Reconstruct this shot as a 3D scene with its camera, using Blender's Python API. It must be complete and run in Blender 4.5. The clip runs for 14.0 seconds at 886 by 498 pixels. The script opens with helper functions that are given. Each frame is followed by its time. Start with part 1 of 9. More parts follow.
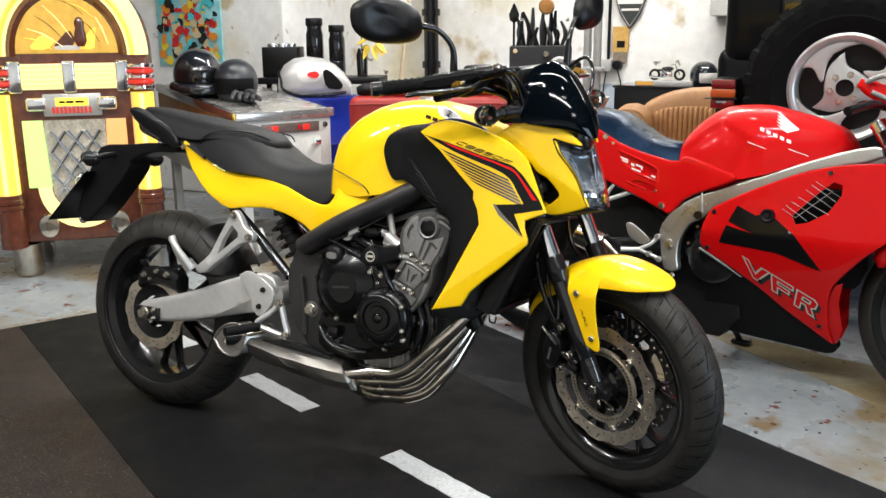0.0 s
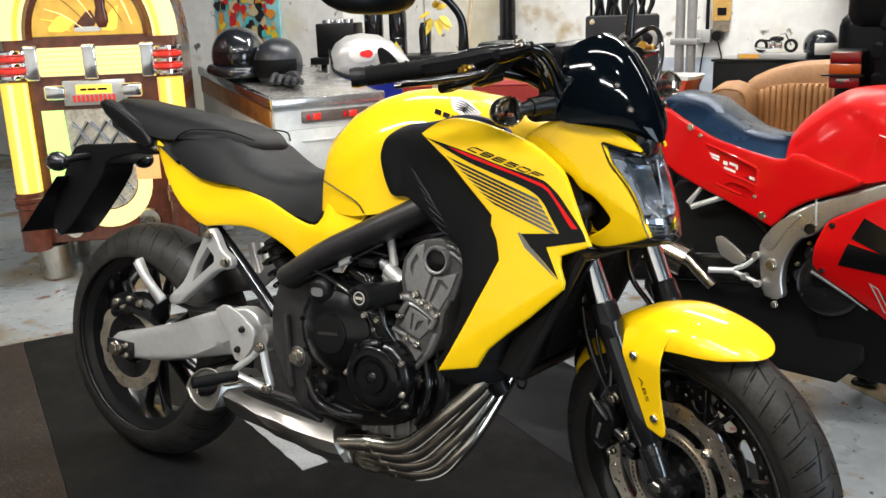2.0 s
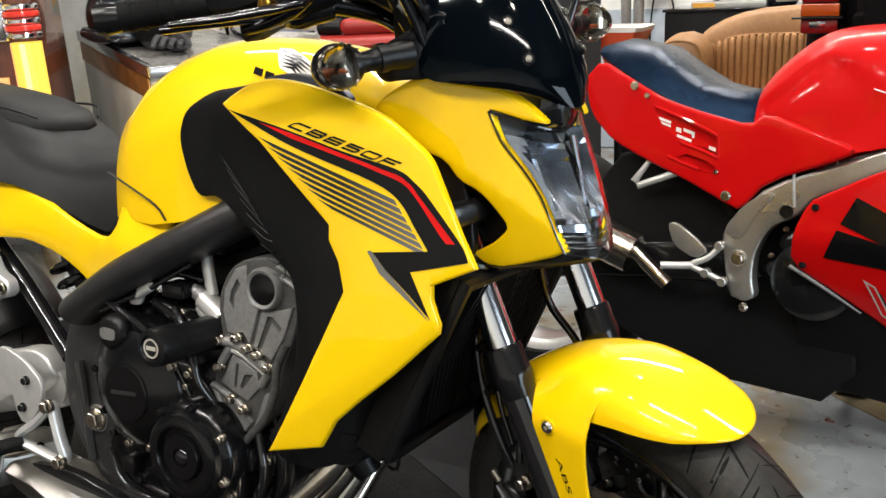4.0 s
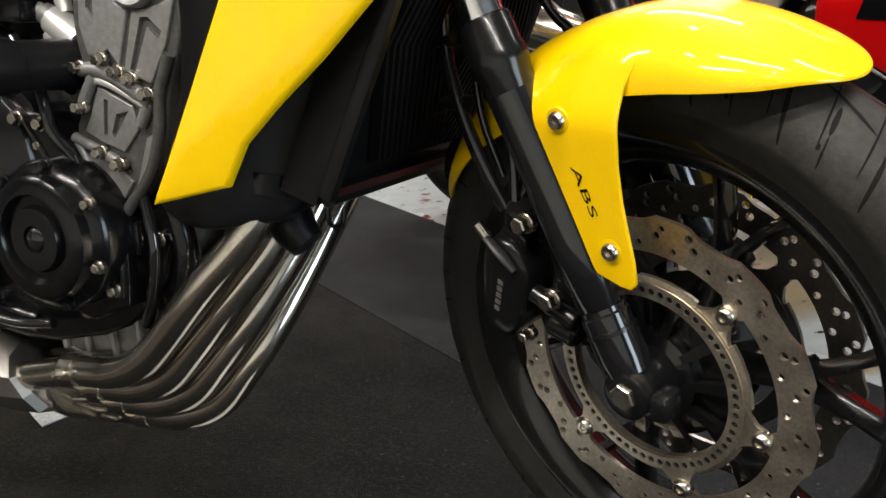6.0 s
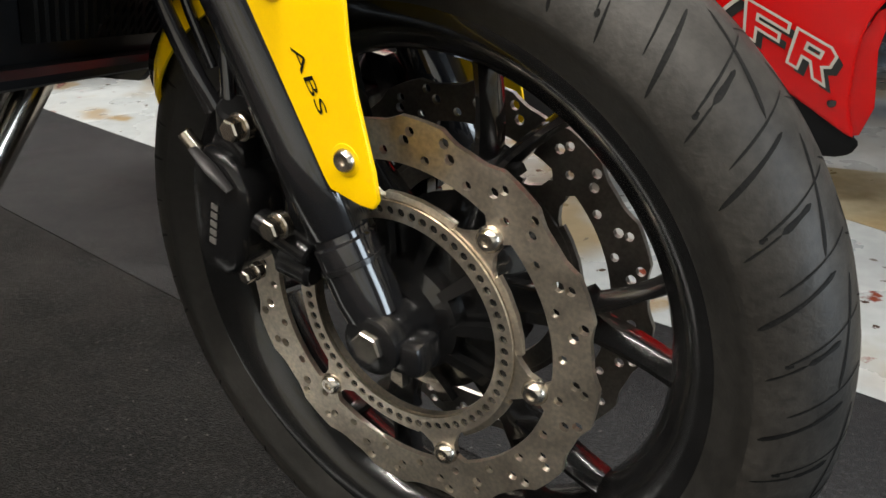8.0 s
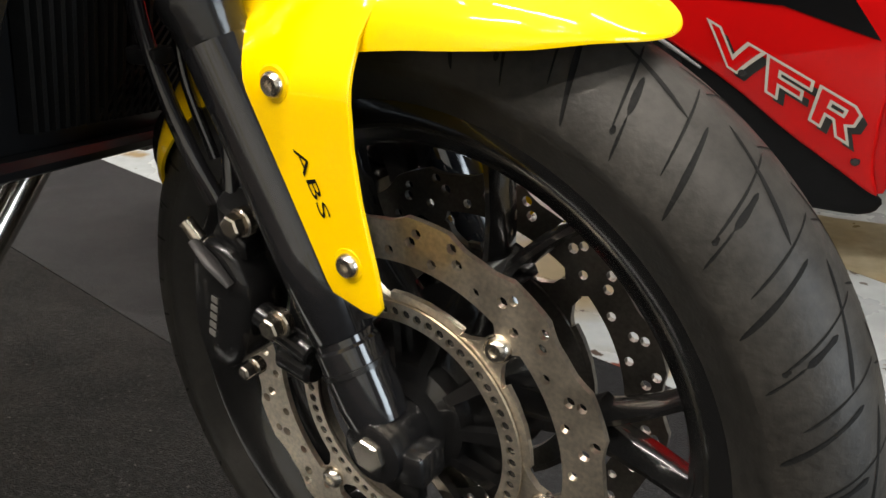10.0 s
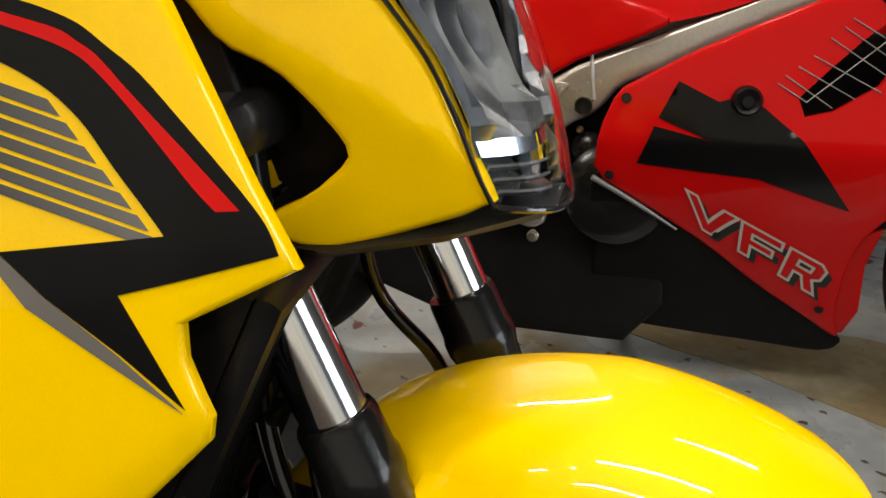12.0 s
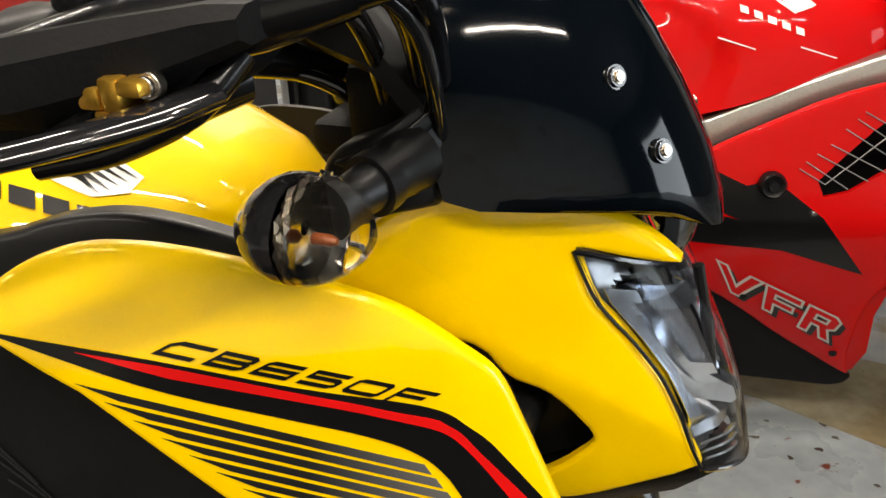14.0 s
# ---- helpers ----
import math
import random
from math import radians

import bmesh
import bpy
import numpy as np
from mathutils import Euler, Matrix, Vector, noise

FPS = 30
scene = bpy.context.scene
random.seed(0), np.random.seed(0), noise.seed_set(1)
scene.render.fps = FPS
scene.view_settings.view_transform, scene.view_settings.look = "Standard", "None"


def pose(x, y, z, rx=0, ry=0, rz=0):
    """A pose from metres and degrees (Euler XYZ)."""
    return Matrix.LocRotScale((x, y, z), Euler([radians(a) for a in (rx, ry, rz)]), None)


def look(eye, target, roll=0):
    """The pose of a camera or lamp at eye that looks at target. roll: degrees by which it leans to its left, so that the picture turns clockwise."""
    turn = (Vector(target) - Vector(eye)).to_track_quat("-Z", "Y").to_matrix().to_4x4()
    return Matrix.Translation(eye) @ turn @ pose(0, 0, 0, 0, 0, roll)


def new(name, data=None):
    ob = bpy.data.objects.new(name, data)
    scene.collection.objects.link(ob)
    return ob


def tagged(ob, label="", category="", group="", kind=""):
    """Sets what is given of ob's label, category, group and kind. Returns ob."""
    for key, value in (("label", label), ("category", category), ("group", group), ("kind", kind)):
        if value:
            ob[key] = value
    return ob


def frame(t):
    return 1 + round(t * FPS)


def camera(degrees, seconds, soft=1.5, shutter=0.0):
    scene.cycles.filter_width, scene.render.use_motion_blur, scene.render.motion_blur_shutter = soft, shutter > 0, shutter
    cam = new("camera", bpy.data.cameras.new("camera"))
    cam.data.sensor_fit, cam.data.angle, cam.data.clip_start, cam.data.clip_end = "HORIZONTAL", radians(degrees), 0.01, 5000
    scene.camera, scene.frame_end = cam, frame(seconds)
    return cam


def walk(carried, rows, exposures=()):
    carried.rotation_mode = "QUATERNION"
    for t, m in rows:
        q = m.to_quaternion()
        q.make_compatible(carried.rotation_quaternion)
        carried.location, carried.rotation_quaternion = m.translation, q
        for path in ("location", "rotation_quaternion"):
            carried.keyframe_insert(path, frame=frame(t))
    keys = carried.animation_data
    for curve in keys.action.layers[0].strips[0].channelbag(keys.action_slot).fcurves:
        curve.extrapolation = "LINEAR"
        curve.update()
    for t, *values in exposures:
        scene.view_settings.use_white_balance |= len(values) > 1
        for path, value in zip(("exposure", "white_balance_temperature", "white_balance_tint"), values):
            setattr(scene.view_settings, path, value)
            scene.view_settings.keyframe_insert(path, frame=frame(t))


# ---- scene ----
cam = camera(52.5, 14.0)
PATH = [
    (0, (2.012, -2.14, 1.185), (1.159, -0.394, 0.709), -0.5),
    (0.5, (1.959, -2.082, 1.18), (1.114, -0.34, 0.679), -0.3),
    (1, (1.907, -1.951, 1.186), (1.134, -0.182, 0.664), 0.2),
    (1.5, (1.909, -1.718, 1.165), (1.037, 0.003, 0.638), -1.0),
    (2, (1.901, -1.527, 1.164), (0.858, 0.098, 0.64), -1.9),
    (4.5, (1.71, -0.887, 1.005), (0.777, 0.763, 0.367), -4.1),
    (5, (1.661, -0.82, 0.892), (0.745, 0.823, 0.213), -5.1),
    (5.5, (1.635, -0.791, 0.778), (0.728, 0.853, 0.09), -4.6),
    (6, (1.614, -0.776, 0.719), (0.754, 0.886, 0.014), -5.6),
    (6.5, (1.606, -0.753, 0.665), (0.847, 0.934, -0.095), -5.4),
    (7, (1.61, -0.701, 0.63), (1.082, 1.04, -0.201), -3.4),
    (9.5, (1.606, -0.57, 0.622), (1.194, 1.225, -0.159), -0.7),
    (10, (1.605, -0.57, 0.664), (1.129, 1.21, -0.115), -0.9),
    (10.5, (1.565, -0.576, 0.739), (1.282, 1.229, -0.073), 1.6),
    (11, (1.528, -0.547, 0.81), (1.356, 1.277, 0.008), 2.5),
    (11.5, (1.473, -0.495, 0.878), (1.197, 1.312, 0.067), 1.0),
    (12, (1.407, -0.476, 0.918), (1.209, 1.349, 0.125), -0.3),
    (12.5, (1.34, -0.487, 0.981), (1.192, 1.364, 0.238), -0.1),
    (13, (1.309, -0.496, 1.027), (1.114, 1.323, 0.22), -0.9),
    (13.5, (1.269, -0.532, 1.105), (1.087, 1.278, 0.276), -2.1),
    (14, (1.249, -0.534, 1.152), (1.145, 1.266, 0.285), -2.0),
]
walk(cam, [(t, look(eye, target, roll)) for t, eye, target, roll in PATH], [(0, -0.27, 6350, 10), (2, -0.27, 6400, 10), (4.5, -0.33, 6700, 10), (6, -0.2, 6750, 10), (7, 0.04, 6800, 10), (9.5, 0.34, 6900, 10), (10, 0.2, 7000, 11), (10.5, -0.16, 7150, 12), (11.3, -0.85, 7300, 12), (12, -0.70, 7350, 12), (12.5, -0.72, 7400, 12), (13, -0.70, 7400, 12), (13.5, -0.62, 7400, 12), (14, -0.30, 7300, 12)])

# ---- world and light ----
world = bpy.data.worlds.new("world")
scene.world = world
world.use_nodes = True
world.node_tree.nodes["Background"].inputs[0].default_value = (0.75, 0.85, 1.0, 1)
world.node_tree.nodes["Background"].inputs[1].default_value = 0.02


# ---- materials ----
def material(name, color, rough=0.5, metal=0.0, coat=0.0, grain=0.0, grain_size=60.0, stain=0.0, stain_size=4.0, bump=0.0, bump_size=200.0,
             emit=None, power=0.0, transmission=0.0, ior=1.45, alpha=1.0, rough_var=0.0, spec=0.5):
    """A surface with variation of colour at two scales, roughness variation and fine relief."""
    m = bpy.data.materials.new(name)
    m.use_nodes = True
    nt = m.node_tree
    b = nt.nodes["Principled BSDF"]
    b.inputs["Roughness"].default_value = rough
    b.inputs["Metallic"].default_value = metal
    b.inputs["Coat Weight"].default_value = coat
    b.inputs["Coat Roughness"].default_value = 0.04
    b.inputs["Transmission Weight"].default_value = transmission
    b.inputs["IOR"].default_value = ior
    b.inputs["Alpha"].default_value = alpha
    b.inputs["Specular IOR Level"].default_value = spec
    b.inputs["Base Color"].default_value = (*color, 1)
    if emit:
        b.inputs["Emission Color"].default_value = (*emit, 1)
        b.inputs["Emission Strength"].default_value = power
    co = nt.nodes.new("ShaderNodeTexCoord")

    def noise_node(size, detail=4.0):
        n = nt.nodes.new("ShaderNodeTexNoise")
        n.inputs["Scale"].default_value = size
        n.inputs["Detail"].default_value = detail
        nt.links.new(co.outputs["Object"], n.inputs["Vector"])
        return n

    last = None
    for amount, size in ((grain, grain_size), (stain, stain_size)):
        if amount <= 0:
            continue
        n = noise_node(size)
        ramp = nt.nodes.new("ShaderNodeMapRange")
        ramp.inputs["From Min"].default_value, ramp.inputs["From Max"].default_value = 0.3, 0.7
        ramp.inputs["To Min"].default_value, ramp.inputs["To Max"].default_value = 1 - amount, 1 + amount * 0.5
        nt.links.new(n.outputs[0], ramp.inputs[0])
        mix = nt.nodes.new("ShaderNodeMix")
        mix.data_type, mix.blend_type = "RGBA", "MULTIPLY"
        mix.inputs["Factor"].default_value = 1.0
        mix.inputs[6].default_value = (*color, 1)
        if last:
            nt.links.new(last, mix.inputs[6])
        nt.links.new(ramp.outputs[0], mix.inputs[7])
        last = mix.outputs[2]
    if last:
        nt.links.new(last, b.inputs["Base Color"])
    if rough_var > 0:
        n = noise_node(stain_size * 2)
        ramp = nt.nodes.new("ShaderNodeMapRange")
        ramp.inputs["To Min"].default_value, ramp.inputs["To Max"].default_value = max(0.02, rough - rough_var), rough + rough_var
        nt.links.new(n.outputs[0], ramp.inputs[0])
        nt.links.new(ramp.outputs[0], b.inputs["Roughness"])
    if bump > 0:
        n = noise_node(bump_size, 3.0)
        bm = nt.nodes.new("ShaderNodeBump")
        bm.inputs["Strength"].default_value = bump
        bm.inputs["Distance"].default_value = 0.002
        nt.links.new(n.outputs[0], bm.inputs["Height"])
        nt.links.new(bm.outputs[0], b.inputs["Normal"])
    return m


YELLOW = material("yellow_paint", (0.92, 0.58, 0.001), 0.5, 0.0, 1.0, spec=0.15, grain=0.03, grain_size=900, rough_var=0.05)
RED = material("red_paint", (0.50, 0.0025, 0.003), 0.5, 0.0, 0.32, spec=0.08, grain=0.03, grain_size=900, rough_var=0.05)
BLACK_PLASTIC = material("black_plastic", (0.0055, 0.0055, 0.0060), 0.36, spec=0.28, bump=0.08, bump_size=900, grain=0.2, rough_var=0.1)
BLACK_GLOSS = material("black_gloss", (0.008, 0.008, 0.009), 0.12, coat=0.6, grain=0.1, rough_var=0.05)
BLACK_METAL = material("black_metal", (0.0075, 0.0075, 0.008), 0.22, 0.0, spec=0.36, coat=0.18, bump=0.08, grain=0.2, rough_var=0.12)
ENGINE_BLACK = material("engine_black", (0.0042, 0.0042, 0.0047), 0.21, spec=0.36, coat=0.10, grain=0.25, bump=0.03, bump_size=500, rough_var=0.1)
DARK_FRAME = material("dark_frame", (0.030, 0.0285, 0.029), 0.36, 0.2, spec=0.5, grain=0.2, rough_var=0.1, bump=0.1)
RUBBER = material("rubber", (0.007, 0.007, 0.007), 0.62, spec=0.10, bump=0.2, bump_size=300, grain=0.25, stain=0.2, stain_size=9, rough_var=0.1)
TREAD = material("dusty_tread", (0.0235, 0.0215, 0.019), 0.52, spec=0.35, bump=0.15, bump_size=300, grain=0.35, grain_size=150, stain=0.4, stain_size=16, rough_var=0.15)
RUBBER_WORN = material("rubber_worn", (0.017, 0.016, 0.0145), 0.45, spec=0.45, bump=0.12, bump_size=300, grain=0.35, grain_size=120, stain=0.35, stain_size=14, rough_var=0.15)
WHEEL_BLACK = material("wheel_black", (0.0065, 0.0065, 0.0068), 0.20, spec=0.45, coat=0.45, bump=0.06, bump_size=400, grain=0.2, stain=0.2, stain_size=14, rough_var=0.1)
SEAT = material("seat_vinyl", (0.006, 0.0065, 0.0075), 0.45, spec=0.26, bump=0.35, bump_size=700, grain=0.15, rough_var=0.08)
SILVER = material("silver_paint", (0.62, 0.615, 0.60), 0.36, 0.6, grain=0.06, rough_var=0.08, bump=0.04)
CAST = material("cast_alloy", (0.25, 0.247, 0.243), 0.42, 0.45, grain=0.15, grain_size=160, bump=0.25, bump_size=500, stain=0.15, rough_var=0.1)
# Cast alloy darkened to hold the shade between the block's raised faces.
CAST_SHADED = material("cast_alloy_shaded", (0.085, 0.084, 0.082), 0.5, 0.35, grain=0.25, grain_size=160, bump=0.25, bump_size=500, rough_var=0.1)
STEEL = material("brushed_steel", (0.66, 0.61, 0.53), 0.17, 1.0, grain=0.12, grain_size=220, stain=0.15, stain_size=18, rough_var=0.1)
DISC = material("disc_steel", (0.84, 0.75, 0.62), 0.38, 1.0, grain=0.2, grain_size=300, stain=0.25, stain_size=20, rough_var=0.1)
# The far disc's shade is put into this darker copy of the steel.
DISC_SHADED = material("disc_steel_shaded", (0.20, 0.19, 0.175), 0.4, 1.0, grain=0.2, grain_size=300, stain=0.25, stain_size=20, rough_var=0.1)
AMBER_REFLECT = material("orange_reflector", (0.65, 0.10, 0.012), 0.2, coat=0.6)
CHROME = material("chrome", (0.90, 0.91, 0.93), 0.13, 1.0, rough_var=0.03)
BOLT = material("bolt_steel", (0.55, 0.50, 0.43), 0.25, 1.0, grain=0.1)
GOLD = material("gold_anodised", (0.75, 0.42, 0.06), 0.28, 0.9, grain=0.1)
SCREEN = material("smoked_screen", (0.0008, 0.0018, 0.003), 0.06, spec=0.28)
LENS = material("clear_lens", (0.95, 0.97, 1.0), 0.03, transmission=1.0, ior=1.12)
REFLECTOR = material("reflector", (0.50, 0.53, 0.57), 0.18, 1.0, grain=0.3, grain_size=40)
LAMP_DARK = material("lamp_dark", (0.10, 0.105, 0.11), 0.22, 0.5, coat=0.3, grain=0.3, grain_size=60)
AMBER = material("amber_bulb", (0.12, 0.026, 0.003), 0.3, coat=0.2)
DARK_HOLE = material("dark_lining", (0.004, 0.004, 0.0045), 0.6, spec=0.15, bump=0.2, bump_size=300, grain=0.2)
TAIL_RED = material("tail_red", (0.15, 0.006, 0.006), 0.2, coat=0.4)
DECAL_BLACK = material("decal_black", (0.0032, 0.0032, 0.0036), 0.3, coat=0.15, spec=0.25, grain=0.1)
DECAL_RED = material("decal_red", (0.60, 0.006, 0.006), 0.3, spec=0.2, coat=0.2)
DECAL_PALE = material("decal_pale", (0.42, 0.39, 0.34), 0.35, coat=0.4)
DECAL_DARK = material("decal_dark", (0.012, 0.012, 0.011), 0.35, spec=0.25, coat=0.1)
DECAL_GREY = material("decal_grey", (0.17, 0.16, 0.15), 0.32, 0.3, coat=0.5)
DECAL_WHITE = material("decal_white", (0.72, 0.70, 0.66), 0.35, coat=0.4)


def fading(name, dark, pale, x0, x1):
    """A printed decal that goes from dark to pale along the machine."""
    m = material(name, dark, 0.32, 0.2, coat=0.5)
    nt = m.node_tree
    co, sep, span, mix = (nt.nodes.new(k) for k in ("ShaderNodeTexCoord", "ShaderNodeSeparateXYZ", "ShaderNodeMapRange", "ShaderNodeMix"))
    mix.data_type = "RGBA"
    span.inputs[1].default_value, span.inputs[2].default_value = x0, x1
    mix.inputs[6].default_value, mix.inputs[7].default_value = (*dark, 1), (*pale, 1)
    nt.links.new(co.outputs["Object"], sep.inputs[0])
    nt.links.new(sep.outputs[0], span.inputs[0])
    nt.links.new(span.outputs[0], mix.inputs["Factor"])
    nt.links.new(mix.outputs[2], nt.nodes["Principled BSDF"].inputs["Base Color"])
    return m


DECAL_FADE = fading("decal_fading_grey", (0.012, 0.012, 0.012), (0.17, 0.165, 0.16), 1.15, 1.255)
FACETS = material("signal_facets", (0.50, 0.46, 0.40), 0.12, 1.0, grain=0.4, grain_size=140)
FORK_CHROME = material("fork_chrome", (0.92, 0.93, 0.95), 0.14, 1.0, rough_var=0.02)
SILENCER = material("silencer_steel", (0.36, 0.345, 0.32), 0.38, 1.0, grain=0.08, grain_size=250, stain=0.2, stain_size=9, rough_var=0.1)


# ---- mesh helpers ----
def finish(name, bm, mat, smooth=40):
    bmesh.ops.recalc_face_normals(bm, faces=bm.faces)
    for f in bm.faces:
        f.smooth = True
    for e in bm.edges:
        if len(e.link_faces) == 2 and e.calc_face_angle(0) > radians(smooth):
            e.smooth = False
    me = bpy.data.meshes.new(name)
    bm.to_mesh(me)
    bm.free()
    me.materials.append(mat)
    return me


def part(name, bm, mat, parent=None, label="", m=None, smooth=40):
    ob = new(name, finish(name, bm, mat, smooth))
    if parent:
        ob.parent = parent
    if m is not None:
        ob.matrix_basis = m
    if label:
        tagged(ob, label)
    return ob


def thing(name, label, category, m=None, group="", kind=""):
    ob = new(name)
    ob.empty_display_size = 0.1
    if m is not None:
        ob.matrix_basis = m
    return tagged(ob, label, category, group, kind)


def box(x0, y0, z0, x1, y1, z1, bevel=0.004, seg=2, bm=None):
    bm = bm or bmesh.new()
    made = bmesh.ops.create_cube(bm, size=1.0)["verts"]
    for v in made:
        v.co = Vector(((x0 + x1) / 2 + v.co.x * (x1 - x0), (y0 + y1) / 2 + v.co.y * (y1 - y0), (z0 + z1) / 2 + v.co.z * (z1 - z0)))
    if bevel > 0:
        edges = list({e for v in made for e in v.link_edges})
        bmesh.ops.bevel(bm, geom=edges, offset=bevel, segments=seg, affect="EDGES", profile=0.5)
    return bm


def loft(rows, close_ring=True, caps=True, bm=None):
    """Skin over rows of points, all of one count."""
    bm = bm or bmesh.new()
    rings = [[bm.verts.new(p) for p in row] for row in rows]
    n = len(rings[0])
    for a, b in zip(rings, rings[1:]):
        for i in range(n if close_ring else n - 1):
            j = (i + 1) % n
            bm.faces.new((a[i], a[j], b[j], b[i]))
    if caps and close_ring:
        bm.faces.new(rings[0])
        bm.faces.new(rings[-1])
    return bm


def smooth_line(points, steps=8):
    """Points along a Catmull-Rom curve through the given ones."""
    p = [Vector(q) for q in points]
    p = [2 * p[0] - p[1]] + p + [2 * p[-1] - p[-2]]
    out = []
    for a, b, c, d in zip(p, p[1:], p[2:], p[3:]):
        for k in range(steps):
            t = k / steps
            out.append(0.5 * ((2 * b) + (c - a) * t + (2 * a - 5 * b + 4 * c - d) * t * t + (3 * b - a - 3 * c + d) * t ** 3))
    return out + [p[-2]]


def tube(points, radius, seg=12, steps=6, bm=None, flat=1.0):
    """A bent tube through points; radius a number or one for each point."""
    line = smooth_line(points, steps) if len(points) > 2 else [Vector(q) for q in points]
    radii = radius if isinstance(radius, (list, tuple)) else [radius] * len(points)
    rows, up = [], None
    for i, q in enumerate(line):
        way = (line[min(i + 1, len(line) - 1)] - line[max(i - 1, 0)]).normalized()
        side = way.cross(up if up else (Vector((0, 0, 1)) if abs(way.z) < 0.9 else Vector((1, 0, 0)))).normalized()
        up = side.cross(way)
        f = i / (len(line) - 1) * (len(radii) - 1)
        k = min(int(f), len(radii) - 2) if len(radii) > 1 else 0
        r = radii[k] + (radii[min(k + 1, len(radii) - 1)] - radii[k]) * (f - k)
        rows.append([q + side * math.cos(a) * r + up * math.sin(a) * r * flat for a in [2 * math.pi * s / seg for s in range(seg)]])
    return loft(rows, bm=bm)


def lathe(profile, seg=64, closed=True, bm=None, origin=(0, 0, 0), axis="y"):
    """A ring turned about the y axis (or x, z): profile of (radius, along)."""
    rows = []
    for s in range(seg):
        a = 2 * math.pi * s / seg
        c, n = math.cos(a), math.sin(a)
        if axis == "y":
            rows.append([Vector(origin) + Vector((r * c, y, r * n)) for r, y in profile])
        elif axis == "z":
            rows.append([Vector(origin) + Vector((r * c, r * n, y)) for r, y in profile])
        else:
            rows.append([Vector(origin) + Vector((y, r * c, r * n)) for r, y in profile])
    bm = bm or bmesh.new()
    rings = [[bm.verts.new(p) for p in row] for row in rows]
    n = len(profile)
    for s in range(seg):
        a, b = rings[s], rings[(s + 1) % seg]
        for i in range(n if closed else n - 1):
            j = (i + 1) % n
            bm.faces.new((a[i], a[j], b[j], b[i]))
    if not closed:
        for end in (0, -1):
            if profile[end][0] > 1e-4:
                bm.faces.new([r[end] for r in rings])
    bmesh.ops.remove_doubles(bm, verts=bm.verts, dist=1e-6)
    return bm


def cyl(a, b, radius, seg=20, radius2=None, bevel=0.0, bm=None):
    """A cylinder or cone from a to b, its rims a little rounded."""
    a, b = Vector(a), Vector(b)
    way = (b - a).normalized()
    side = way.orthogonal().normalized()
    up = way.cross(side)
    r2 = radius if radius2 is None else radius2
    stations = [(a, radius), (b, r2)]
    if bevel > 0:
        stations = [(a, radius - bevel), (a + way * bevel, radius), (b - way * bevel, r2), (b, r2 - bevel)]
    rows = [[q + (side * math.cos(t) + up * math.sin(t)) * r for t in [2 * math.pi * k / seg for k in range(seg)]] for q, r in stations]
    return loft(rows, bm=bm)


def bolt(at, way, radius, height=None, seg=6, bm=None):
    """A bolt head with a washer flange."""
    at, way = Vector(at), Vector(way).normalized()
    h = height or radius * 0.9
    bm = cyl(at - way * 0.004, at + way * h * 0.3, radius * 1.25, 16, bevel=h * 0.08, bm=bm)
    return cyl(at + way * h * 0.3, at + way * h, radius, seg, bevel=h * 0.1, bm=bm)


def inside(x, z, poly):
    hit = False
    for (x0, z0), (x1, z1) in zip(poly, poly[1:] + poly[:1]):
        if (z0 > z) != (z1 > z) and x < (x1 - x0) * (z - z0) / (z1 - z0) + x0:
            hit = not hit
    return hit


def edge_distance(x, z, poly):
    best = 9.0
    for (x0, z0), (x1, z1) in zip(poly, poly[1:] + poly[:1]):
        dx, dz = x1 - x0, z1 - z0
        t = max(0.0, min(1.0, ((x - x0) * dx + (z - z0) * dz) / (dx * dx + dz * dz + 1e-12)))
        best = min(best, math.hypot(x - x0 - t * dx, z - z0 - t * dz))
    return best


def rounded(poly, times=2):
    """Corners cut off, again and again, to a soft outline."""
    for _ in range(times):
        out = []
        for (x0, z0), (x1, z1) in zip(poly, poly[1:] + poly[:1]):
            out += [(0.8 * x0 + 0.2 * x1, 0.8 * z0 + 0.2 * z1), (0.2 * x0 + 0.8 * x1, 0.2 * z0 + 0.8 * z1)]
        poly = out
    return poly


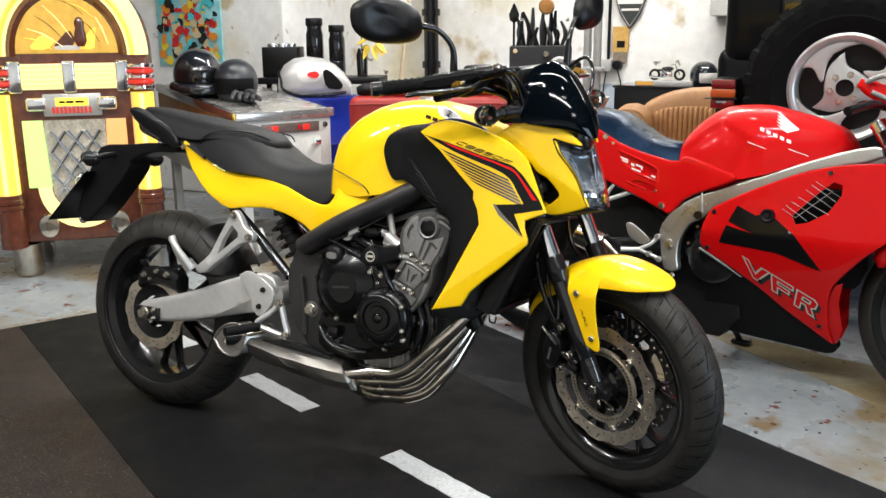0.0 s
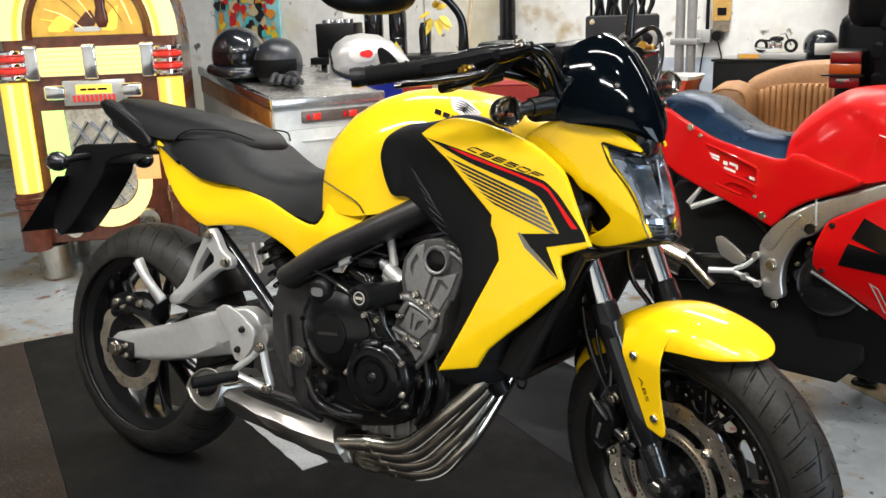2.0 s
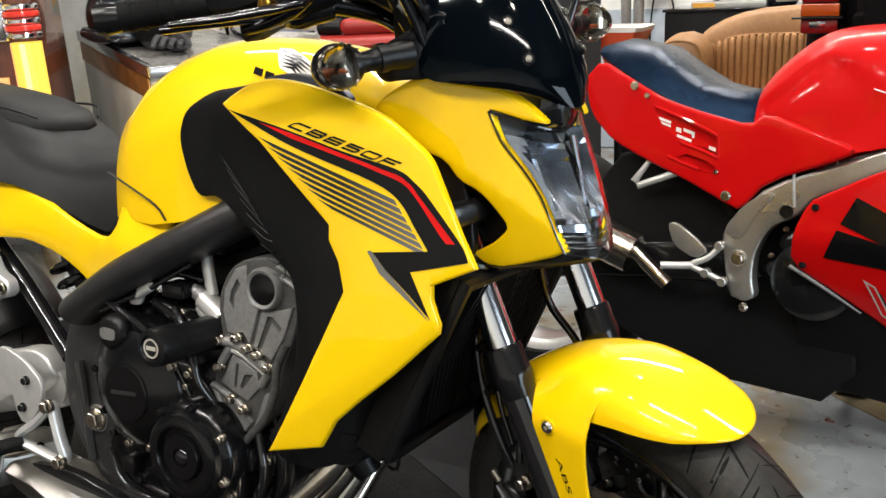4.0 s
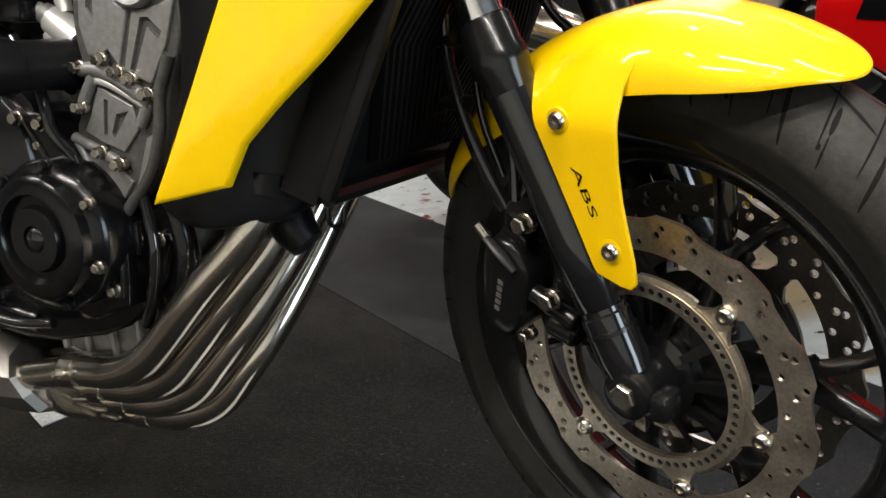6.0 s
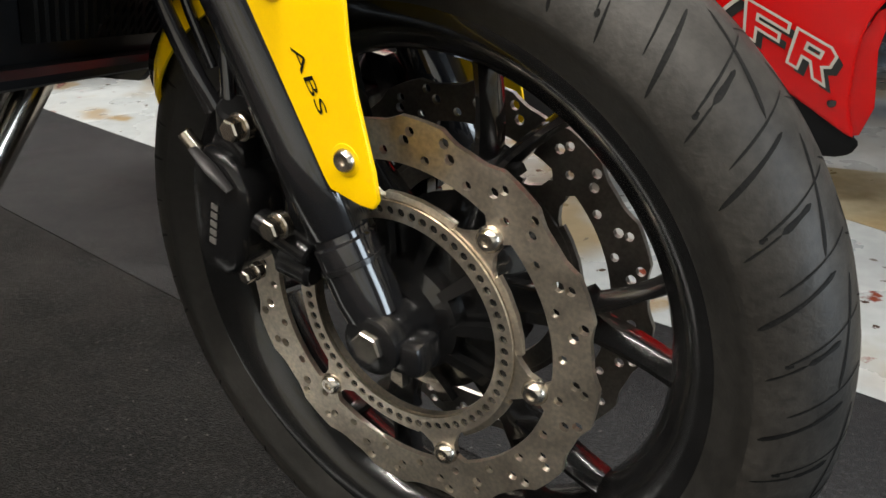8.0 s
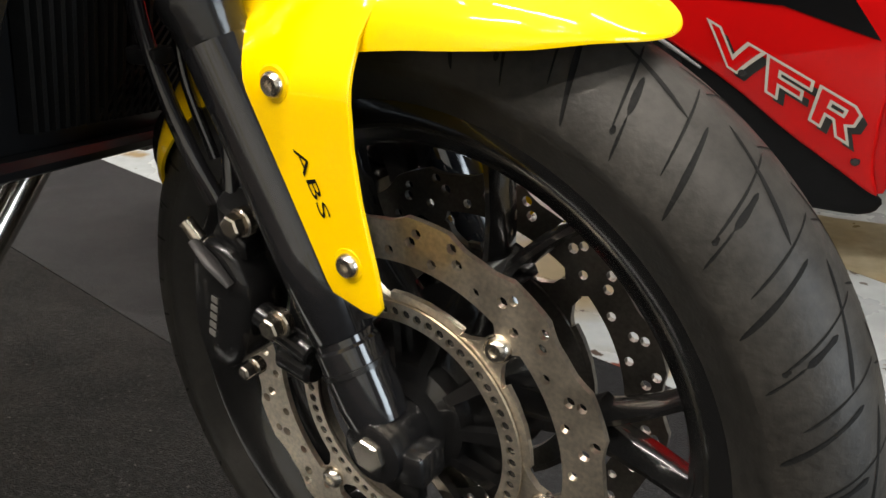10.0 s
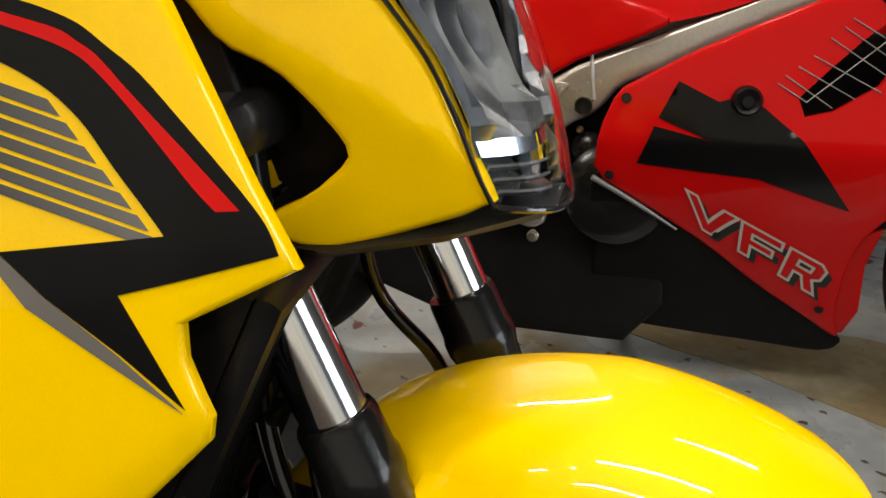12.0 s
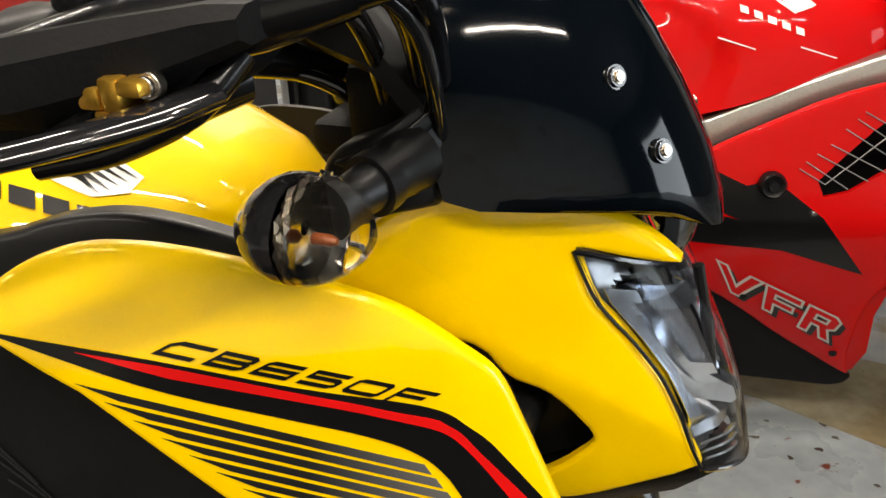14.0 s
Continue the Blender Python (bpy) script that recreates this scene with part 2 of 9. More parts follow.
def panel(outline, lat, thick=0.006, grid=0.02, roll=0.006, crown=0.0, reach=0.08, soft=1, side=-1, holes=(), lines=()):
    """A moulded sheet: an outline in the side view, laid on the surface y = lat(x, z), with rolled edges and a back."""
    from mathutils.geometry import delaunay_2d_cdt
    if soft:
        outline = rounded(list(outline), soft)
    step = min(grid, 0.010 if roll > 0 else grid)
    dense = []
    for (x0, z0), (x1, z1) in zip(outline, outline[1:] + outline[:1]):
        n = max(1, int(math.hypot(x1 - x0, z1 - z0) / step + 0.5))
        dense += [(x0 + (x1 - x0) * k / n, z0 + (z1 - z0) * k / n) for k in range(n)]
    verts = [Vector(p) for p in dense]
    edges = [(i, (i + 1) % len(dense)) for i in range(len(dense))]
    count = len(dense)
    turn = 1 if sum(a[0] * b[1] - b[0] * a[1] for a, b in zip(dense, dense[1:] + dense[:1])) > 0 else -1
    if roll > 0:
        for d in (0.076 * roll, 0.293 * roll, 0.617 * roll, roll):
            prev = first = None
            for i in range(count):
                a, b, c = (Vector(dense[(i + k) % count]) for k in (-1, 0, 1))
                w1, w2 = (b - a).normalized(), (c - b).normalized()
                nrm = Vector((-w1.y - w2.y, w1.x + w2.x)) * turn
                if nrm.length < 0.5:
                    prev = None
                    continue
                nrm = nrm.normalized() / max(0.5, nrm.length / 2)
                q = b + nrm * d
                if not inside(q.x, q.y, dense) or edge_distance(q.x, q.y, dense) < d * 0.88:
                    prev = None
                    continue
                verts.append(q)
                k = len(verts) - 1
                if prev is not None:
                    edges.append((prev, k))
                if i == 0:
                    first = k
                prev = k
            if prev is not None and first is not None:
                edges.append((prev, first))
    for hole in holes:
        k = len(verts)
        verts += [Vector(p) for p in hole]
        edges += [(k + i, k + (i + 1) % len(hole)) for i in range(len(hole))]
    for line in lines:
        prev = None
        for (x0, z0), (x1, z1) in zip(line, line[1:]):
            n = max(1, int(math.hypot(x1 - x0, z1 - z0) / step))
            for k in range(n + 1):
                x, z = x0 + (x1 - x0) * k / n, z0 + (z1 - z0) * k / n
                if inside(x, z, dense) and edge_distance(x, z, dense) > max(roll * 1.2, 0.001):
                    verts.append(Vector((x, z)))
                    if prev is not None:
                        edges.append((prev, len(verts) - 1))
                    prev = len(verts) - 1
                else:
                    prev = None
    xs, zs = [p[0] for p in dense], [p[1] for p in dense]
    z = min(zs)
    row = 0
    while z < max(zs):
        x = min(xs) + (grid / 2 if row % 2 else 0)
        while x < max(xs):
            if inside(x, z, dense) and edge_distance(x, z, dense) > roll + grid * 0.45 and not any(inside(x, z, h) or edge_distance(x, z, list(h)) < grid * 0.4 for h in holes):
                verts.append(Vector((x, z)))
            x += grid
        z += grid * 0.87
        row += 1
    v2, _, f2, *_ = delaunay_2d_cdt(verts, edges, [], 0, 1e-6)
    bm = bmesh.new()
    front, back = [], []
    for p in v2:
        d = edge_distance(p.x, p.y, dense)
        y = lat(p.x, p.y)
        out = -side
        if roll > 0 and d < roll:
            y += out * (roll - math.sqrt(max(0.0, roll * roll - (roll - d) ** 2)))
        if crown:
            y -= out * crown * (1 - (1 - min(1.0, d / reach)) ** 2)
        front.append(bm.verts.new((p.x, y, p.y)))
        back.append(bm.verts.new((p.x, lat(p.x, p.y) + out * (roll + thick), p.y)))
    for f in f2:
        cx, cz = sum(v2[i].x for i in f) / len(f), sum(v2[i].y for i in f) / len(f)
        if not inside(cx, cz, dense) or any(inside(cx, cz, h) for h in holes):
            continue
        bm.faces.new([front[i] for i in f])
        if thick > 0:
            bm.faces.new([back[i] for i in reversed(f)])
    if thick > 0:
        twin = {a: b for a, b in zip(front, back)}
        keep = [e for e in bm.edges if len(e.link_faces) == 1 and e.verts[0] in twin and e.verts[1] in twin]
        for e in keep:
            a, b = e.verts
            bm.faces.new((a, b, twin[b], twin[a]))
    bmesh.ops.delete(bm, geom=[v for v in bm.verts if not v.link_faces], context="VERTS")
    return bm


def mirrored(bm):
    for v in bm.verts:
        v.co.y = -v.co.y
    return bm


def letters(text, size, place, bold=0.0, fit=False):
    """Words as a mesh: place takes the flat u, v (from 0 to 1 with fit) and gives a point."""
    cu = bpy.data.curves.new("letters", "FONT")
    cu.body, cu.size, cu.resolution_u, cu.offset = text, size, 3, bold * size
    ob = bpy.data.objects.new("letters", cu)
    scene.collection.objects.link(ob)
    me = bpy.data.meshes.new_from_object(ob.evaluated_get(bpy.context.evaluated_depsgraph_get()))
    bm = bmesh.new()
    bm.from_mesh(me)
    bpy.data.objects.remove(ob)
    bpy.data.meshes.remove(me)
    bmesh.ops.triangulate(bm, faces=bm.faces)
    bmesh.ops.subdivide_edges(bm, edges=[e for e in bm.edges if e.calc_length() > size * 0.3], cuts=1)
    lo = Vector((min(v.co.x for v in bm.verts), min(v.co.y for v in bm.verts)))
    hi = Vector((max(v.co.x for v in bm.verts), max(v.co.y for v in bm.verts)))
    for v in bm.verts:
        u, w = (v.co.x, v.co.y) if not fit else ((v.co.x - lo.x) / (hi.x - lo.x), (v.co.y - lo.y) / (hi.y - lo.y))
        v.co = Vector(place(u, w))
    return bm


def strokes(glyphs, place, weight, aspect, fill=0.92):
    """Words in bold strokes: glyphs of polylines in a unit cell each, side by side; place takes u, v from 0 to 1."""
    bm = bmesh.new()
    n = len(glyphs)
    for g, lines in enumerate(glyphs):
        for line in lines:
            closed = line[0] == line[-1]
            p = [Vector((a * aspect, b)) for a, b in (line[:-1] if closed else line)]
            left, right = [], []
            for i, q in enumerate(p):
                a = p[i - 1] if i or closed else None
                b = p[(i + 1) % len(p)] if i < len(p) - 1 or closed else None
                w1 = (q - a).normalized() if a is not None else None
                w2 = (b - q).normalized() if b is not None else None
                w1, w2 = w1 or w2, w2 or w1
                nrm = Vector((-w1.y - w2.y, w1.x + w2.x))
                nrm = nrm.normalized() * (weight / 2 / max(0.45, nrm.length / 2))
                left.append(q + nrm)
                right.append(q - nrm)
            spans = list(range(len(p) if closed else len(p) - 1))
            for i in spans:
                j = (i + 1) % len(p)
                cuts = max(1, int((p[j] - p[i]).length / 0.25))
                for c in range(cuts):
                    quad = [left[i].lerp(left[j], c / cuts), left[i].lerp(left[j], (c + 1) / cuts), right[i].lerp(right[j], (c + 1) / cuts), right[i].lerp(right[j], c / cuts)]
                    bm.faces.new([bm.verts.new(place((g + 0.5 + (q.x / aspect - 0.5) * fill) / n, q.y)) for q in quad])
    bmesh.ops.remove_doubles(bm, verts=bm.verts, dist=1e-5)
    return bm


def filled(outlines, place, count):
    """Flat letters from closed outlines in a unit cell each, side by side, cut fine enough to follow a curved panel."""
    from mathutils.geometry import delaunay_2d_cdt
    bm = bmesh.new()
    for g, (outer, holes) in enumerate(outlines):
        verts, edges = [], []
        for loop in [outer] + list(holes):
            k, dense = len(verts), []
            for (x0, y0), (x1, y1) in zip(loop, loop[1:] + loop[:1]):
                m = max(1, int(math.hypot(x1 - x0, y1 - y0) / 0.2))
                dense += [Vector((x0 + (x1 - x0) * q / m, y0 + (y1 - y0) * q / m)) for q in range(m)]
            verts += dense
            edges += [(k + q, k + (q + 1) % len(dense)) for q in range(len(dense))]
        v2, _, f2, *_ = delaunay_2d_cdt(verts, edges, [], 0, 1e-6)
        made = [bm.verts.new(place((g + 0.5 + (q.x - 0.5) * 0.92) / count, q.y)) for q in v2]
        for f in f2:
            cx, cy = sum(v2[q].x for q in f) / len(f), sum(v2[q].y for q in f) / len(f)
            if inside(cx, cy, outer) and not any(inside(cx, cy, h) for h in holes):
                bm.faces.new([made[q] for q in f])
    bmesh.ops.delete(bm, geom=[v for v in bm.verts if not v.link_faces], context="VERTS")
    return bm


# wide square letters of the model name, and slanted block letters of the other machine
MODEL_NAME = [[[(1.02, 0.86), (0.16, 0.86), (0.0, 0.66), (0.0, 0.14), (0.94, 0.14)]],
              [[(0.06, 0.86), (0.84, 0.86), (0.94, 0.74), (0.94, 0.62), (0.82, 0.5), (0.94, 0.38), (0.94, 0.24), (0.84, 0.14), (0.06, 0.14), (0.06, 0.86)], [(0.06, 0.5), (0.82, 0.5)]],
              [[(0.96, 0.86), (0.14, 0.86), (0.06, 0.74), (0.06, 0.14), (0.94, 0.14), (0.94, 0.50), (0.06, 0.50)]],
              [[(0.98, 0.86), (0.08, 0.86), (0.08, 0.54), (0.84, 0.54), (0.94, 0.44), (0.94, 0.24), (0.84, 0.14), (0.04, 0.14)]],
              [[(0.14, 0.86), (0.86, 0.86), (0.94, 0.76), (0.94, 0.24), (0.86, 0.14), (0.14, 0.14), (0.06, 0.24), (0.06, 0.76), (0.14, 0.86)]],
              [[(1.0, 0.86), (0.08, 0.86), (0.08, 0.0)], [(0.08, 0.48), (0.86, 0.48)]]]
BLOCK_NAME = [([(0.0, 1.0), (0.24, 1.0), (0.42, 0.36), (0.82, 1.0), (1.14, 1.0), (0.48, 0.0), (0.24, 0.0)], ()),
              ([(0.10, 0.0), (0.14, 1.0), (1.06, 1.0), (1.06, 0.76), (0.40, 0.76), (0.39, 0.60), (0.90, 0.60), (0.90, 0.38), (0.38, 0.38), (0.36, 0.0)], ()),
              ([(0.10, 0.0), (0.14, 1.0), (0.86, 1.0), (1.02, 0.86), (1.0, 0.52), (0.84, 0.40), (1.06, 0.0), (0.76, 0.0), (0.58, 0.38), (0.38, 0.38), (0.36, 0.0)], ([(0.40, 0.60), (0.41, 0.78), (0.74, 0.78), (0.73, 0.60)],))]


# ---- the garage ----
def mixed(name, base, spot, size, sharp=(0.45, 0.6), rough=0.5, bump=0.2, bump_size=60, fine=0.15, extra=None, coat=0.0, spec=0.5):
    """Two colours in patches, with grain: worn paint, stained floors, flaking walls."""
    m = material(name, base, rough, coat=coat, spec=spec)
    nt = m.node_tree
    b = nt.nodes["Principled BSDF"]
    co = nt.nodes.new("ShaderNodeTexCoord")

    def noise_node(scale, detail=8.0):
        n = nt.nodes.new("ShaderNodeTexNoise")
        n.inputs["Scale"].default_value, n.inputs["Detail"].default_value = scale, detail
        nt.links.new(co.outputs["Object"], n.inputs["Vector"])
        return n.outputs[0]

    def span(value, a, b2, lo, hi):
        r = nt.nodes.new("ShaderNodeMapRange")
        r.inputs[1].default_value, r.inputs[2].default_value, r.inputs[3].default_value, r.inputs[4].default_value = a, b2, lo, hi
        nt.links.new(value, r.inputs[0])
        return r.outputs[0]

    def blend(a, b2, f, kind="MIX"):
        x = nt.nodes.new("ShaderNodeMix")
        x.data_type, x.blend_type = "RGBA", kind
        for sock, v in ((x.inputs[6], a), (x.inputs[7], b2), (x.inputs["Factor"], f)):
            if isinstance(v, tuple):
                sock.default_value = (*v, 1)
            elif isinstance(v, float):
                sock.default_value = v
            else:
                nt.links.new(v, sock)
        return x.outputs[2]

    col = blend(base, spot, span(noise_node(size), sharp[0], sharp[1], 0.0, 1.0))
    for color, s, lo, hi in extra or ():
        col = blend(col, color, span(noise_node(s), lo, hi, 0.0, 1.0))
    col = blend(col, span(noise_node(bump_size), 0.3, 0.7, 1 - fine, 1 + fine * 0.4), 1.0, "MULTIPLY")
    nt.links.new(col, b.inputs["Base Color"])
    nt.links.new(span(noise_node(size * 3), 0.3, 0.7, max(0.05, rough - 0.15), rough + 0.12), b.inputs["Roughness"])
    bp = nt.nodes.new("ShaderNodeBump")
    bp.inputs["Strength"].default_value, bp.inputs["Distance"].default_value = bump, 0.004
    nt.links.new(noise_node(bump_size), bp.inputs["Height"])
    nt.links.new(bp.outputs[0], b.inputs["Normal"])
    return m


FLOOR = mixed("painted_concrete", (0.27, 0.295, 0.31), (0.19, 0.155, 0.10), 1.6, (0.52, 0.62), 0.32, 0.1, 30, 0.12, [((0.20, 0.15, 0.085), 4.0, 0.60, 0.66), ((0.12, 0.03, 0.018), 11.0, 0.635, 0.66), ((0.05, 0.035, 0.028), 26.0, 0.66, 0.68), ((0.36, 0.37, 0.37), 1.1, 0.55, 0.7)])
MAT = mixed("black_matting", (0.0035, 0.0039, 0.0046), (0.0071, 0.0072, 0.0074), 2.2, (0.45, 0.7), 0.62, 1.0, 420, 0.7, [((0.0180, 0.0182, 0.0186), 140.0, 0.50, 0.58), ((0.0014, 0.0014, 0.0015), 190.0, 0.53, 0.58), ((0.0780, 0.0741, 0.0702), 130.0, 0.665, 0.70)], spec=0.17)
MAT_B = mixed("blue_grey_matting", (0.0078, 0.0092, 0.0116), (0.0122, 0.0133, 0.0152), 2.0, (0.45, 0.7), 0.6, 0.9, 420, 0.6, [((0.0200, 0.0218, 0.0245), 140.0, 0.50, 0.58), ((0.0078, 0.0086, 0.0101), 190.0, 0.54, 0.60), ((0.0780, 0.0780, 0.0780), 100.0, 0.70, 0.73)], spec=0.24)
MAT_C = mixed("brown_matting", (0.014, 0.009, 0.0075), (0.024, 0.016, 0.013), 2.0, (0.45, 0.7), 0.62, 0.6, 200, 0.4, [((0.042, 0.030, 0.024), 140.0, 0.50, 0.58), ((0.004, 0.003, 0.003), 190.0, 0.54, 0.60), ((0.16, 0.13, 0.11), 110.0, 0.64, 0.68)], spec=0.35)
LINE = mixed("line_paint", (0.48, 0.50, 0.51), (0.25, 0.25, 0.25), 14.0, (0.6, 0.75), 0.6, 0.6, 200, 0.3)
WALL = mixed("flaking_white_wall", (0.78, 0.77, 0.74), (0.66, 0.60, 0.44), 1.3, (0.5, 0.66), 0.7, 0.5, 14, 0.1, [((0.50, 0.41, 0.26), 3.2, 0.60, 0.68), ((0.14, 0.12, 0.09), 8.0, 0.66, 0.70)])
DADO = mixed("blue_grey_wall", (0.42, 0.48, 0.55), (0.52, 0.55, 0.58), 2.0, (0.4, 0.7), 0.6, 0.4, 16, 0.1)
CEIL = mixed("grey_ceiling", (0.09, 0.09, 0.09), (0.13, 0.125, 0.12), 1.2, (0.4, 0.7), 0.8, 0.3, 10, 0.2)

floor = tagged(part("floor", box(-6, -5, -0.3, 7, 5.4, -0.005, 0), FLOOR), "pale painted concrete floor, stained and flaked", "floor", kind="structure")
AX_U, AX_V = Vector((0.877, -0.481, 0)), Vector((0.481, 0.877, 0))
MAT_O = Vector((0.658, 1.076, 0))


def strip(u0, u1, v0, v1, z0, z1, name, mat):
    """A sheet on the floor, laid square with the edge of the matting."""
    bm = box(u0, v0, z0, u1, v1, z1, 0.0015, 1)
    for v in bm.verts:
        v.co = MAT_O + AX_U * v.co.x + AX_V * v.co.y + Vector((0, 0, v.co.z))
    return part(name, bm, mat)


for i, (u0, u1, v0, v1, mat, label) in enumerate(((-1.19, 4.4, -0.40, 0.0, MAT_B, "blue-grey rubber matting strip"), (-1.19, 4.4, -1.56, -0.4005, MAT, "black rubber matting with coarse grain"), (-1.19, 4.4, -4.2, -1.5605, MAT_C, "dark brown rubber matting"))):
    tagged(strip(u0, u1, v0, v1, -0.0049, 0.0, "floor_mat", mat), label, "mat", "matting sheets", "structure")
for i, (x0, y0, x1, y1) in enumerate(((0.084, 0.2315, 0.4465, 0.0825), (0.8335, -0.0825, 1.20, -0.235), (-0.68, 0.53, -0.31, 0.385))):
    d = Vector((x1 - x0, y1 - y0, 0)).normalized()
    n = Vector((-d.y, d.x, 0)) * 0.036
    a, b = Vector((x0, y0, 0.0005)), Vector((x1, y1, 0.0005))
    bm = bmesh.new()
    rows = []
    for k in range(13):
        q = a + (b - a) * k / 12
        w = 1 + 0.05 * math.sin(k * 2.3 + i)
        rows.append([q + n * w, q - n * w, q - n * w + Vector((0, 0, 0.002)), q + n * w + Vector((0, 0, 0.002))])
    tagged(part("floor_marking", loft(rows), LINE), "worn white painted dash on the matting", "floor marking", "white dashes", "structure")

STAIN = mixed("brown_floor_stain", (0.20, 0.155, 0.085), (0.27, 0.24, 0.17), 5.0, (0.45, 0.65), 0.4, 0.15, 40, 0.15)
rows = []
for k in range(15):
    u = 0.42 + 0.15 * k
    lo, hi = 0.655 - 0.13 * (u - 0.42) + 0.012 * math.sin(k * 1.9), 0.685 + 0.21 * (u - 0.42) + 0.014 * math.sin(k * 2.7 + 1)
    rows.append([MAT_O + AX_U * u + AX_V * v + Vector((0, 0, z)) for v, z in ((lo, -0.0049), (hi, -0.0049), (hi, -0.0035), (lo, -0.0035))])
tagged(part("floor_stain", loft(rows), STAIN), "brown stained band on the pale floor", "floor stain", kind="structure")
tagged(part("wall_north", box(-6, 4.15, 0, 7, 4.35, 3.3, 0), WALL), "white painted brick wall with flaking yellowed patches", "wall", kind="structure")
tagged(part("wall_dado", box(-6, 4.138, 0, 7, 4.149, 0.80, 0), DADO), "blue-grey painted lower wall", "wall", kind="structure")
tagged(part("wall_pier", box(-6, 3.10, 0, -1.76, 4.149, 3.3, 0.01), WALL), "white painted wall pier behind the jukebox", "wall", kind="structure")
tagged(part("wall_west", box(-6.2, -5, 0, -6, 5.4, 3.3, 0), CEIL), "plain dark grey wall", "wall", kind="structure")
# the east wall has a wide doorway through which daylight comes
DOOR_Y0, DOOR_Y1, DOOR_Z = -3.2, -0.2, 2.6
for y0, y1, z0, z1 in ((-5, DOOR_Y0, 0, 3.3), (DOOR_Y1, 5.4, 0, 3.3), (DOOR_Y0, DOOR_Y1, DOOR_Z, 3.3)):
    tagged(part("wall_east", box(7, y0, z0, 7.2, y1, z1, 0), CEIL), "plain dark grey wall beside the doorway", "wall", kind="structure")
sky_light = bpy.data.lights.new("daylight", "AREA")
sky_light.shape, sky_light.size, sky_light.size_y, sky_light.energy, sky_light.color = "RECTANGLE", DOOR_Y1 - DOOR_Y0, DOOR_Z, 260, (0.72, 0.86, 1.0)
new("daylight", sky_light).matrix_basis = pose(7.1, (DOOR_Y0 + DOOR_Y1) / 2, DOOR_Z / 2, 0, 90, 0)
# Unseen wall, made white so that the chrome reflects something bright.
tagged(part("wall_south", box(-6, -5.2, 0, 7, -5, 3.3, 0), WALL), "unseen garage wall, white to brighten reflections", "wall", kind="structure")
tagged(part("ceiling", box(-6.2, -5.2, 3.3, 7.2, 5.4, 3.5, 0), CEIL), "dark grey garage ceiling", "ceiling", kind="structure")


# ceiling lamps
HOUSING = material("lamp_housing", (0.7, 0.7, 0.68), 0.4, grain=0.1)


def batten(x, y, z, length, turn, watts, tone=(1.0, 0.97, 0.92)):
    """A fluorescent batten: housing with a lamp under it."""
    m = pose(x, y, z, 0, 0, turn)
    top = thing("ceiling_lamp", "white fluorescent batten under the ceiling", "lamp", m, "fluorescent battens")
    part("housing", box(-length / 2, -0.05, 0.01, length / 2, 0.05, 0.08, 0.006), HOUSING, top)
    light = bpy.data.lights.new("tube", "AREA")
    light.shape, light.size, light.size_y, light.energy, light.color = "RECTANGLE", length, 0.06, watts, tone
    ob = new("tube", light)
    ob.parent = top
    return top


for x, y, length, turn, watts in ((1.7, -0.2, 1.8, 20, 74), (0.3, -1.9, 1.8, 20, 100), (2.5, -2.1, 1.8, 20, 84), (3.4, 2.0, 1.8, 20, 40), (-0.6, 1.6, 1.8, 20, 65), (0.8, 3.0, 1.8, 0, 150), (-1.8, -1.6, 1.8, 20, 80)):
    batten(x, y, 3.22, length, turn, watts)
for x, y, w in ((2.3, -0.9, 26), (0.2, -0.9, 26), (1.25, -1.5, 22), (1.0, 1.0, 18)):
    top = thing("spot_lamp", "small round ceiling spot lamp", "lamp", pose(x, y, 2.9), "ceiling spots")
    part("shade", lathe([(0.02, 0.12), (0.05, 0.10), (0.075, 0.0), (0.07, 0.0), (0.045, 0.095), (0.02, 0.11)], 24, axis="z"), HOUSING, top)
    part("rod", cyl((0, 0, 0.11), (0, 0, 0.40), 0.008, 8), HOUSING, top)
    light = bpy.data.lights.new("bulb", "POINT")
    light.energy, light.shadow_soft_size, light.color = w, 0.035, (1.0, 0.93, 0.82)
    ob = new("bulb", light)
    ob.parent = top
    ob.location = (0, 0, 0.02)


# ---- the yellow motorcycle ----
LEAN = 8.0
bike = thing("motorcycle", "yellow naked motorcycle with striped sides, leaning on its stand", "motorcycle", pose(0, -0.05, 0, -LEAN, 0, 0))
RAKE, TURNED = radians(25.5), radians(-23)
HEAD = Vector((1.561, 0, 0))
STEER = Matrix.Translation(HEAD) @ Matrix.Rotation(TURNED, 4, Vector((-math.sin(RAKE), 0, math.cos(RAKE)))) @ Matrix.Translation(-HEAD)


def clamp(v, a=0.0, b=1.0):
    return max(a, min(b, v))


# sipes of a road tyre: place along the pitch, inner and outer end across the tread, slant, half width
SIPES = [(0.0, 0.08, 0.30, 3.6, 0.0019), (0.92, 0.24, 0.88, 0.42, 0.0023), (0.25, 0.0, 0.70, 0.36, 0.0011), (0.50, 0.66, 0.72, 0.36, 0.0022), (0.42, 0.28, 0.56, 0.36, 0.0027), (0.52, 0.56, 0.86, 0.36, 0.0012), (0.70, 0.0, 0.70, 0.36, 0.0011)]


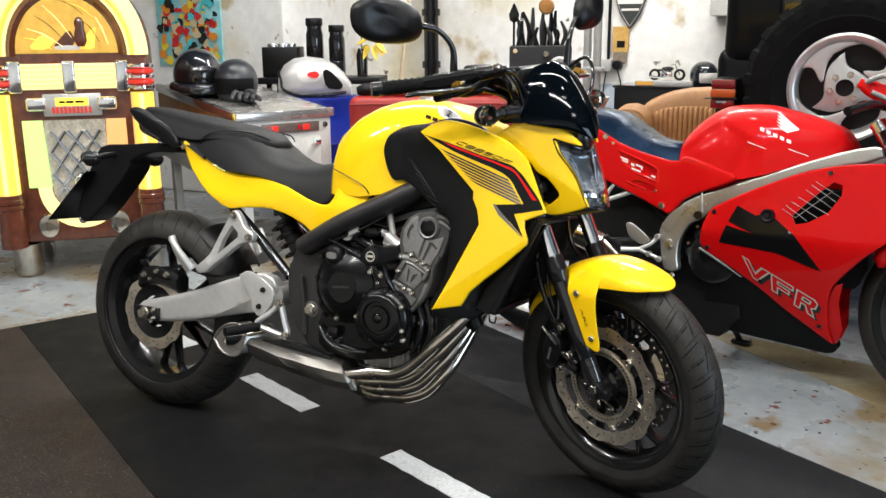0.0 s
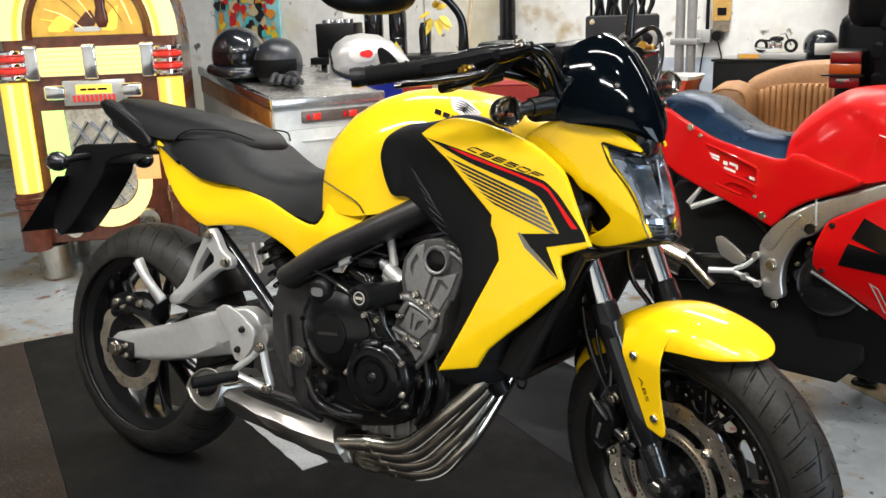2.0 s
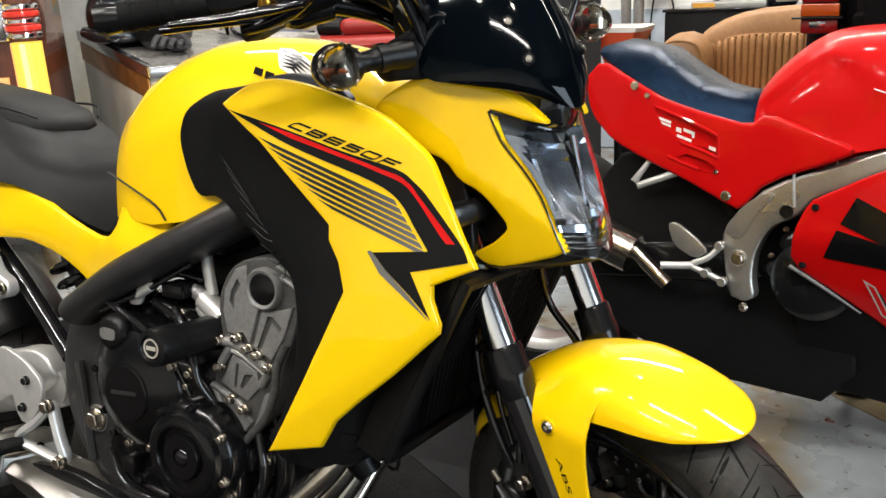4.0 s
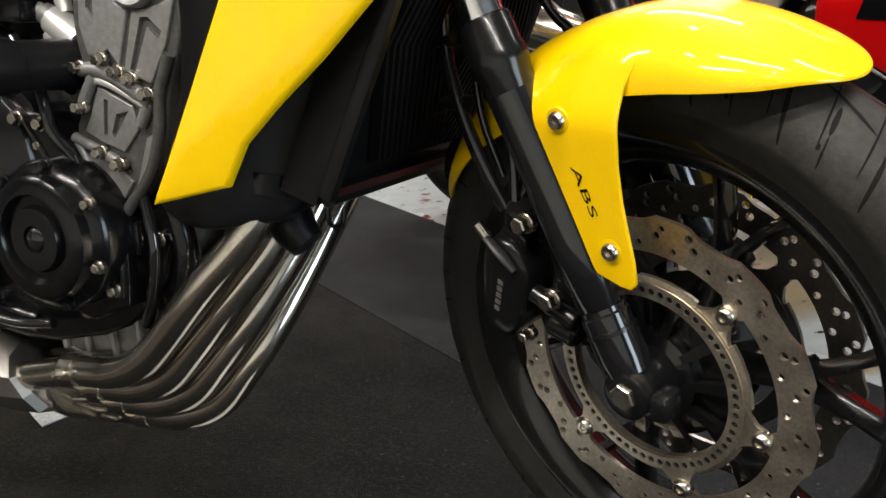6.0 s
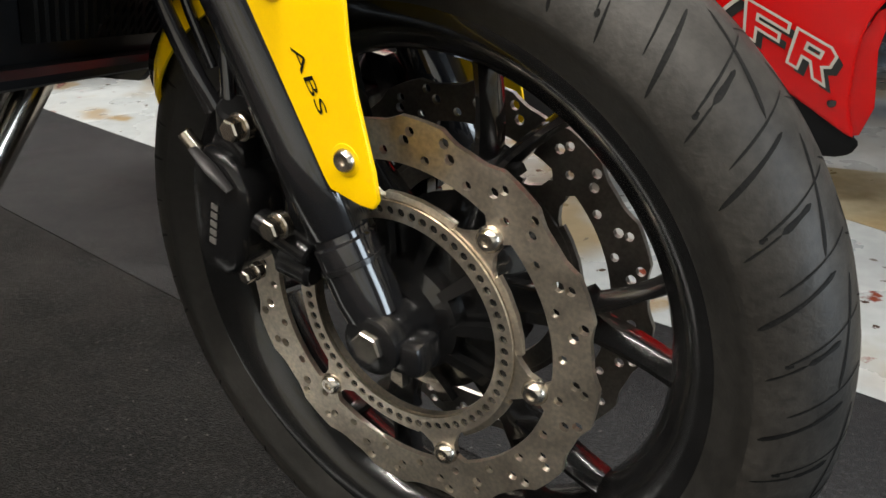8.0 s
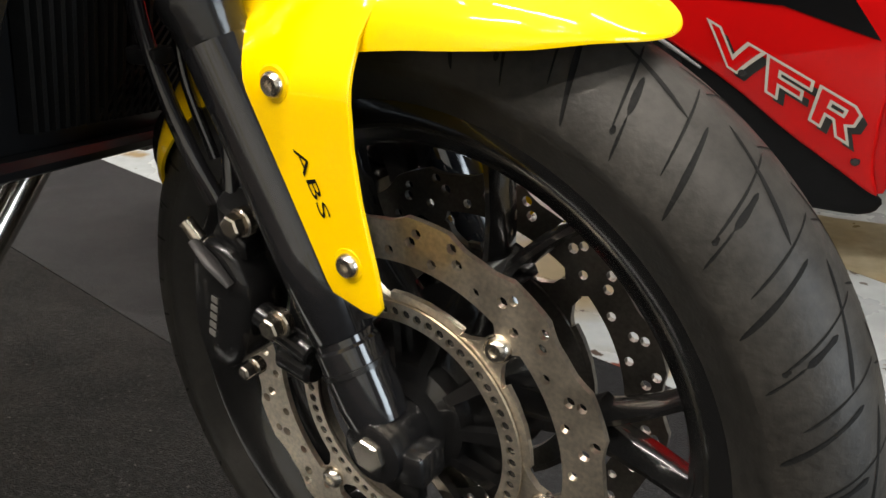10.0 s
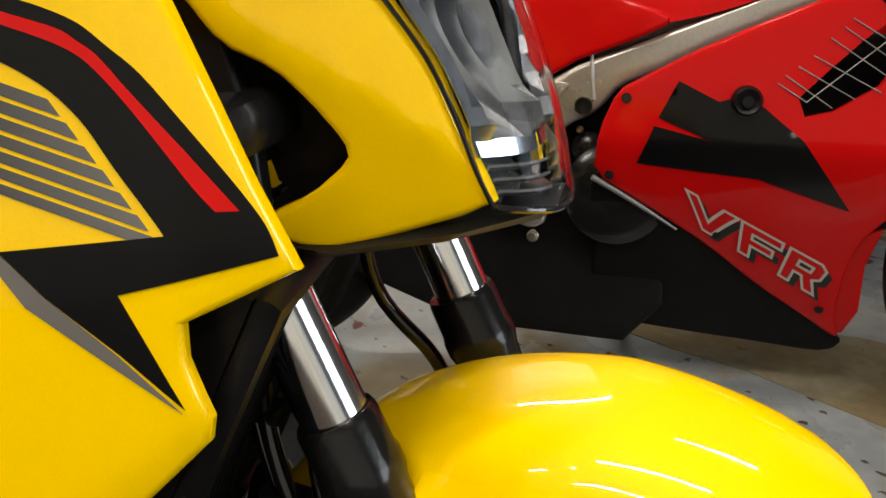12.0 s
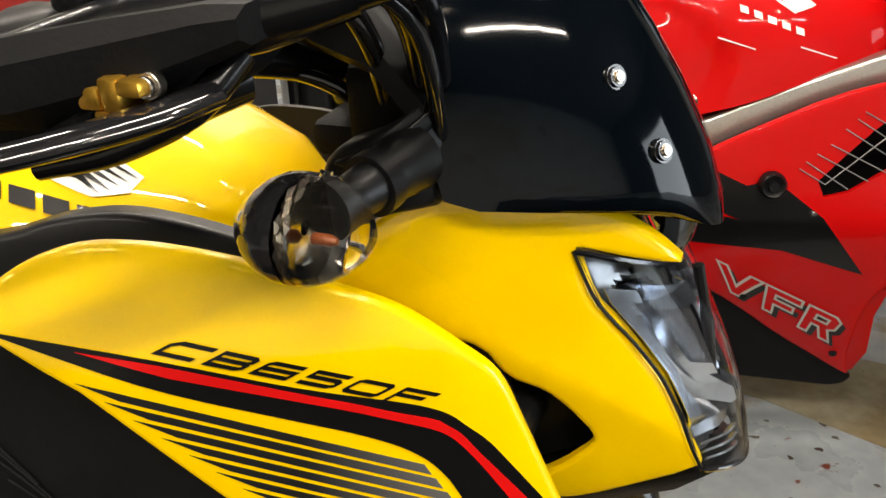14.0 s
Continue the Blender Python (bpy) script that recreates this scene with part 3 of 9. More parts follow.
def tyre_mesh(R, half, rim_r, rim_half, seg, cross=40):
    """A road tyre: worn tread and cleaner sidewalls."""
    rows = []
    prof = []
    marks = []
    for k in range(cross + 1):
        u = -1 + 2 * k / cross
        a = u * radians(112)
        y = half * math.sin(clamp(a, -radians(90), radians(90))) if abs(a) <= radians(90) else math.copysign(half, a) * (1 - 0.16 * (abs(a) - radians(90)) / radians(22))
        r = R - half * 0.98 * (1 - math.cos(min(abs(a), radians(90)))) if abs(a) <= radians(90) else (R - half * 0.98) - (R - half * 0.98 - rim_r) * (abs(a) - radians(90)) / radians(22)
        prof.append((u, r, y))
    for s in range(seg):
        t = s / seg
        ang = 2 * math.pi * t
        row = []
        for u, r, y in prof:
            w = abs(u) / 0.8
            marks.append(w > 0.97)
            row.append((r * math.cos(ang), y, r * math.sin(ang)))
        rows.append(row)
    inner = [(rim_r - 0.004, rim_half), (rim_r - 0.004, -rim_half)]
    for s, row in enumerate(rows):
        ang = 2 * math.pi * s / seg
        row += [(r * math.cos(ang), y, r * math.sin(ang)) for r, y in inner]
    bm = bmesh.new()
    rings = [[bm.verts.new(p) for p in row] for row in rows]
    n = len(rings[0])
    for s in range(seg):
        a, b = rings[s], rings[(s + 1) % seg]
        for i in range(n):
            j = (i + 1) % n
            f = bm.faces.new((a[i], a[j], b[j], b[i]))
            f.material_index = 1 if i > cross or marks[s * (cross + 1) + i] else 0
    return bm


def sipe_mesh(R, half, pitches):
    """The sipes of a tyre: raised dark ribbons with rounded ends, painting the grooves' shade."""
    bm = bmesh.new()
    pitch = 2 * math.pi * R / pitches

    def at(c, w, side, lift):
        a = w * radians(89.6)
        r = R - half * 0.98 * (1 - math.cos(a)) + lift * math.cos(a)
        y = side * (half * math.sin(a) + lift * math.sin(a))
        ang = 2 * math.pi * c / pitches
        return (r * math.cos(ang), y, r * math.sin(ang))

    for p in range(pitches):
        for side in (-1, 1):
            for shift, lo, hi, slant, wide in SIPES:
                slope = slant * pitch / (half * 1.564)
                n = max(6, int((hi - lo) * 30 * max(1.0, slant * 0.5)))
                last = None
                for k in range(n + 1):
                    f = k / n
                    w = lo + (hi - lo) * f
                    c = p - shift - (0.5 if side > 0 else 0) - slant * (w - lo)
                    g = 0.72 * wide * math.sqrt(max(0.04, 1 - (2 * f - 1) ** 8)) * (1 + 0.2 * math.sin(7 * f + p))
                    dc, dw = g / math.hypot(1, slope) / pitch, g * slope / math.hypot(1, slope) / (half * 1.564)
                    row = [bm.verts.new(at(c + dc * q, w + dw * q, side, lift)) for q, lift in ((-1.0, 0.00025), (-0.6, 0.0001), (0.6, 0.0001), (1.0, 0.00025))]
                    if last:
                        for i in range(3):
                            bm.faces.new((last[i], last[i + 1], row[i + 1], row[i]))
                    last = row
    return bm


def rim_mesh(r, half):
    """The rim's barrel with its two lips."""
    prof = [(r + 0.004, -half), (r - 0.002, -half + 0.006), (r - 0.020, -half + 0.012), (r - 0.026, -half * 0.4), (r - 0.030, 0), (r - 0.026, half * 0.4),
            (r - 0.020, half - 0.012), (r - 0.002, half - 0.006), (r + 0.004, half), (r - 0.008, half + 0.001), (r - 0.030, half - 0.012), (r - 0.040, half * 0.3),
            (r - 0.042, 0), (r - 0.040, -half * 0.3), (r - 0.030, -half + 0.012), (r - 0.008, -half - 0.001)]
    return lathe(prof, 96)


def spoke_mesh(a0, a1, r0, r1, w0, w1, d0, d1):
    """One cast spoke from the hub to the rim, thinner towards the rim."""
    rows = []
    for k in range(7):
        t = k / 6
        a, r = a0 + (a1 - a0) * t, r0 + (r1 - r0) * t
        w, d = w0 + (w1 - w0) * t + 0.01 * max(0, t - 0.8) * 5, d0 + (d1 - d0) * t
        c, s = Vector((math.cos(a), 0, math.sin(a))), Vector((-math.sin(a), 0, math.cos(a)))
        e = 0.3
        rows.append([c * r + s * w * u + Vector((0, d * v, 0)) for u, v in ((-1, -e), (-e, -1), (e, -1), (1, -e), (1, e), (e, 1), (-e, 1), (-1, e))])
    return loft(rows)


def disc_mesh(r_out, r_in, y, thick, waves, holes, wave=0.004, arms=0, arm_r=0.0, phase=0.0):
    """A brake disc with a waved rim and rows of drilled holes."""
    from mathutils.geometry import delaunay_2d_cdt
    verts, edges, rims = [], [], []

    def ring(points):
        k = len(verts)
        verts.extend(Vector(p) for p in points)
        edges.extend((k + i, k + (i + 1) % len(points)) for i in range(len(points)))
        rims.append(points)

    n = 240

    def outer(a):
        dip = 0.5 - 0.5 * math.cos((a - radians(phase)) * waves)
        return r_out - wave * clamp((dip - 0.35) / 0.5) ** 0.8

    ring([(outer(2 * math.pi * k / n) * math.cos(2 * math.pi * k / n), outer(2 * math.pi * k / n) * math.sin(2 * math.pi * k / n)) for k in range(n)])
    pts = []
    for k in range(n):
        a = 2 * math.pi * k / n
        f = 0.0
        if arms:
            ph = ((k / n * arms) - arm_r) % 1.0
            f = clamp(1 - min(ph, 1 - ph) / 0.09) ** 0.5 * 0.011
        pts.append(((r_in - f) * math.cos(a), (r_in - f) * math.sin(a)))
    ring(pts)
    for r, count, rad, shift in holes:
        for k in range(count):
            a = 2 * math.pi * (k + shift) / count
            ring([(r * math.cos(a) + rad * math.cos(q * math.pi / 4), r * math.sin(a) + rad * math.sin(q * math.pi / 4)) for q in range(8)])
    v2, _, f2, *_ = delaunay_2d_cdt(verts, edges, [], 0, 1e-6)
    bm = bmesh.new()
    top = [bm.verts.new((p.x, y - thick / 2, p.y)) for p in v2]
    low = [bm.verts.new((p.x, y + thick / 2, p.y)) for p in v2]
    cells = [(rims[i][0][0], rims[i][0][1], i) for i in range(2, len(rims))]
    mids = [(sum(q[0] for q in rims[i]) / 8, sum(q[1] for q in rims[i]) / 8, math.hypot(rims[i][0][0] - sum(q[0] for q in rims[i]) / 8, rims[i][0][1] - sum(q[1] for q in rims[i]) / 8)) for _, _, i in cells]
    for f in f2:
        cx, cz = sum(v2[i].x for i in f) / 3, sum(v2[i].y for i in f) / 3
        if not inside(cx, cz, rims[0]) or inside(cx, cz, rims[1]) or any((cx - mx) ** 2 + (cz - mz) ** 2 < (0.93 * mr) ** 2 for mx, mz, mr in mids):
            continue
        bm.faces.new([top[i] for i in f])
        bm.faces.new([low[i] for i in reversed(f)])
    twin = dict(zip(top, low))
    for e in [e for e in bm.edges if len(e.link_faces) == 1 and e.verts[0] in twin and e.verts[1] in twin]:
        a, b = e.verts
        bm.faces.new((a, b, twin[b], twin[a]))
    bmesh.ops.delete(bm, geom=[v for v in bm.verts if not v.link_faces], context="VERTS")
    return bm


# front wheel, turned with the fork
FRONT = STEER @ Matrix.Translation((0, 0.010, 0))
FW = FRONT @ Matrix.Translation((1.4555, 0.007, 0.3095))
front_wheel = part("front_wheel", rim_mesh(0.230, 0.043), WHEEL_BLACK, bike, "black cast front wheel", FW)
part("tyre", tyre_mesh(0.3000, 0.0525, 0.229, 0.042, 360, 64), TREAD, front_wheel, "worn black road tyre with curved sipes", None, smooth=50).data.materials.append(RUBBER_WORN)
part("tread_pattern", sipe_mesh(0.3000, 0.0525, 22), RUBBER, front_wheel, "dark curved ribbons for the shaded tread sipes")
hub = lathe([(0.018, -0.066), (0.032, -0.066), (0.034, -0.055), (0.044, -0.05), (0.046, -0.038), (0.07, -0.032), (0.072, -0.024), (0.05, 0.0), (0.072, 0.024), (0.07, 0.032), (0.046, 0.04), (0.034, 0.066), (0.018, 0.066)], 40)
part("hub", hub, WHEEL_BLACK, front_wheel)
for k in range(10):
    a = radians(36 * k)
    part("hub_rib", loft([[(math.cos(a) * r - math.sin(a) * w * u, d + 0.004 * v, math.sin(a) * r + math.cos(a) * w * u) for u, v in ((-1, -1), (1, -1), (1, 1), (-1, 1))] for r, w, d in ((0.040, 0.004, -0.048), (0.060, 0.005, -0.041), (0.078, 0.006, -0.036))]), WHEEL_BLACK, front_wheel)
for k in range(6):
    mid = radians(60 * k + 5)
    trunk = part("spoke", spoke_mesh(mid, mid, 0.045, 0.128, 0.017, 0.011, 0.024, 0.019), WHEEL_BLACK, front_wheel)
    for sgn in (-1, 1):
        part("spoke_limb", spoke_mesh(mid + sgn * radians(2.2), mid + sgn * radians(12), 0.115, 0.204, 0.0068, 0.0052, 0.0185, 0.015), WHEEL_BLACK, trunk)
HOLES = [(0.1310, 24, 0.0036, 0.12), (0.1405, 24, 0.0041, 0.62), (0.1492, 12, 0.0040, 0.4), (0.1477, 12, 0.0037, 0.75)]
for sgn in (-1, 1):
    y = -0.052 if sgn < 0 else 0.040
    steel = DISC if sgn < 0 else DISC_SHADED
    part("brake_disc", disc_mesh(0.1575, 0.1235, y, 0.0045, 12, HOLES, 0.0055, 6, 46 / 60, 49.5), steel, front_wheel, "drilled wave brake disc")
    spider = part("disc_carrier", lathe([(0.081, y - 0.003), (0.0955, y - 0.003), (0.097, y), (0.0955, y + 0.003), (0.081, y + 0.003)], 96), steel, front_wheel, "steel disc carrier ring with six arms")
    for k in range(6):
        a = radians(46 + 60 * k)
        part("carrier_arm", loft([[(math.cos(a) * r - math.sin(a) * w * u, y + sgn * 0.0010 + 0.0026 * v, math.sin(a) * r + math.cos(a) * w * u) for u, v in ((-1, -1), (1, -1), (1, 1), (-1, 1))] for r, w in ((0.092, 0.024), (0.098, 0.0165), (0.106, 0.0105), (0.114, 0.0095), (0.1185, 0.0055))]), steel, spider)
        part("disc_bolt", lathe([(0.0, y + sgn * 0.0075), (0.0032, y + sgn * 0.0075), (0.0036, y + sgn * 0.0095), (0.0062, y + sgn * 0.0095), (0.0085, y + sgn * 0.0075), (0.0098, y + sgn * 0.003), (0.0098, y)], 18, closed=False, origin=(0.1135 * math.cos(a), 0, 0.1135 * math.sin(a))), BOLT, front_wheel)
        b0 = a + radians(30)
        part("carrier_step", loft([[(math.cos(b0 + radians(q)) * r, y + sgn * d, math.sin(b0 + radians(q)) * r) for r, d in ((0.0955, 0.0032), (0.1005, 0.0022), (0.1005, -0.002), (0.0955, -0.002))] for q in (-17, -10, 0, 10, 17)]), steel, spider)
ring = disc_mesh(0.0955, 0.0815, -0.0575, 0.002, 1, [(0.0885, 60, 0.0034, 0.0)], 0.0)
part("sensor_ring", ring, DISC, front_wheel, "slotted speed sensor ring")

part("slot_shade", lathe([(0.0835, -0.0562), (0.0935, -0.0562), (0.0935, -0.0553), (0.0835, -0.0553)], 72), BLACK_PLASTIC, front_wheel, "dark ground behind the sensor slots")

# fork
FORK_TOP, FORK_WAY = Vector((1.328, 0, 0.63)), Vector((0.396, 0, -0.918)).normalized()


def along(d, y):
    """A point on a fork leg, d below the seal."""
    return FORK_TOP + FORK_WAY * d + Vector((0, y, 0))


def turned(profile, y, seg=32):
    """A turned piece on the fork leg's axis: profile of (distance, radius)."""
    side = FORK_WAY.cross(Vector((0, 1, 0)))
    return loft([[along(d, y) + Vector((0, 1, 0)) * r * math.cos(a) + side * r * math.sin(a) for a in [2 * math.pi * q / seg for q in range(seg)]] for d, r in profile])


forks = []
for sgn in (-1, 1):
    y = 0.0045 + sgn * 0.083
    leg = part("fork_leg", turned([(0.03, 0.0235), (0.10, 0.0225), (0.2, 0.0225), (0.262, 0.0222), (0.264, 0.0205), (0.2685, 0.0205), (0.2705, 0.0225), (0.310, 0.0228), (0.326, 0.021), (0.332, 0.012)], y), BLACK_GLOSS, bike, "gloss black fork leg", FRONT)
    forks.append(leg)
    part("hose_clip", turned([(0.284, 0.0228), (0.2845, 0.0240), (0.2880, 0.0240), (0.2885, 0.0228)], y), BLACK_METAL, leg)
    part("axle_clamp", loft([[(1.465 + r * math.cos(a), y + d, 0.316 + r * math.sin(a)) for a in [2 * math.pi * q / 24 for q in range(24)]] for d, r in ((-0.021, 0.018), (-0.019, 0.0225), (-0.012, 0.0235), (0.016, 0.0235), (0.02, 0.021))]), BLACK_METAL, leg)
    part("clamp_ear", box(1.47, y - 0.016, 0.296, 1.503, y + 0.014, 0.322, 0.006), BLACK_METAL, leg)
    part("fork_tube", cyl((1.330, y, 0.63), (1.260, y, 0.79), 0.0195, 40), FORK_CHROME, bike, "bright chrome fork tube", FRONT)
    part("dust_seal", turned([(-0.004, 0.0195), (-0.005, 0.0235), (-0.001, 0.0250), (0.024, 0.0252), (0.028, 0.0265), (0.038, 0.0265), (0.046, 0.0242), (0.060, 0.0236), (0.064, 0.0222)], y), BLACK_METAL, leg, "black rubber dust seal")
    part("clamp_sleeve", cyl((1.279, y, 0.775), (1.234, y, 0.88), 0.027, 24, bevel=0.003), BLACK_METAL, leg)
part("axle_nut", bolt((1.465, -0.091, 0.317), (0, -1, 0), 0.0125, 0.013), BOLT, forks[0], "hexagon axle bolt")
part("axle_rod", cyl((1.465, -0.096, 0.316), (1.465, 0.110, 0.316), 0.0105, 16), STEEL, forks[0])
part("pinch_bolt", bolt((1.493, -0.083, 0.309), (0.1, -1, 0.1), 0.0065, 0.010), BOLT, forks[0])
yoke = box(1.235, -0.125, 0.795, 1.315, 0.125, 0.825, 0.008)
part("lower_yoke", yoke, BLACK_METAL, bike, "black lower fork yoke", FRONT)
part("upper_yoke", box(1.185, -0.108, 0.985, 1.25, 0.108, 1.008, 0.008), DARK_HOLE, bike, "", FRONT)
part("steering_stem", cyl((1.19, 0, 0.99), (1.27, 0, 0.80), 0.03, 20), BLACK_METAL, bike, "", FRONT)

# front brake calipers
for sgn in (-1, 1):
    y = 0.007 + sgn * 0.072
    body = panel([(1.303, 0.424), (1.322, 0.440), (1.346, 0.430), (1.358, 0.404), (1.350, 0.372), (1.336, 0.340), (1.322, 0.330), (1.298, 0.336), (1.292, 0.360), (1.296, 0.392)], lambda x, z: y + sgn * 0.024, 0.034, 0.012, 0.006, 0.004, 0.02, side=sgn)
    caliper = part("brake_caliper", body, BLACK_METAL, bike, "black sliding brake caliper", FRONT, smooth=30)
    part("caliper_bridge", panel([(1.318, 0.436), (1.330, 0.452), (1.352, 0.440), (1.352, 0.420), (1.330, 0.424)], lambda x, z: y + sgn * 0.018, 0.03, 0.012, 0.004, side=sgn), BLACK_METAL, caliper, "", None, 30)
    part("caliper_edge", tube([(1.316, y + sgn * 0.031, 0.437), (1.334, y + sgn * 0.033, 0.425), (1.348, y + sgn * 0.031, 0.410)], [0.004, 0.006, 0.004], 10, 4, flat=0.5), DARK_FRAME, caliper)
    part("bleed_nipple", cyl((1.297, y + sgn * 0.01, 0.425), (1.286, y + sgn * 0.012, 0.440), 0.006, 12, bevel=0.001), BOLT, caliper)
    part("slide_boot", cyl((1.336, y + sgn * 0.006, 0.445), (1.348, y + sgn * 0.014, 0.468), 0.013, 18, bevel=0.003), BLACK_PLASTIC, caliper)
    part("pad_pin", cyl((1.352, y + sgn * 0.012, 0.382), (1.402, y + sgn * 0.012, 0.362), 0.010, 16, bevel=0.002), BLACK_METAL, caliper)
    part("pad_pin", cyl((1.366, y + sgn * 0.006, 0.352), (1.398, y + sgn * 0.006, 0.345), 0.013, 16, bevel=0.003), BLACK_METAL, caliper)
    part("caliper_bracket", panel([(1.345, 0.475), (1.375, 0.47), (1.392, 0.41), (1.405, 0.36), (1.39, 0.335), (1.352, 0.332), (1.345, 0.36), (1.375, 0.38), (1.362, 0.44)], lambda x, z: y + sgn * 0.002, 0.012, 0.012, 0.002, side=sgn), BLACK_METAL, caliper)
    for x, z, r in ((1.361, 0.457, 0.0085), (1.384, 0.387, 0.0085), (1.352, 0.343, 0.0055)):
        part("caliper_bolt", bolt((x, y + sgn * 0.022, z), (0, sgn, 0), r, 0.014), BOLT, caliper)
    for k in range(5):
        bx, bz = 0.0022 * k, 0.0072 * k
        part("badge_mark", panel([(1.3135 + bx, 0.3625 + bz), (1.3195 + bx, 0.3605 + bz), (1.3208 + bx, 0.3650 + bz), (1.3148 + bx, 0.3670 + bz)], lambda x, z: y + sgn * 0.0295, 0.001, 0.01, 0.0, side=sgn, soft=0), DECAL_GREY, caliper)
    part("brake_hose", tube([(1.34, y + sgn * 0.012, 0.46), (1.332, y, 0.52), (1.31, y * 0.95, 0.58), (1.27, y * 0.8, 0.64), (1.27, y * 0.6, 0.75)], 0.0055, 10), BLACK_GLOSS, caliper)

for k, pts in enumerate((((1.272, -0.060, 0.70), (1.270, -0.072, 0.62), (1.290, -0.083, 0.56), (1.318, -0.086, 0.50), (1.333, -0.082, 0.465)), ((1.258, -0.055, 0.70), (1.256, -0.066, 0.62), (1.273, -0.076, 0.57), (1.303, -0.082, 0.51), (1.322, -0.078, 0.46)),
                         ((1.300, -0.050, 0.68), (1.292, -0.058, 0.60), (1.302, -0.068, 0.545), (1.322, -0.070, 0.49)))):
    part("sensor_cable", tube(pts, (0.0058, 0.0048, 0.004)[k], 10, 8), BLACK_GLOSS, bike, "black brake hose beside the fork", FRONT)
for x, y, z in ((1.265, -0.070, 0.615), (1.282, -0.079, 0.56)):
    part("hose_clamp", box(x - 0.016, y - 0.008, z - 0.006, x + 0.016, y + 0.010, z + 0.006, 0.003), BLACK_PLASTIC, bike, "black hose clamp", FRONT)
part("fork_reflector", box(1.298, -0.062, 0.575, 1.304, -0.040, 0.612, 0.003), AMBER_REFLECT, bike, "small orange side reflector", FRONT)

# front mudguard: one shell over the wheel, its sides deepest at the fork
def table(rows, a):
    """Value at a between rows of (place, value), the places falling."""
    for (a0, v0), (a1, v1) in zip(rows, rows[1:]):
        if a >= a1:
            return v1 + (v0 - v1) * clamp((a - a1) / (a0 - a1))
    return rows[-1][1]


G_DROP = [(157, 0.010), (140, 0.030), (124, 0.050), (110, 0.060), (92, 0.061), (83, 0.052), (74, 0.037), (68.5, 0.0215), (60.8, 0.002)]
G_WIDE = [(157, 0.010), (154.5, 0.032), (148, 0.050), (128, 0.064), (112, 0.077), (90, 0.079), (74, 0.0755), (60.8, 0.058)]
TIP = 60.8


def eased(rows, a):
    return sum(table(rows, clamp(a + d, TIP, 157)) for d in (-4, -2, 0, 2, 4)) / 5 if a < 150 else table(rows, a)


def guard_size(a):
    """Radius over the crown, half width and depth of the sides at an angle round the wheel."""
    ahead = clamp((71.5 - a) / (71.5 - TIP))
    return 0.3245 - 0.0004 * max(0.0, a - 90) - 0.0145 * max(0.0, (90 - a) / 30) ** 1.3, eased(G_WIDE, a) * math.sqrt(max(0.0, 1 - ahead ** 2.0)) + 0.0005, eased(G_DROP, a) * (1 - ahead ** 3.2)


def guard_point(a, u):
    q = abs(u) * math.pi / 2
    top, wide, drop = guard_size(a)
    R = top - drop * (1 - math.cos(q)) ** 1.15
    return Vector((1.461 + R * math.cos(radians(a)), 0.007 + math.copysign(wide * math.sin(q) ** 0.86, u), 0.309 + R * math.sin(radians(a))))


def guard_lat(x, z):
    """Half width of the mudguard's shell at a point of the side view."""
    top, wide, drop = guard_size(math.degrees(math.atan2(z - 0.309, x - 1.461)))
    f = clamp((top - math.hypot(x - 1.461, z - 0.309)) / drop)
    return wide * math.sqrt(max(0.0, 1 - (1 - f ** (1 / 1.15)) ** 2)) ** 0.86


stations = [157 - 0.4 * k for k in range(8)] + [154 - 1.5 * k for k in range(55)] + [TIP + 9 * (1 - k / 24) ** 2 for k in range(1, 25)]
bm = bmesh.new()
grid_v = [[bm.verts.new(guard_point(a, -1 + j / 14)) for j in range(29)] for a in stations]
for a, b in zip(grid_v, grid_v[1:]):
    for i in range(28):
        bm.faces.new((a[i], a[i + 1], b[i + 1], b[i]))
bm.normal_update()
bmesh.ops.solidify(bm, geom=bm.faces[:], thickness=0.003)
mudguard = part("front_mudguard", bm, YELLOW, bike, "glossy yellow front mudguard", FRONT, smooth=60)
PLATE = [(1.366, 0.577), (1.374, 0.602), (1.388, 0.619), (1.414, 0.628), (1.450, 0.628), (1.482, 0.616), (1.474, 0.598), (1.467, 0.580), (1.465, 0.507), (1.479, 0.424), (1.471, 0.414), (1.430, 0.427)]
for sgn in (-1, 1):
    def flat(x, z, s=sgn):
        f = clamp((z - 0.548) / 0.050)
        f = f * f * (3 - 2 * f)
        return 0.007 + s * (0.0965 * (1 - f) + (guard_lat(x, z) + 0.0038) * f)

    side_plate = part("mudguard_side", panel(PLATE, flat, 0.002, 0.008, 0.0012, side=sgn, soft=1), YELLOW, mudguard, "yellow fork bracket of the mudguard", smooth=50)
    for x, z in ((1.409, 0.555), (1.454, 0.447)):
        y = 0.007 + sgn * 0.0965
        part("guard_dimple", lathe([(0.0, y + sgn * 0.0004), (0.0110, y + sgn * 0.0004), (0.0125, y - sgn * 0.001)], 24, closed=False, origin=(x, 0, z)), YELLOW, mudguard)
        part("guard_bolt", lathe([(0.0, y + sgn * 0.0018), (0.0028, y + sgn * 0.0018), (0.0032, y + sgn * 0.0042), (0.0062, y + sgn * 0.0045), (0.0078, y + sgn * 0.003), (0.0084, y)], 20, closed=False, origin=(x, 0, z)), BOLT, mudguard)
    part("letters", letters("ABS", 0.021, lambda u, v, s=sgn: (1.419 + 0.018 * u + 0.008 * v, 0.007 + s * 0.0972, 0.517 - 0.042 * u + 0.002 * v), 0.0, True), DECAL_BLACK, mudguard, "small black printed letters")

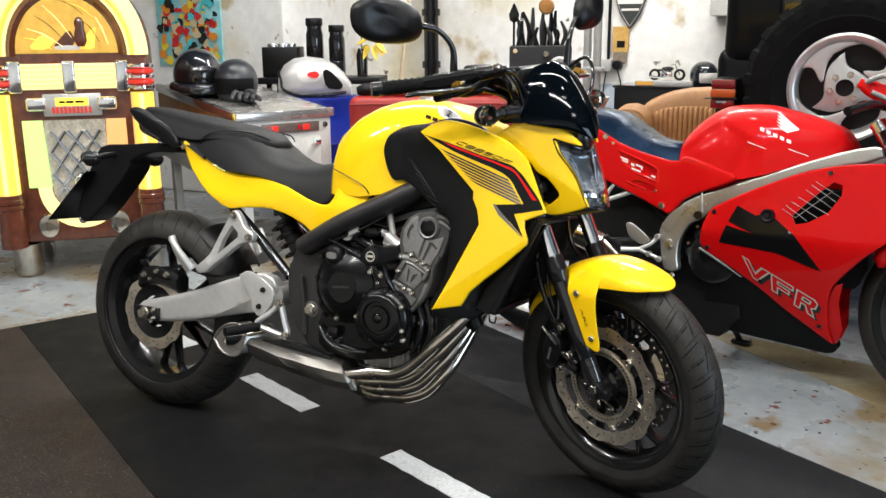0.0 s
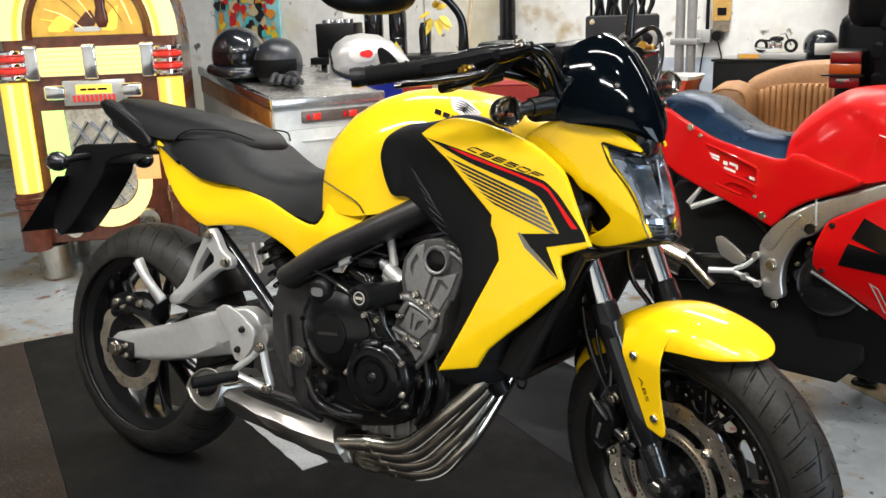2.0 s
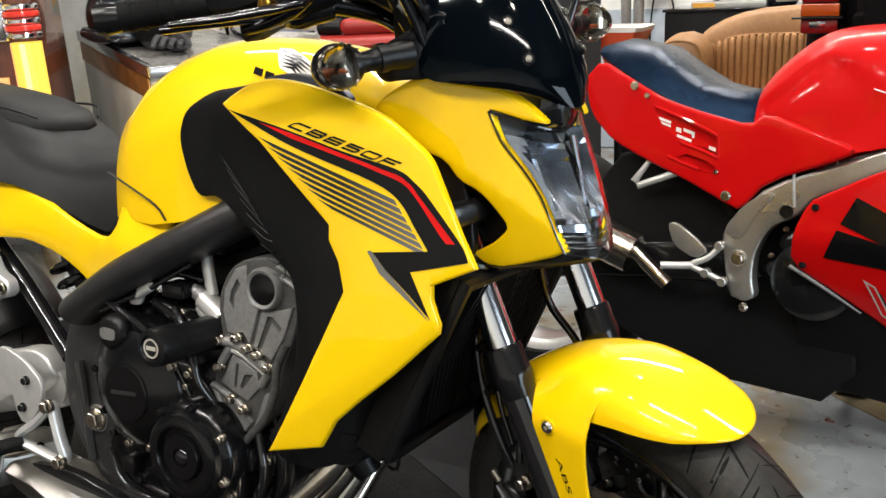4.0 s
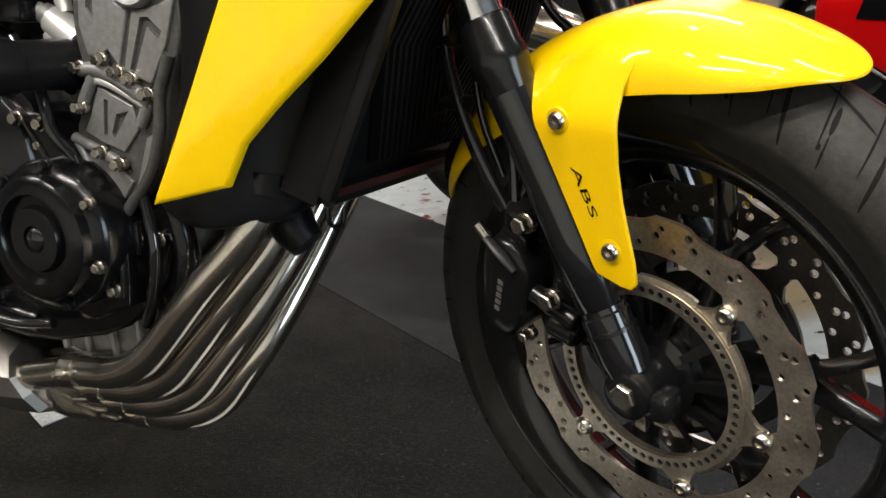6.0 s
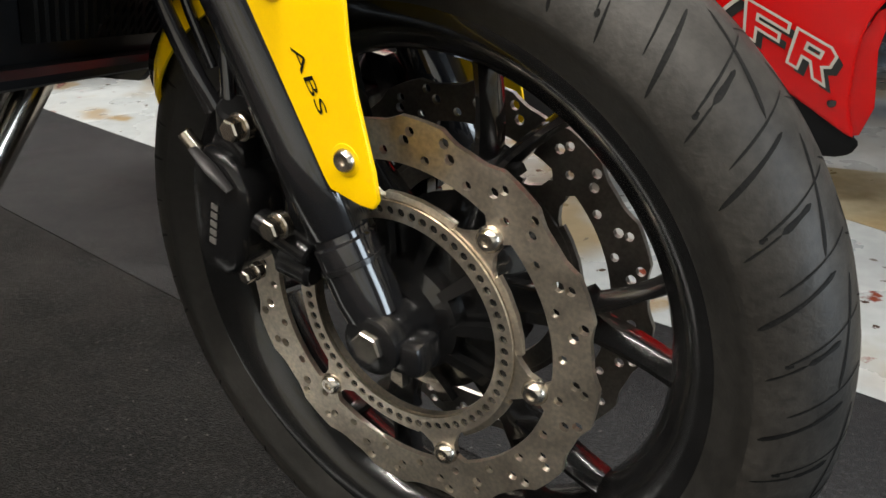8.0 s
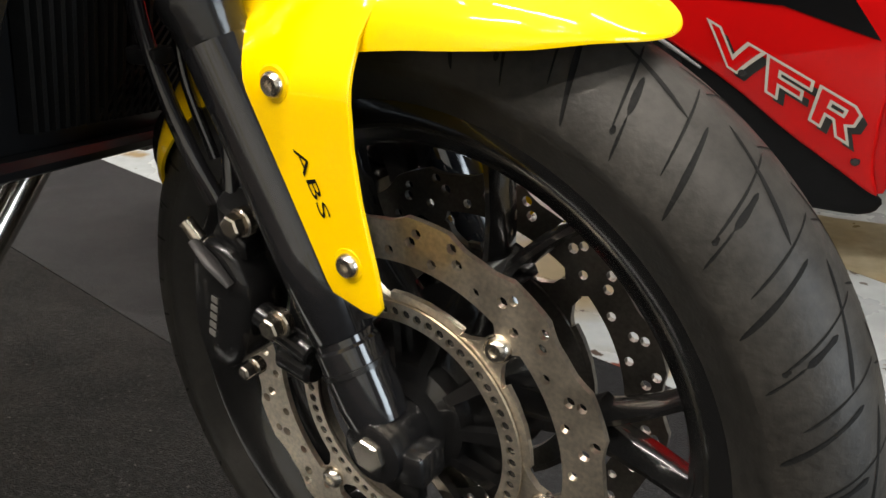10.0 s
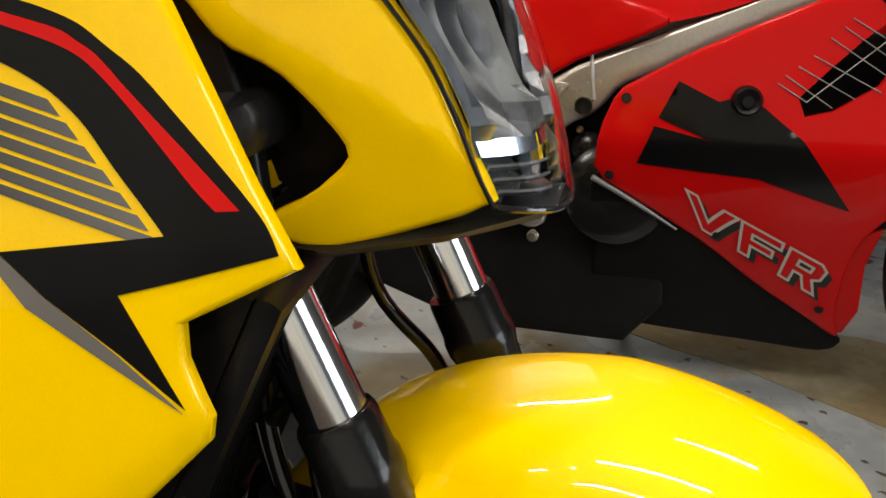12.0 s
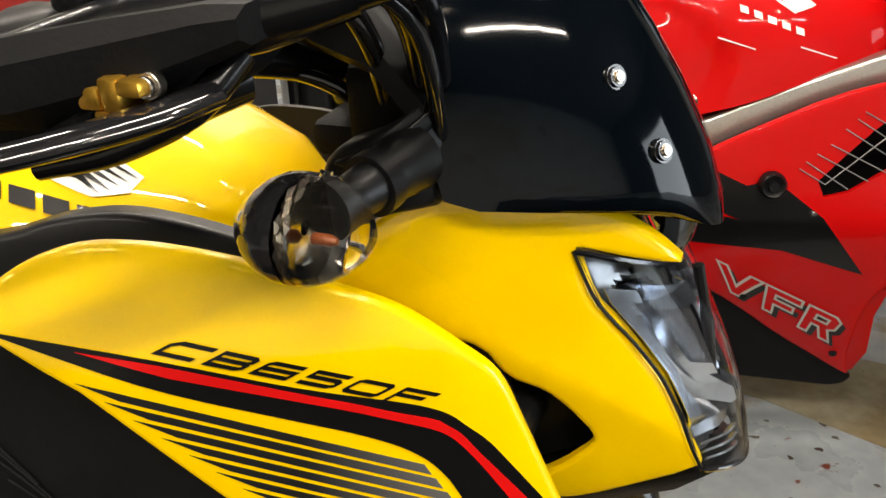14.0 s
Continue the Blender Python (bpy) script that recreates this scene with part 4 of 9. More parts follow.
# rear wheel
RW = Matrix.Translation((0, 0, 0.3155))
rear_wheel = part("rear_wheel", rim_mesh(0.238, 0.070), BLACK_METAL, bike, "black cast rear wheel", RW)
part("tyre", tyre_mesh(0.3165, 0.086, 0.238, 0.068, 300, 56), TREAD, rear_wheel, "wide black rear tyre", smooth=50).data.materials.append(RUBBER_WORN)
part("tread_pattern", sipe_mesh(0.3165, 0.086, 18), RUBBER, rear_wheel, "dark curved ribbons for the shaded tread sipes")
part("hub", lathe([(0.02, -0.085), (0.045, -0.08), (0.055, -0.05), (0.06, 0.0), (0.055, 0.06), (0.02, 0.09)], 40), BLACK_METAL, rear_wheel)
for k in range(6):
    mid = radians(60 * k + 87)
    for sgn in (-1, 1):
        part("spoke", spoke_mesh(mid + sgn * radians(7), mid + sgn * radians(11), 0.05, 0.20, 0.012, 0.007, 0.022, 0.013), BLACK_METAL, rear_wheel)
part("brake_disc", disc_mesh(0.120, 0.086, -0.098, 0.005, 10, [(0.097, 20, 0.0032, 0.0), (0.107, 20, 0.0032, 0.5)], 0.005), DISC, rear_wheel, "drilled rear brake disc")
part("disc_carrier", lathe([(0.05, -0.094), (0.088, -0.1), (0.09, -0.095), (0.05, -0.088)], 48), BLACK_METAL, rear_wheel)
rear_caliper = part("rear_caliper", loft([[(-0.02 + 0.055 * k, -0.098 + 0.028 * v, 0.425 + 0.02 * k + 0.028 * u - 0.01 * k * k) for u, v in ((-1, -0.6), (-0.6, -1), (0.6, -1), (1, -0.6), (1, 0.6), (0.6, 1), (-0.6, 1), (-1, 0.6))] for k in (-0.4, 0, 1, 2, 2.4)]), BLACK_METAL, bike, "black rear brake caliper")
part("caliper_plate", panel([(-0.035, 0.405), (-0.03, 0.452), (0.02, 0.468), (0.075, 0.458), (0.10, 0.43), (0.075, 0.425), (0.03, 0.432), (0.0, 0.418)], lambda x, z: -0.128, 0.008, 0.012, 0.003), ENGINE_BLACK, rear_caliper)
for x, z, r in ((-0.015, 0.435, 0.008), (0.035, 0.450, 0.0065), (0.075, 0.443, 0.008), (0.01, 0.425, 0.005)):
    part("caliper_bolt", bolt((x, -0.129, z), (0, -1, 0), r, 0.008), BOLT, rear_caliper)
part("hose", tube([(0.08, -0.1, 0.47), (0.16, -0.115, 0.47), (0.26, -0.115, 0.455), (0.40, -0.11, 0.48)], 0.006, 10), BLACK_GLOSS, rear_caliper)
bm = bmesh.new()
rows = [[(math.cos(a) * (0.338 - 0.035 * abs(u) ** 3), 0.082 * u, 0.3155 + math.sin(a) * (0.338 - 0.035 * abs(u) ** 3)) for u in [-1 + j / 8 for j in range(17)]] for a in [radians(58 - 4 * k) for k in range(8)]]
gv = [[bm.verts.new(p) for p in row] for row in rows]
for a, b in zip(gv, gv[1:]):
    for i in range(16):
        bm.faces.new((a[i], a[i + 1], b[i + 1], b[i]))
bm.normal_update()
bmesh.ops.solidify(bm, geom=bm.faces[:], thickness=0.004)
part("rear_hugger", bm, BLACK_PLASTIC, bike, "black plastic tyre hugger", smooth=60)

# swingarm
SW = [(-0.045, 0.345), (0.06, 0.372), (0.20, 0.412), (0.34, 0.466), (0.44, 0.490), (0.475, 0.478), (0.492, 0.45), (0.490, 0.40), (0.46, 0.372), (0.38, 0.362), (0.30, 0.342), (0.14, 0.303), (-0.035, 0.286)]


def swing_crease(x):
    """Height of the lower crease of the swingarm."""
    return 0.303 + 0.18 * (x - 0.059) + 0.55 * max(0.0, x - 0.24) ** 1.4


def swing_ridge(x):
    """Height of the upper crease of the swingarm."""
    return 0.338 + 0.30 * x + 0.10 * max(0.0, x - 0.2)


for sgn in (-1, 1):
    swing = part("swingarm", panel(SW, lambda x, z: sgn * (0.128 + 0.012 * clamp(1 - abs(x - 0.3) / 0.3) - 0.55 * max(0.0, swing_crease(x) - z) - 0.35 * max(0.0, z - swing_ridge(x))), 0.030, 0.014, 0.006, 0.0, 0.05, side=sgn, lines=([(0.02 * k - 0.03, swing_crease(0.02 * k - 0.03)) for k in range(25)], [(0.02 * k - 0.03, swing_ridge(0.02 * k - 0.03)) for k in range(24)])), SILVER, bike, "silver-painted cast swingarm", smooth=30)
    part("axle_block", box(-0.04, min(sgn * 0.128, sgn * 0.142), 0.298, 0.055, max(sgn * 0.128, sgn * 0.142), 0.338, 0.003), BLACK_METAL, swing)
    part("axle_nut", bolt((0.0, sgn * 0.142, 0.318), (0, sgn, 0), 0.016, 0.016), BOLT, swing)
    for x, z in ((0.038, 0.33), (0.038, 0.304)):
        part("adjuster_bolt", bolt((x, sgn * 0.142, z), (0, sgn, 0), 0.006, 0.01), BOLT, swing)
part("cross_tube", cyl((0.47, -0.12, 0.425), (0.47, 0.12, 0.425), 0.035, 20), SILVER, bike, "")

# frame
for sgn in (-1, 1):
    y = sgn * 0.15
    spar = part("frame_spar", tube([(0.60, sgn * 0.145, 0.585), (0.72, sgn * 0.16, 0.655), (0.86, sgn * 0.157, 0.725), (0.98, sgn * 0.128, 0.79), (1.12, sgn * 0.08, 0.87), (1.2, 0, 0.90)], [0.047, 0.047, 0.046, 0.044, 0.04, 0.04], 20, 6, flat=0.62), DARK_FRAME, bike, "matt black tubular frame spar")
    plate = [(0.532, 0.505), (0.556, 0.575), (0.61, 0.635), (0.70, 0.655), (0.715, 0.62), (0.665, 0.57), (0.645, 0.52), (0.655, 0.47), (0.69, 0.43), (0.672, 0.37), (0.665, 0.325), (0.705, 0.30), (0.69, 0.282), (0.62, 0.29), (0.572, 0.36), (0.545, 0.43)]
    part("pivot_plate", panel(plate, lambda x, z: sgn * (0.146 + 0.006 * math.sin(z * 20)), 0.035, 0.018, 0.008, 0.004, 0.03, side=sgn), DARK_FRAME, bike, "dark grey swingarm pivot plate", smooth=35)
    part("pivot_bolt", bolt((0.626, sgn * 0.156, 0.41), (0, sgn, 0), 0.014, 0.016), BOLT, spar)
    part("pivot_washer", lathe([(0.01, sgn * 0.150), (0.022, sgn * 0.158), (0.024, sgn * 0.150)], 24, origin=(0.626, 0, 0.41)), CAST, spar)
    part("rib", tube([(0.592, sgn * 0.158, 0.50), (0.603, sgn * 0.16, 0.44), (0.612, sgn * 0.158, 0.34)], 0.007, 8), DARK_FRAME, spar)
    sub = part("subframe_tube", tube([(0.29, sgn * 0.10, 0.68), (0.41, sgn * 0.108, 0.585), (0.53, sgn * 0.125, 0.488)], 0.0145, 16, 4), BLACK_GLOSS, bike, "gloss black rear subframe tube")
    # footrest hangers
    hang = part("passenger_hanger", panel([(0.333, 0.660), (0.352, 0.667), (0.368, 0.648), (0.386, 0.616), (0.412, 0.606), (0.418, 0.586), (0.402, 0.574), (0.372, 0.570), (0.322, 0.532), (0.272, 0.494), (0.243, 0.470), (0.212, 0.466), (0.206, 0.484), (0.236, 0.508), (0.262, 0.532), (0.292, 0.586), (0.318, 0.630)], lambda x, z: sgn * 0.152, 0.016, 0.012, 0.005, side=sgn, soft=1, holes=([(0.340, 0.622), (0.362, 0.602), (0.362, 0.588), (0.326, 0.560), (0.288, 0.530), (0.306, 0.574)],)), SILVER, bike, "cast silver passenger footrest hanger")
    for x, z in ((0.347, 0.651), (0.402, 0.592)):
        part("hanger_bolt", bolt((x, sgn * 0.153, z), (0, sgn, 0), 0.009, 0.012), BOLT, hang)
    part("passenger_peg", tube([(0.205, sgn * 0.17, 0.475), (0.168, sgn * 0.185, 0.53), (0.148, sgn * 0.19, 0.575)], [0.013, 0.011, 0.010], 12, 4), SILVER, hang)
    part("passenger_peg", tube([(0.222, sgn * 0.185, 0.485), (0.19, sgn * 0.205, 0.535), (0.165, sgn * 0.21, 0.572)], [0.012, 0.010, 0.010], 12, 4), SILVER, hang)
    guard = part("heel_guard", panel([(0.375, 0.478), (0.41, 0.498), (0.46, 0.482), (0.505, 0.45), (0.50, 0.41), (0.465, 0.368), (0.44, 0.372), (0.42, 0.43)], lambda x, z: sgn * 0.165, 0.005, 0.016, 0.002, side=sgn), SILVER, bike, "silver heel guard plate")
    for x, z in ((0.468, 0.447), (0.455, 0.398)):
        part("guard_bolt", bolt((x, sgn * 0.166, z), (0, sgn, 0), 0.0065, 0.008), BLACK_METAL, guard)
    rider = part("rider_hanger", tube([(0.533, sgn * 0.168, 0.418), (0.548, sgn * 0.17, 0.37), (0.556, sgn * 0.168, 0.328), (0.505, sgn * 0.175, 0.335), (0.46, sgn * 0.18, 0.352), (0.50, sgn * 0.175, 0.385), (0.533, sgn * 0.168, 0.418)], 0.011, 10, 6, flat=0.7), SILVER, bike, "cast silver rider footrest hanger")
    for x, z in ((0.533, 0.418), (0.556, 0.328)):
        part("hanger_bolt", bolt((x, sgn * 0.176, z), (0, sgn, 0), 0.0095, 0.012), BOLT, rider)
    part("rider_peg", tube([(0.47, sgn * 0.18, 0.345), (0.44, sgn * 0.23, 0.338), (0.42, sgn * 0.27, 0.335)], [0.012, 0.014, 0.013], 12, 4), RUBBER, rider)
    part("brake_pedal", tube([(0.50, sgn * 0.17, 0.34), (0.44, sgn * 0.185, 0.318), (0.385, sgn * 0.20, 0.312), (0.372, sgn * 0.205, 0.288)], [0.008, 0.007, 0.008, 0.01], 10, 5), STEEL, rider)
stand = part("side_stand", tube([(0.57, 0.13, 0.30), (0.585, 0.22, 0.17), (0.59, 0.285, 0.055)], [0.014, 0.012, 0.012], 12, 4), BLACK_METAL, bike, "black side stand")
part("stand_foot", loft([[(0.59 + r * math.cos(a), 0.29 + r * 0.7 * math.sin(a), z - 0.04 * math.sin(a) * 0.1) for a in [2 * math.pi * q / 16 for q in range(16)]] for z, r in ((0.042, 0.03), (0.046, 0.032), (0.054, 0.032), (0.058, 0.02))]), BLACK_METAL, stand)

# engine
def slab(outline, y0, y1, soft=1, roll=0.006, grid=0.03):
    """A block with a side outline, between two laterals, with rounded rims."""
    return panel(outline, lambda x, z: y0, abs(y1 - y0) - roll, grid, roll, soft=soft, side=-1)


crank = [(0.655, 0.30), (0.645, 0.40), (0.66, 0.56), (0.73, 0.615), (0.86, 0.625), (0.965, 0.56), (1.0, 0.45), (0.97, 0.36), (0.90, 0.31), (0.78, 0.285)]
engine = part("engine", slab(crank, -0.155, 0.155), ENGINE_BLACK, bike, "black and grey four-cylinder engine")
part("sump", slab([(0.775, 0.345), (0.94, 0.365), (0.95, 0.315), (0.925, 0.285), (0.79, 0.272)], -0.14, 0.12), CAST, engine, "grey cast sump")
for x in (0.80, 0.835, 0.875, 0.915):
    part("sump_rib", tube([(x, -0.142, 0.35), (x + 0.004, -0.146, 0.315), (x + 0.004, -0.142, 0.28)], 0.0045, 8, 3), CAST, engine)
barrel = [(0.905, 0.655), (0.925, 0.690), (0.955, 0.708), (1.0, 0.715), (1.05, 0.70), (1.047, 0.652), (1.032, 0.604), (1.014, 0.564), (1.008, 0.525), (0.992, 0.486), (0.944, 0.444), (0.930, 0.449), (0.912, 0.481), (0.899, 0.498), (0.889, 0.528), (0.903, 0.552), (0.910, 0.589), (0.903, 0.62)]
cylinder = part("cylinder_block", slab(barrel, -0.170, 0.170, 1, 0.004, 0.018), CAST_SHADED, bike, "grey cast cylinder block and head", smooth=30)
# raised faces of the casting; the darker block between them paints the grooves' shade
for face, holes in (([(0.921, 0.602), (0.914, 0.63), (0.918, 0.662), (0.938, 0.692), (0.958, 0.700), (0.957, 0.668), (0.964, 0.648), (0.977, 0.641), (0.960, 0.590), (0.948, 0.606), (0.934, 0.600)], ([(0.926, 0.645), (0.929, 0.660), (0.941, 0.679), (0.947, 0.672), (0.936, 0.655), (0.934, 0.632)],)),
                    ([(0.983, 0.641), (0.966, 0.586), (0.998, 0.573), (1.020, 0.608), (1.036, 0.652), (1.016, 0.645), (1.0, 0.641)], ([(0.993, 0.634), (1.002, 0.634), (1.017, 0.621), (1.013, 0.614), (1.000, 0.625), (0.980, 0.584), (0.974, 0.587)],)),
                    ([(0.915, 0.542), (0.930, 0.572), (0.972, 0.553), (0.976, 0.530), (0.955, 0.508), (0.928, 0.517), (0.905, 0.528)], ([(0.936, 0.560), (0.941, 0.558), (0.936, 0.524), (0.931, 0.525)], [(0.950, 0.545), (0.966, 0.548), (0.945, 0.522), (0.942, 0.527)])),
                    ([(0.904, 0.508), (0.930, 0.499), (0.952, 0.489), (0.962, 0.479), (0.944, 0.456), (0.934, 0.458), (0.916, 0.486)], ()),
                    ([(0.985, 0.523), (1.0, 0.530), (0.998, 0.505), (0.974, 0.468), (0.958, 0.460), (0.970, 0.484)], ())):
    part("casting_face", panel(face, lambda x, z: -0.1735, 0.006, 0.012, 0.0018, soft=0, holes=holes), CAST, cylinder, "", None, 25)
part("cam_plug", lathe([(0.0, -0.180), (0.019, -0.180), (0.022, -0.178), (0.024, -0.168)], 28, closed=False, origin=(0.989, 0, 0.671)), ENGINE_BLACK, cylinder, "black rubber cam plug")
part("cam_plug_rim", lathe([(0.022, -0.179), (0.026, -0.181), (0.029, -0.177), (0.029, -0.168), (0.022, -0.168)], 28, origin=(0.989, 0, 0.671)), CAST, cylinder)
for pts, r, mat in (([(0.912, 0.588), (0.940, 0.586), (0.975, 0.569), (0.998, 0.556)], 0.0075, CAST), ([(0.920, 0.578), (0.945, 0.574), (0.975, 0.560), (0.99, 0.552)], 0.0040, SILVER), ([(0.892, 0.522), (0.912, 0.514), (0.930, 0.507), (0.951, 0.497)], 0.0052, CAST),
                    ([(0.896, 0.517), (0.905, 0.500), (0.918, 0.478), (0.934, 0.450)], 0.0045, CAST), ([(1.024, 0.60), (1.008, 0.565), (1.003, 0.53), (0.986, 0.488), (0.950, 0.449)], 0.0060, CAST_SHADED), ([(0.928, 0.581), (0.916, 0.566), (0.906, 0.549)], 0.0062, CAST), ([(0.996, 0.557), (0.988, 0.546), (0.981, 0.535)], 0.0062, CAST),
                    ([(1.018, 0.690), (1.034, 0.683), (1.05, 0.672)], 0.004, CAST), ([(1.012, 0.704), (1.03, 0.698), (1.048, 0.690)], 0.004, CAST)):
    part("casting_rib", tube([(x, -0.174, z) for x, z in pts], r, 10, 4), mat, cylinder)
for x, z in ((0.913, 0.590), (0.943, 0.597), (0.962, 0.585), (0.978, 0.578), (0.997, 0.564), (0.930, 0.508), (0.938, 0.460), (0.952, 0.497), (0.910, 0.552)):
    part("cylinder_bolt", bolt((x, -0.176, z), (0, -1, 0), 0.0058, 0.012), BOLT, cylinder)
# covers on the right of the crankcase
clutch_cover = part("clutch_cover", lathe([(0.0, -0.2145), (0.041, -0.2145), (0.0435, -0.2135), (0.0445, -0.210), (0.048, -0.209), (0.068, -0.201), (0.086, -0.190), (0.089, -0.184), (0.096, -0.181), (0.103, -0.179), (0.105, -0.150)], 20, closed=False, origin=(0.758, 0, 0.494)), ENGINE_BLACK, engine, "black clutch cover with a flat round lid", None, 12)
part("cover_lettering", panel([(0.730, 0.489), (0.782, 0.494), (0.782, 0.500), (0.730, 0.495)], lambda x, z: -0.2150, 0.0006, 0.02, 0.0, soft=0), DARK_FRAME, clutch_cover)
part("pulse_cover", lathe([(0.0, -0.222), (0.012, -0.222), (0.014, -0.229), (0.031, -0.229), (0.034, -0.222), (0.042, -0.222), (0.045, -0.230), (0.057, -0.230), (0.062, -0.226), (0.064, -0.216), (0.072, -0.212), (0.076, -0.205), (0.078, -0.15)], 56, closed=False, origin=(0.880, 0, 0.428)), ENGINE_BLACK, engine, "black ringed crank cover")
part("cover_core", lathe([(0.0, -0.230), (0.008, -0.230), (0.013, -0.226), (0.015, -0.216)], 20, closed=False, origin=(0.880, 0, 0.428)), BLACK_GLOSS, engine)
bobbin = part("crash_bobbin", loft([[(0.887 - 0.12 * (d - 0.15) + r * math.cos(a), -d, 0.593 + r * math.sin(a)) for a in [2 * math.pi * q / 28 for q in range(28)]] for d, r in ((0.15, 0.026), (0.20, 0.024), (0.225, 0.0235), (0.228, 0.0265), (0.258, 0.0265), (0.266, 0.0245), (0.268, 0.018), (0.2645, 0.0165))]), BLACK_PLASTIC, engine, "black crash protector with a pale round mark")
part("bobbin_mark", lathe([(0.0, -0.2655), (0.0145, -0.2655), (0.0145, -0.2640)], 24, closed=False, origin=(0.873, 0, 0.593)), BLACK_GLOSS, bobbin)
part("bobbin_ring", lathe([(0.011, -0.2662), (0.0135, -0.2662), (0.0135, -0.2655), (0.011, -0.2655)], 24, origin=(0.873, 0, 0.593)), DECAL_PALE, bobbin)
part("bobbin_bar", box(0.8645, -0.2664, 0.5905, 0.8815, -0.2656, 0.5960, 0.0), DECAL_PALE, bobbin)
cap = part("oil_cap", lathe([(0.0, -0.205), (0.02, -0.205), (0.026, -0.200), (0.028, -0.19), (0.028, -0.15)], 28, closed=False, origin=(0.718, 0, 0.575)), BLACK_PLASTIC, engine, "round black oil filler cap")
part("cap_plate", panel([(0.703, 0.566), (0.734, 0.566), (0.734, 0.584), (0.703, 0.584)], lambda x, z: -0.2065, 0.001, 0.02, 0.0, soft=2), CAST, engine)
for x, z in ((0.665, 0.60), (0.662, 0.565), (0.655, 0.47), (0.672, 0.40), (0.695, 0.36), (0.725, 0.335), (0.79, 0.575), (0.82, 0.61), (0.83, 0.54), (0.955, 0.49), (0.975, 0.42), (0.94, 0.36), (0.80, 0.355), (0.87, 0.335), (0.70, 0.61), (0.84, 0.585)):
    part("case_bolt", bolt((x, -0.158, z), (0, -1, 0), 0.0065, 0.012), BOLT if x > 0.80 else BLACK_METAL, engine)
for pts, r, mat in (([(0.80, 0.60), (0.84, 0.56), (0.865, 0.52)], 0.005, BLACK_GLOSS), ([(0.77, 0.62), (0.82, 0.60), (0.88, 0.575)], 0.016, ENGINE_BLACK), ([(0.68, 0.34), (0.72, 0.32), (0.78, 0.31)], 0.014, ENGINE_BLACK),
                    ([(0.93, 0.39), (0.95, 0.35), (0.955, 0.31)], 0.012, ENGINE_BLACK), ([(0.985, 0.47), (1.0, 0.40), (0.98, 0.34)], 0.014, ENGINE_BLACK)):
    part("case_boss", tube([(x, -0.15, z) for x, z in pts], r, 12, 4), mat, engine)
for pts, r, mat in (([(0.832, -0.15, 0.651), (0.845, -0.15, 0.643)], [0.0065, 0.0075], SILVER), ([(0.845, -0.15, 0.643), (0.858, -0.15, 0.636)], 0.0115, CAST), ([(0.858, -0.15, 0.636), (0.895, -0.152, 0.612)], 0.0165, SILVER), ([(0.850, -0.152, 0.622), (0.868, -0.154, 0.612), (0.892, -0.155, 0.602)], 0.0075, SILVER), ([(0.914, -0.15, 0.665), (0.909, -0.15, 0.645), (0.906, -0.15, 0.628)], 0.0095, CAST), ([(0.853, -0.14, 0.705), (0.862, -0.145, 0.675), (0.872, -0.148, 0.642)], 0.0085, SILVER),
                    ([(0.65, -0.165, 0.59), (0.70, -0.18, 0.61), (0.78, -0.18, 0.645), (0.86, -0.175, 0.69)], 0.0035, BLACK_GLOSS), ([(0.755, -0.178, 0.632), (0.77, -0.18, 0.64), (0.783, -0.18, 0.648)], 0.006, SILVER), ([(0.85, -0.15, 0.615), (0.88, -0.155, 0.60), (0.91, -0.155, 0.585)], 0.006, SILVER)):
    part("cable_fitting", tube(pts, r, 12, 4), mat, engine)
part("cable_bracket", panel([(0.735, 0.615), (0.758, 0.618), (0.765, 0.638), (0.782, 0.64), (0.782, 0.655), (0.752, 0.652), (0.748, 0.632), (0.733, 0.626)], lambda x, z: -0.176, 0.003, 0.012, 0.001), SILVER, engine)
for cx, cz, r, y, count, start in ((0.758, 0.494, 0.0965, -0.1815, 9, 12), (0.880, 0.428, 0.0715, -0.2125, 7, 30)):
    for k in range(count):
        a = radians(start + 360 * k / count)
        part("cover_bolt", bolt((cx + r * math.cos(a), y, cz + r * math.sin(a)), (0, -1, 0), 0.0052, 0.008), BOLT if k % 3 == 0 else ENGINE_BLACK, engine)
for pts, r in (([(0.60, -0.16, 0.60), (0.66, -0.175, 0.62), (0.74, -0.185, 0.60), (0.80, -0.19, 0.575)], 0.005), ([(0.82, -0.17, 0.62), (0.87, -0.19, 0.57), (0.885, -0.195, 0.53), (0.90, -0.185, 0.50)], 0.006),
               ([(0.66, -0.165, 0.37), (0.70, -0.175, 0.33), (0.76, -0.175, 0.315), (0.82, -0.17, 0.318)], 0.006), ([(0.97, -0.17, 0.47), (0.985, -0.178, 0.42), (0.975, -0.175, 0.37), (0.95, -0.165, 0.33)], 0.006),
               ([(0.62, -0.12, 0.66), (0.70, -0.13, 0.69), (0.80, -0.135, 0.70), (0.88, -0.13, 0.705)], 0.009), ([(0.64, -0.13, 0.625), (0.72, -0.15, 0.64), (0.79, -0.15, 0.665), (0.85, -0.14, 0.66)], 0.006)):
    part("engine_hose", tube(pts, r, 10, 6), BLACK_GLOSS, engine, "black engine hose")
for x, z, w, h in ((0.69, 0.62, 0.03, 0.018), (0.80, 0.635, 0.04, 0.022), (0.70, 0.345, 0.028, 0.03), (0.945, 0.405, 0.02, 0.035), (0.83, 0.36, 0.04, 0.018)):
    part("engine_boss", box(x, -0.178, z, x + w, -0.14, z + h, 0.005), ENGINE_BLACK, engine)
